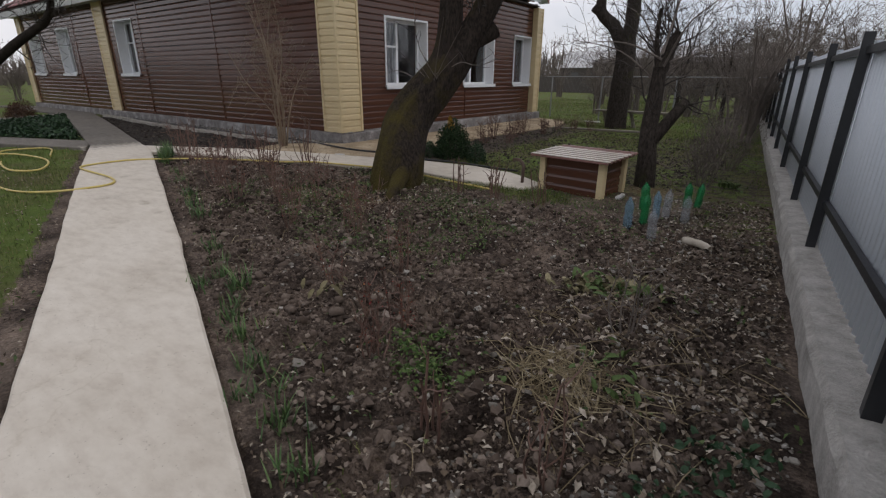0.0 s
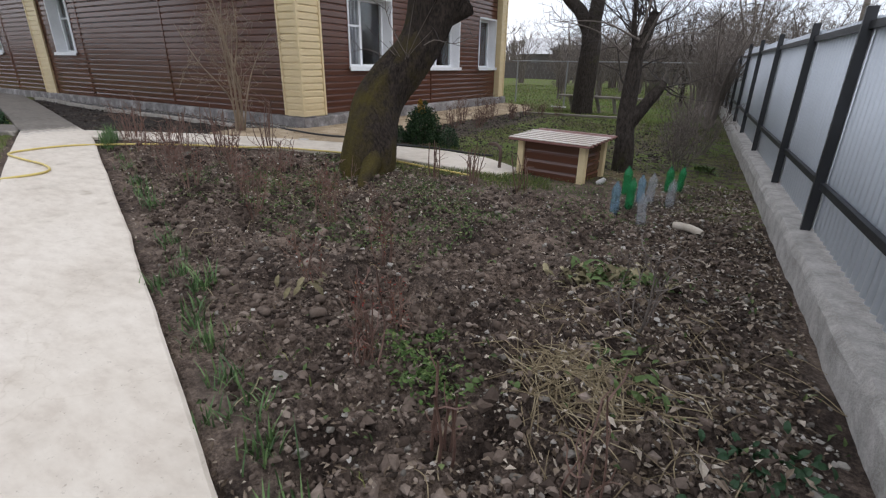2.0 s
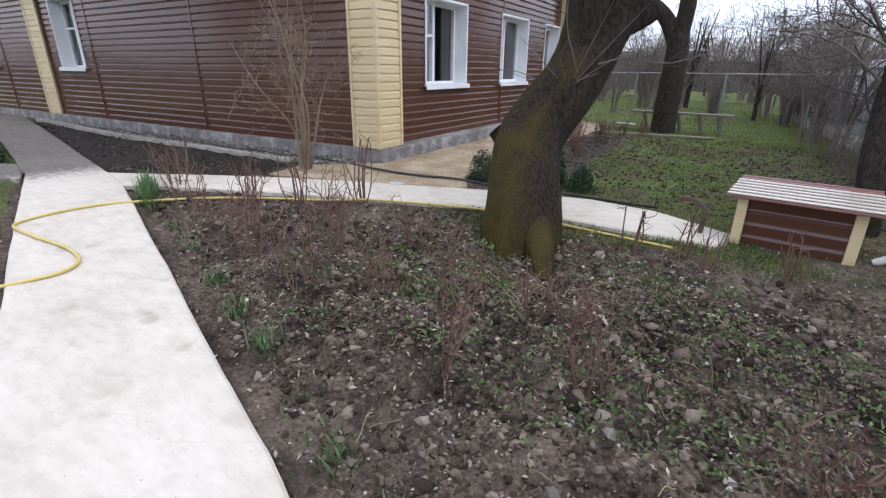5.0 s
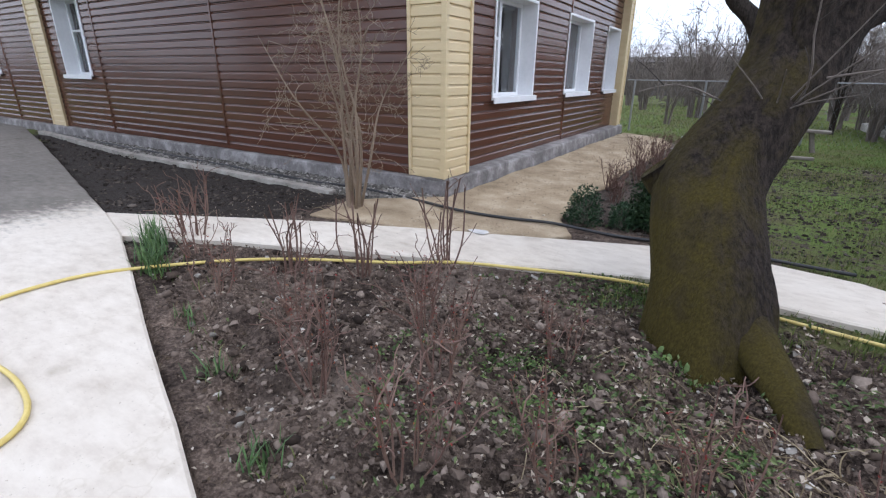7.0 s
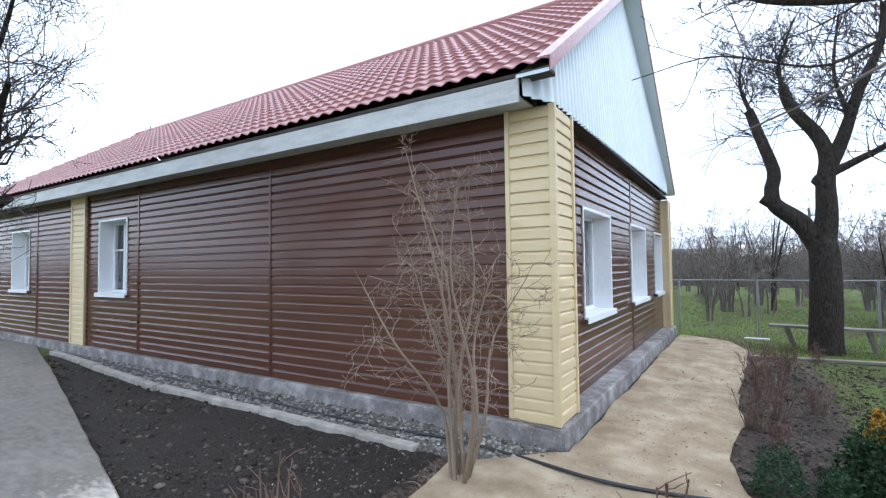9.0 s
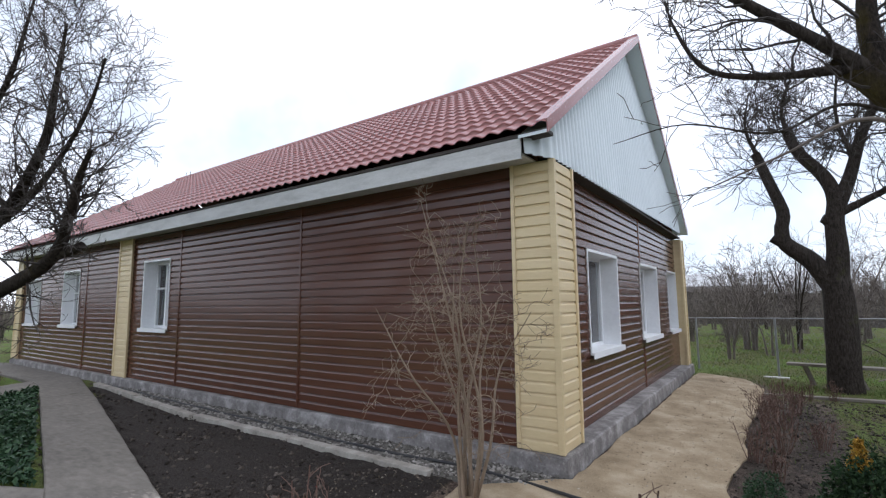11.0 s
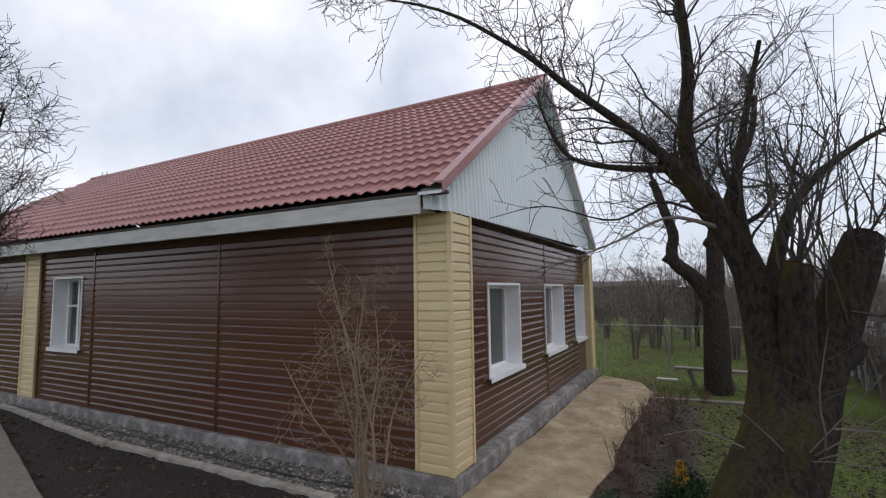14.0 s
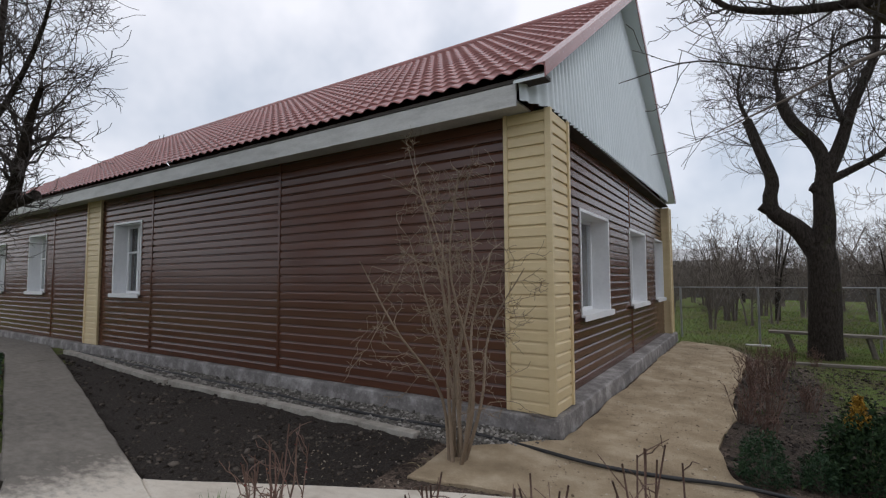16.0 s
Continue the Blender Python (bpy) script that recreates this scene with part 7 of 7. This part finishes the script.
def leafy_clump(at, n, length, width, seed, label, mat=M_WEED):
    """A clump of broad leaves, each a part of its own on a shared mesh."""
    rng = np.random.RandomState(seed)
    root = thing("leafy_plant", label, "plant", at, "leafy clumps in the bed")
    key = (mat.name, round(width / length, 2))
    if key not in LEAF_MESHES:
        W = width / length
        q = [(0, 0, 0), (0.35, W / 2, 0.25), (0.35, -W / 2, 0.25), (0.35, 0, 0.2), (0.75, W * 0.4, 0.27), (0.75, -W * 0.4, 0.27), (0.75, 0, 0.24), (1, 0, 0.15)]
        LEAF_MESHES[key] = Build().add(q, [(0, 1, 3), (0, 3, 2), (1, 4, 6, 3), (3, 6, 5, 2), (4, 7, 6), (6, 7, 5)]).mesh("leaf", mat)
    for k in range(n):
        leaf = new("leaf", LEAF_MESHES[key])
        leaf.parent = root
        leaf.location = (rng.normal(0, 0.09), rng.normal(0, 0.08), 0.0)
        leaf.rotation_euler = (rng.normal(0, 0.3), rng.uniform(-0.9, 0.25), rng.rand() * 6.28)
        leaf.scale = (length * rng.uniform(0.5, 1.1),) * 3
    return root


for i, (x, y, n, L, Wd, m) in enumerate([(-1.15, 3.0, 40, 0.1, 0.036, M_WEED), (-0.95, 2.95, 30, 0.1, 0.036, M_WEED), (-1.2, 2.95, 70, 0.1, 0.036, M_LITTERLEAF), (-0.95, 3.05, 70, 0.1, 0.036, M_LITTERLEAF), (-0.85, 2.2, 16, 0.1, 0.036, M_WEED), (-0.7, 2.05, 12, 0.1, 0.036, M_WEED),
                                         (-2.6, 1.9, 10, 0.12, 0.045, M_LITTERLEAF), (-1.55, 1.6, 26, 0.06, 0.03, M_WEED), (-1.35, 1.75, 26, 0.05, 0.03, M_WEED), (-4.9, 3.7, 26, 0.06, 0.03, M_WEED), (-0.35, 1.55, 60, 0.05, 0.025, M_IVY),
                                         (-0.25, 1.8, 60, 0.05, 0.025, M_IVY), (-4.65, 3.05, 18, 0.08, 0.04, M_LITTERLEAF), (-4.3, 2.9, 26, 0.06, 0.03, M_WEED), (-4.75, 4.35, 20, 0.06, 0.03, M_WEED), (-0.9, 7.3, 30, 0.14, 0.05, M_WEED)]):
    leafy_clump((x, y, lz(x, y)), n, L, Wd, 560 + i, "clump of green garden leaves on bare soil" if m is not M_LITTERLEAF else "clump of withered pale leaves on bare soil", m)

# ---- background: bare hedges, sheds, poles ----


def bare_bush(seed, h, stems, mat, depth=3):
    root = thing("bare_tree", "leafless grey-brown young tree behind the lawn", "tree", (0, 0, 0), "bare trees behind the lawn")
    w = Wood(seed)
    rng = w.rng
    for k in range(stems):
        a = rng.rand() * 6.28
        lean = rng.uniform(0.1, 0.45)
        hh = h * rng.uniform(0.7, 1.0)
        line = smooth_line([(0.1 * math.cos(a), 0.1 * math.sin(a), -0.1), (lean * hh * 0.3 * math.cos(a), lean * hh * 0.3 * math.sin(a), hh * 0.45), (lean * hh * math.cos(a), lean * hh * math.sin(a), hh)], 9)
        r = taper(0.016 * h, 0.004 * h, 9)
        Build().tube(line, r, 7).done("stem", mat, root, smooth=True)
        w.sprout(line, r, 8, h * 0.3, depth - 1, 0.2, spread=0.8, lift=0.5, forks=4, kink=0.28, thin=0.004)
    w.twigs.done("crown", mat, root)["kind"] = "stuff"
    return root


kinds = [bare_bush(601, 2.6, 6, M_TWIG), bare_bush(602, 3.0, 4, M_TWIG), bare_bush(603, 2.2, 8, M_TWIG), bare_bush(604, 3.6, 3, M_BARK)]
rng = np.random.RandomState(61)
spots = [(-6.9, 19.0, 0, 0.85), (-5.9, 21.0, 1, 0.8), (-5.2, 22.5, 1, 0.8), (-3.9, 20.5, 2, 0.9), (-2.6, 19.5, 3, 0.8), (-1.9, 18.0, 0, 0.95), (-2.3, 21.5, 1, 1.1)]
for k in range(34):
    y = 25 + 16 * rng.rand()
    x = rng.uniform(-22, 12) if k % 2 else rng.uniform(-9, 6)
    spots.append((x, y, rng.randint(0, 4), rng.uniform(0.9, 1.5)))
for k in range(16):
    spots.append((rng.uniform(-8, 3), rng.uniform(21, 32), rng.randint(0, 4), rng.uniform(1.0, 1.6)))
for k in range(9):
    spots.append((rng.uniform(-1.7, -1.1) - 0.05 * k, 13.0 + 1.1 * k, (0, 1, 2)[k % 3], rng.uniform(0.7, 1.05)))
for k in range(8):
    spots.append((rng.uniform(-36, -29), rng.uniform(-4, 10), rng.randint(0, 4), rng.uniform(0.9, 1.4)))
first = set()
for x, y, k, s in spots:
    m = Matrix.Translation((x, y, -0.2)) @ Matrix.Rotation(rng.rand() * 6.28, 4, "Z")
    if k not in first:
        first.add(k)
        kinds[k].matrix_basis = m @ Matrix.Scale(s, 4)
    else:
        c = copy_thing(kinds[k], m)
        c.scale = (s, s, s)


def shed(x, y, w_, d_, h, roof_h, label, wall_mat, roof_mat, windows=0):
    root = thing("shed", label, "shed", (x, y, -0.2))
    Build().box(-w_ / 2, w_ / 2, -d_ / 2, d_ / 2, 0, h).done("wall", wall_mat, root)
    b = Build()
    o = 0.3
    b.add([(-w_ / 2 - o, -d_ / 2 - o, h), (w_ / 2 + o, -d_ / 2 - o, h), (w_ / 2 + o, d_ / 2 + o, h), (-w_ / 2 - o, d_ / 2 + o, h), (-w_ / 2 - o, 0, h + roof_h), (w_ / 2 + o, 0, h + roof_h)],
          [(3, 2, 1, 0), (0, 1, 5, 4), (2, 3, 4, 5), (1, 2, 5), (3, 0, 4)])
    b.done("roof", roof_mat, root)
    for k in range(windows):
        Build().box(-w_ / 2 + 1.2 + k * 2.2, -w_ / 2 + 2.0 + k * 2.2, -d_ / 2 - 0.04, -d_ / 2 + 0.02, h * 0.35, h * 0.8).done("window", M_ROOM, root)
    return root


shed(-12.0, 50.0, 11, 5, 2.7, 0.5, "long dark low shed far behind the garden", M_SHED, M_DARKWOOD_SHADE, 2)
shed(-9.0, 64.0, 14, 6, 2.6, 2.4, "distant house with a pale roof behind bare trees", M_SHED, M_FARROOF, 3)
shed(10.0, 60.0, 14, 6, 2.8, 1.6, "distant grey house beyond the fence", M_SHED, M_FARROOF, 3)
Build().box(-0.2, 0.2, -0.2, 0.2, 0, 1.4).done("chimney", M_RUSTPIPE, shed(-20.0, 58.0, 8, 5, 2.5, 1.8, "distant low house with pale roof and chimney", M_SHED, M_FARROOF, 2)).location = (2.2, 0, 3.6)
ob = Build().box(-30, 30, -0.05, 0.05, 0, 1.5).done("far_fence", M_SHED)
ob.location = (-5, 44, -0.2)
tagged(ob, "long dark board fence behind the gardens", "fence")
for x, y, h in ((2.6, 27.0, 7.0), (-1.5, 48.0, 6.0), (-34.0, 30.0, 7.0)):
    pole = thing("utility_pole", "grey wooden utility pole beyond the fence", "pole", (x, y, -0.2), "utility poles")
    Build().tube([(0, 0, -0.2), (0, 0, h)], [0.12, 0.09], 10).done("shaft", M_BENCH, pole)
    Build().box(-0.5, 0.5, -0.04, 0.04, h - 0.6, h - 0.5).done("crossarm", M_BENCH, pole)
gate = thing("metal_gate", "teal painted sheet gate beyond the garden", "gate", (0.8, 23.0, -0.2))
Build().box(-1.2, 1.2, -0.02, 0.02, 0.1, 1.5).done("sheet", M_TEAL, gate)
for x in (-1.25, 1.25):
    Build().box(x - 0.05, x + 0.05, -0.05, 0.05, -0.1, 1.7).done("post", M_TEAL, gate)

# woods on the horizon; the unseen part behind the camera is added for reflections
rng = np.random.RandomState(77)
b = Build()
for k in range(7000):
    a = rng.uniform(0.0, 2 * math.pi)
    R = rng.uniform(70, 110)
    x, y = R * math.cos(a), R * math.sin(a)
    h = rng.uniform(2.5, 5.0) * (0.6 + 0.8 * float(value_noise(np.array([a * 9]), np.array([0.0]), 5)[0]))
    p0 = np.array([x, y, -0.3])
    p1 = p0 + np.array([rng.normal(0, 0.6), rng.normal(0, 0.6), h])
    b.tube([p0, 0.5 * (p0 + p1) + rng.normal(0, 0.2, 3), p1], [0.16, 0.1, 0.03], 3, close=False)
    for j in range(4):
        q = p0 + (p1 - p0) * rng.uniform(0.3, 0.95)
        b.tube([q, q + np.array([rng.normal(0, 0.8), rng.normal(0, 0.8), rng.uniform(0.2, 1.2)])], [0.07, 0.02], 3, close=False)
ob = b.done("far_woods", M_TWIG)
tagged(ob, "distant line of bare brown woodland", "woods", kind="stuff")

# ---- siding courses ----


def clad(parent, face, along_x, lo, hi, joints, holes, mat):
    cuts = [lo, *sorted(joints), hi]
    for r in range(ROWS_N):
        z = Z_BASE + r * ROW
        for a, c in zip(cuts, cuts[1:]):
            spans = [(a, c)]
            for h in holes:
                if h[2] - 0.02 < z + ROW * 0.6 and h[3] + 0.02 > z + ROW * 0.4:
                    nxt = []
                    for p, q in spans:
                        if h[1] + 0.02 <= p or h[0] - 0.02 >= q:
                            nxt.append((p, q))
                        else:
                            nxt += [(p, h[0] - 0.02)] * (h[0] - 0.02 > p) + [(h[1] + 0.02, q)] * (h[1] + 0.02 < q)
                    spans = nxt
            for p, q in spans:
                if q - p < 0.03:
                    continue
                if along_x:
                    put_plank(parent, q - p, mat, (p, face, z), 0)
                else:
                    put_plank(parent, q - p, mat, (face, p, z), 90)


clad(wall_long, Y_WALL, True, -24.85, -7.96, [-11.6, -15.25, -17.96, -17.3, -19.9], LONG_WINDOWS, M_BROWN)
clad(wall_gable, X_WALL, False, 7.1, 14.73, [11.05], GABLE_WINDOWS, M_BROWN)
for col, spans in ((col_near, [(-7.925, -7.515, 6.57, 0), (6.59, 7.065, -7.48, 90)]), (col_mid, [(-17.9, -17.37, 6.555, 0)]),
                   (col_far, [(14.77, 15.05, -7.49, 90)]), (col_end, [(-25.3, -24.9, 6.555, 0)])):
    for r in range(ROWS_N):
        z = Z_BASE + r * ROW
        for a, c, face, turn in spans:
            put_plank(col, c - a, M_BEIGE, (a, face, z) if turn == 0 else (face, a, z), turn)
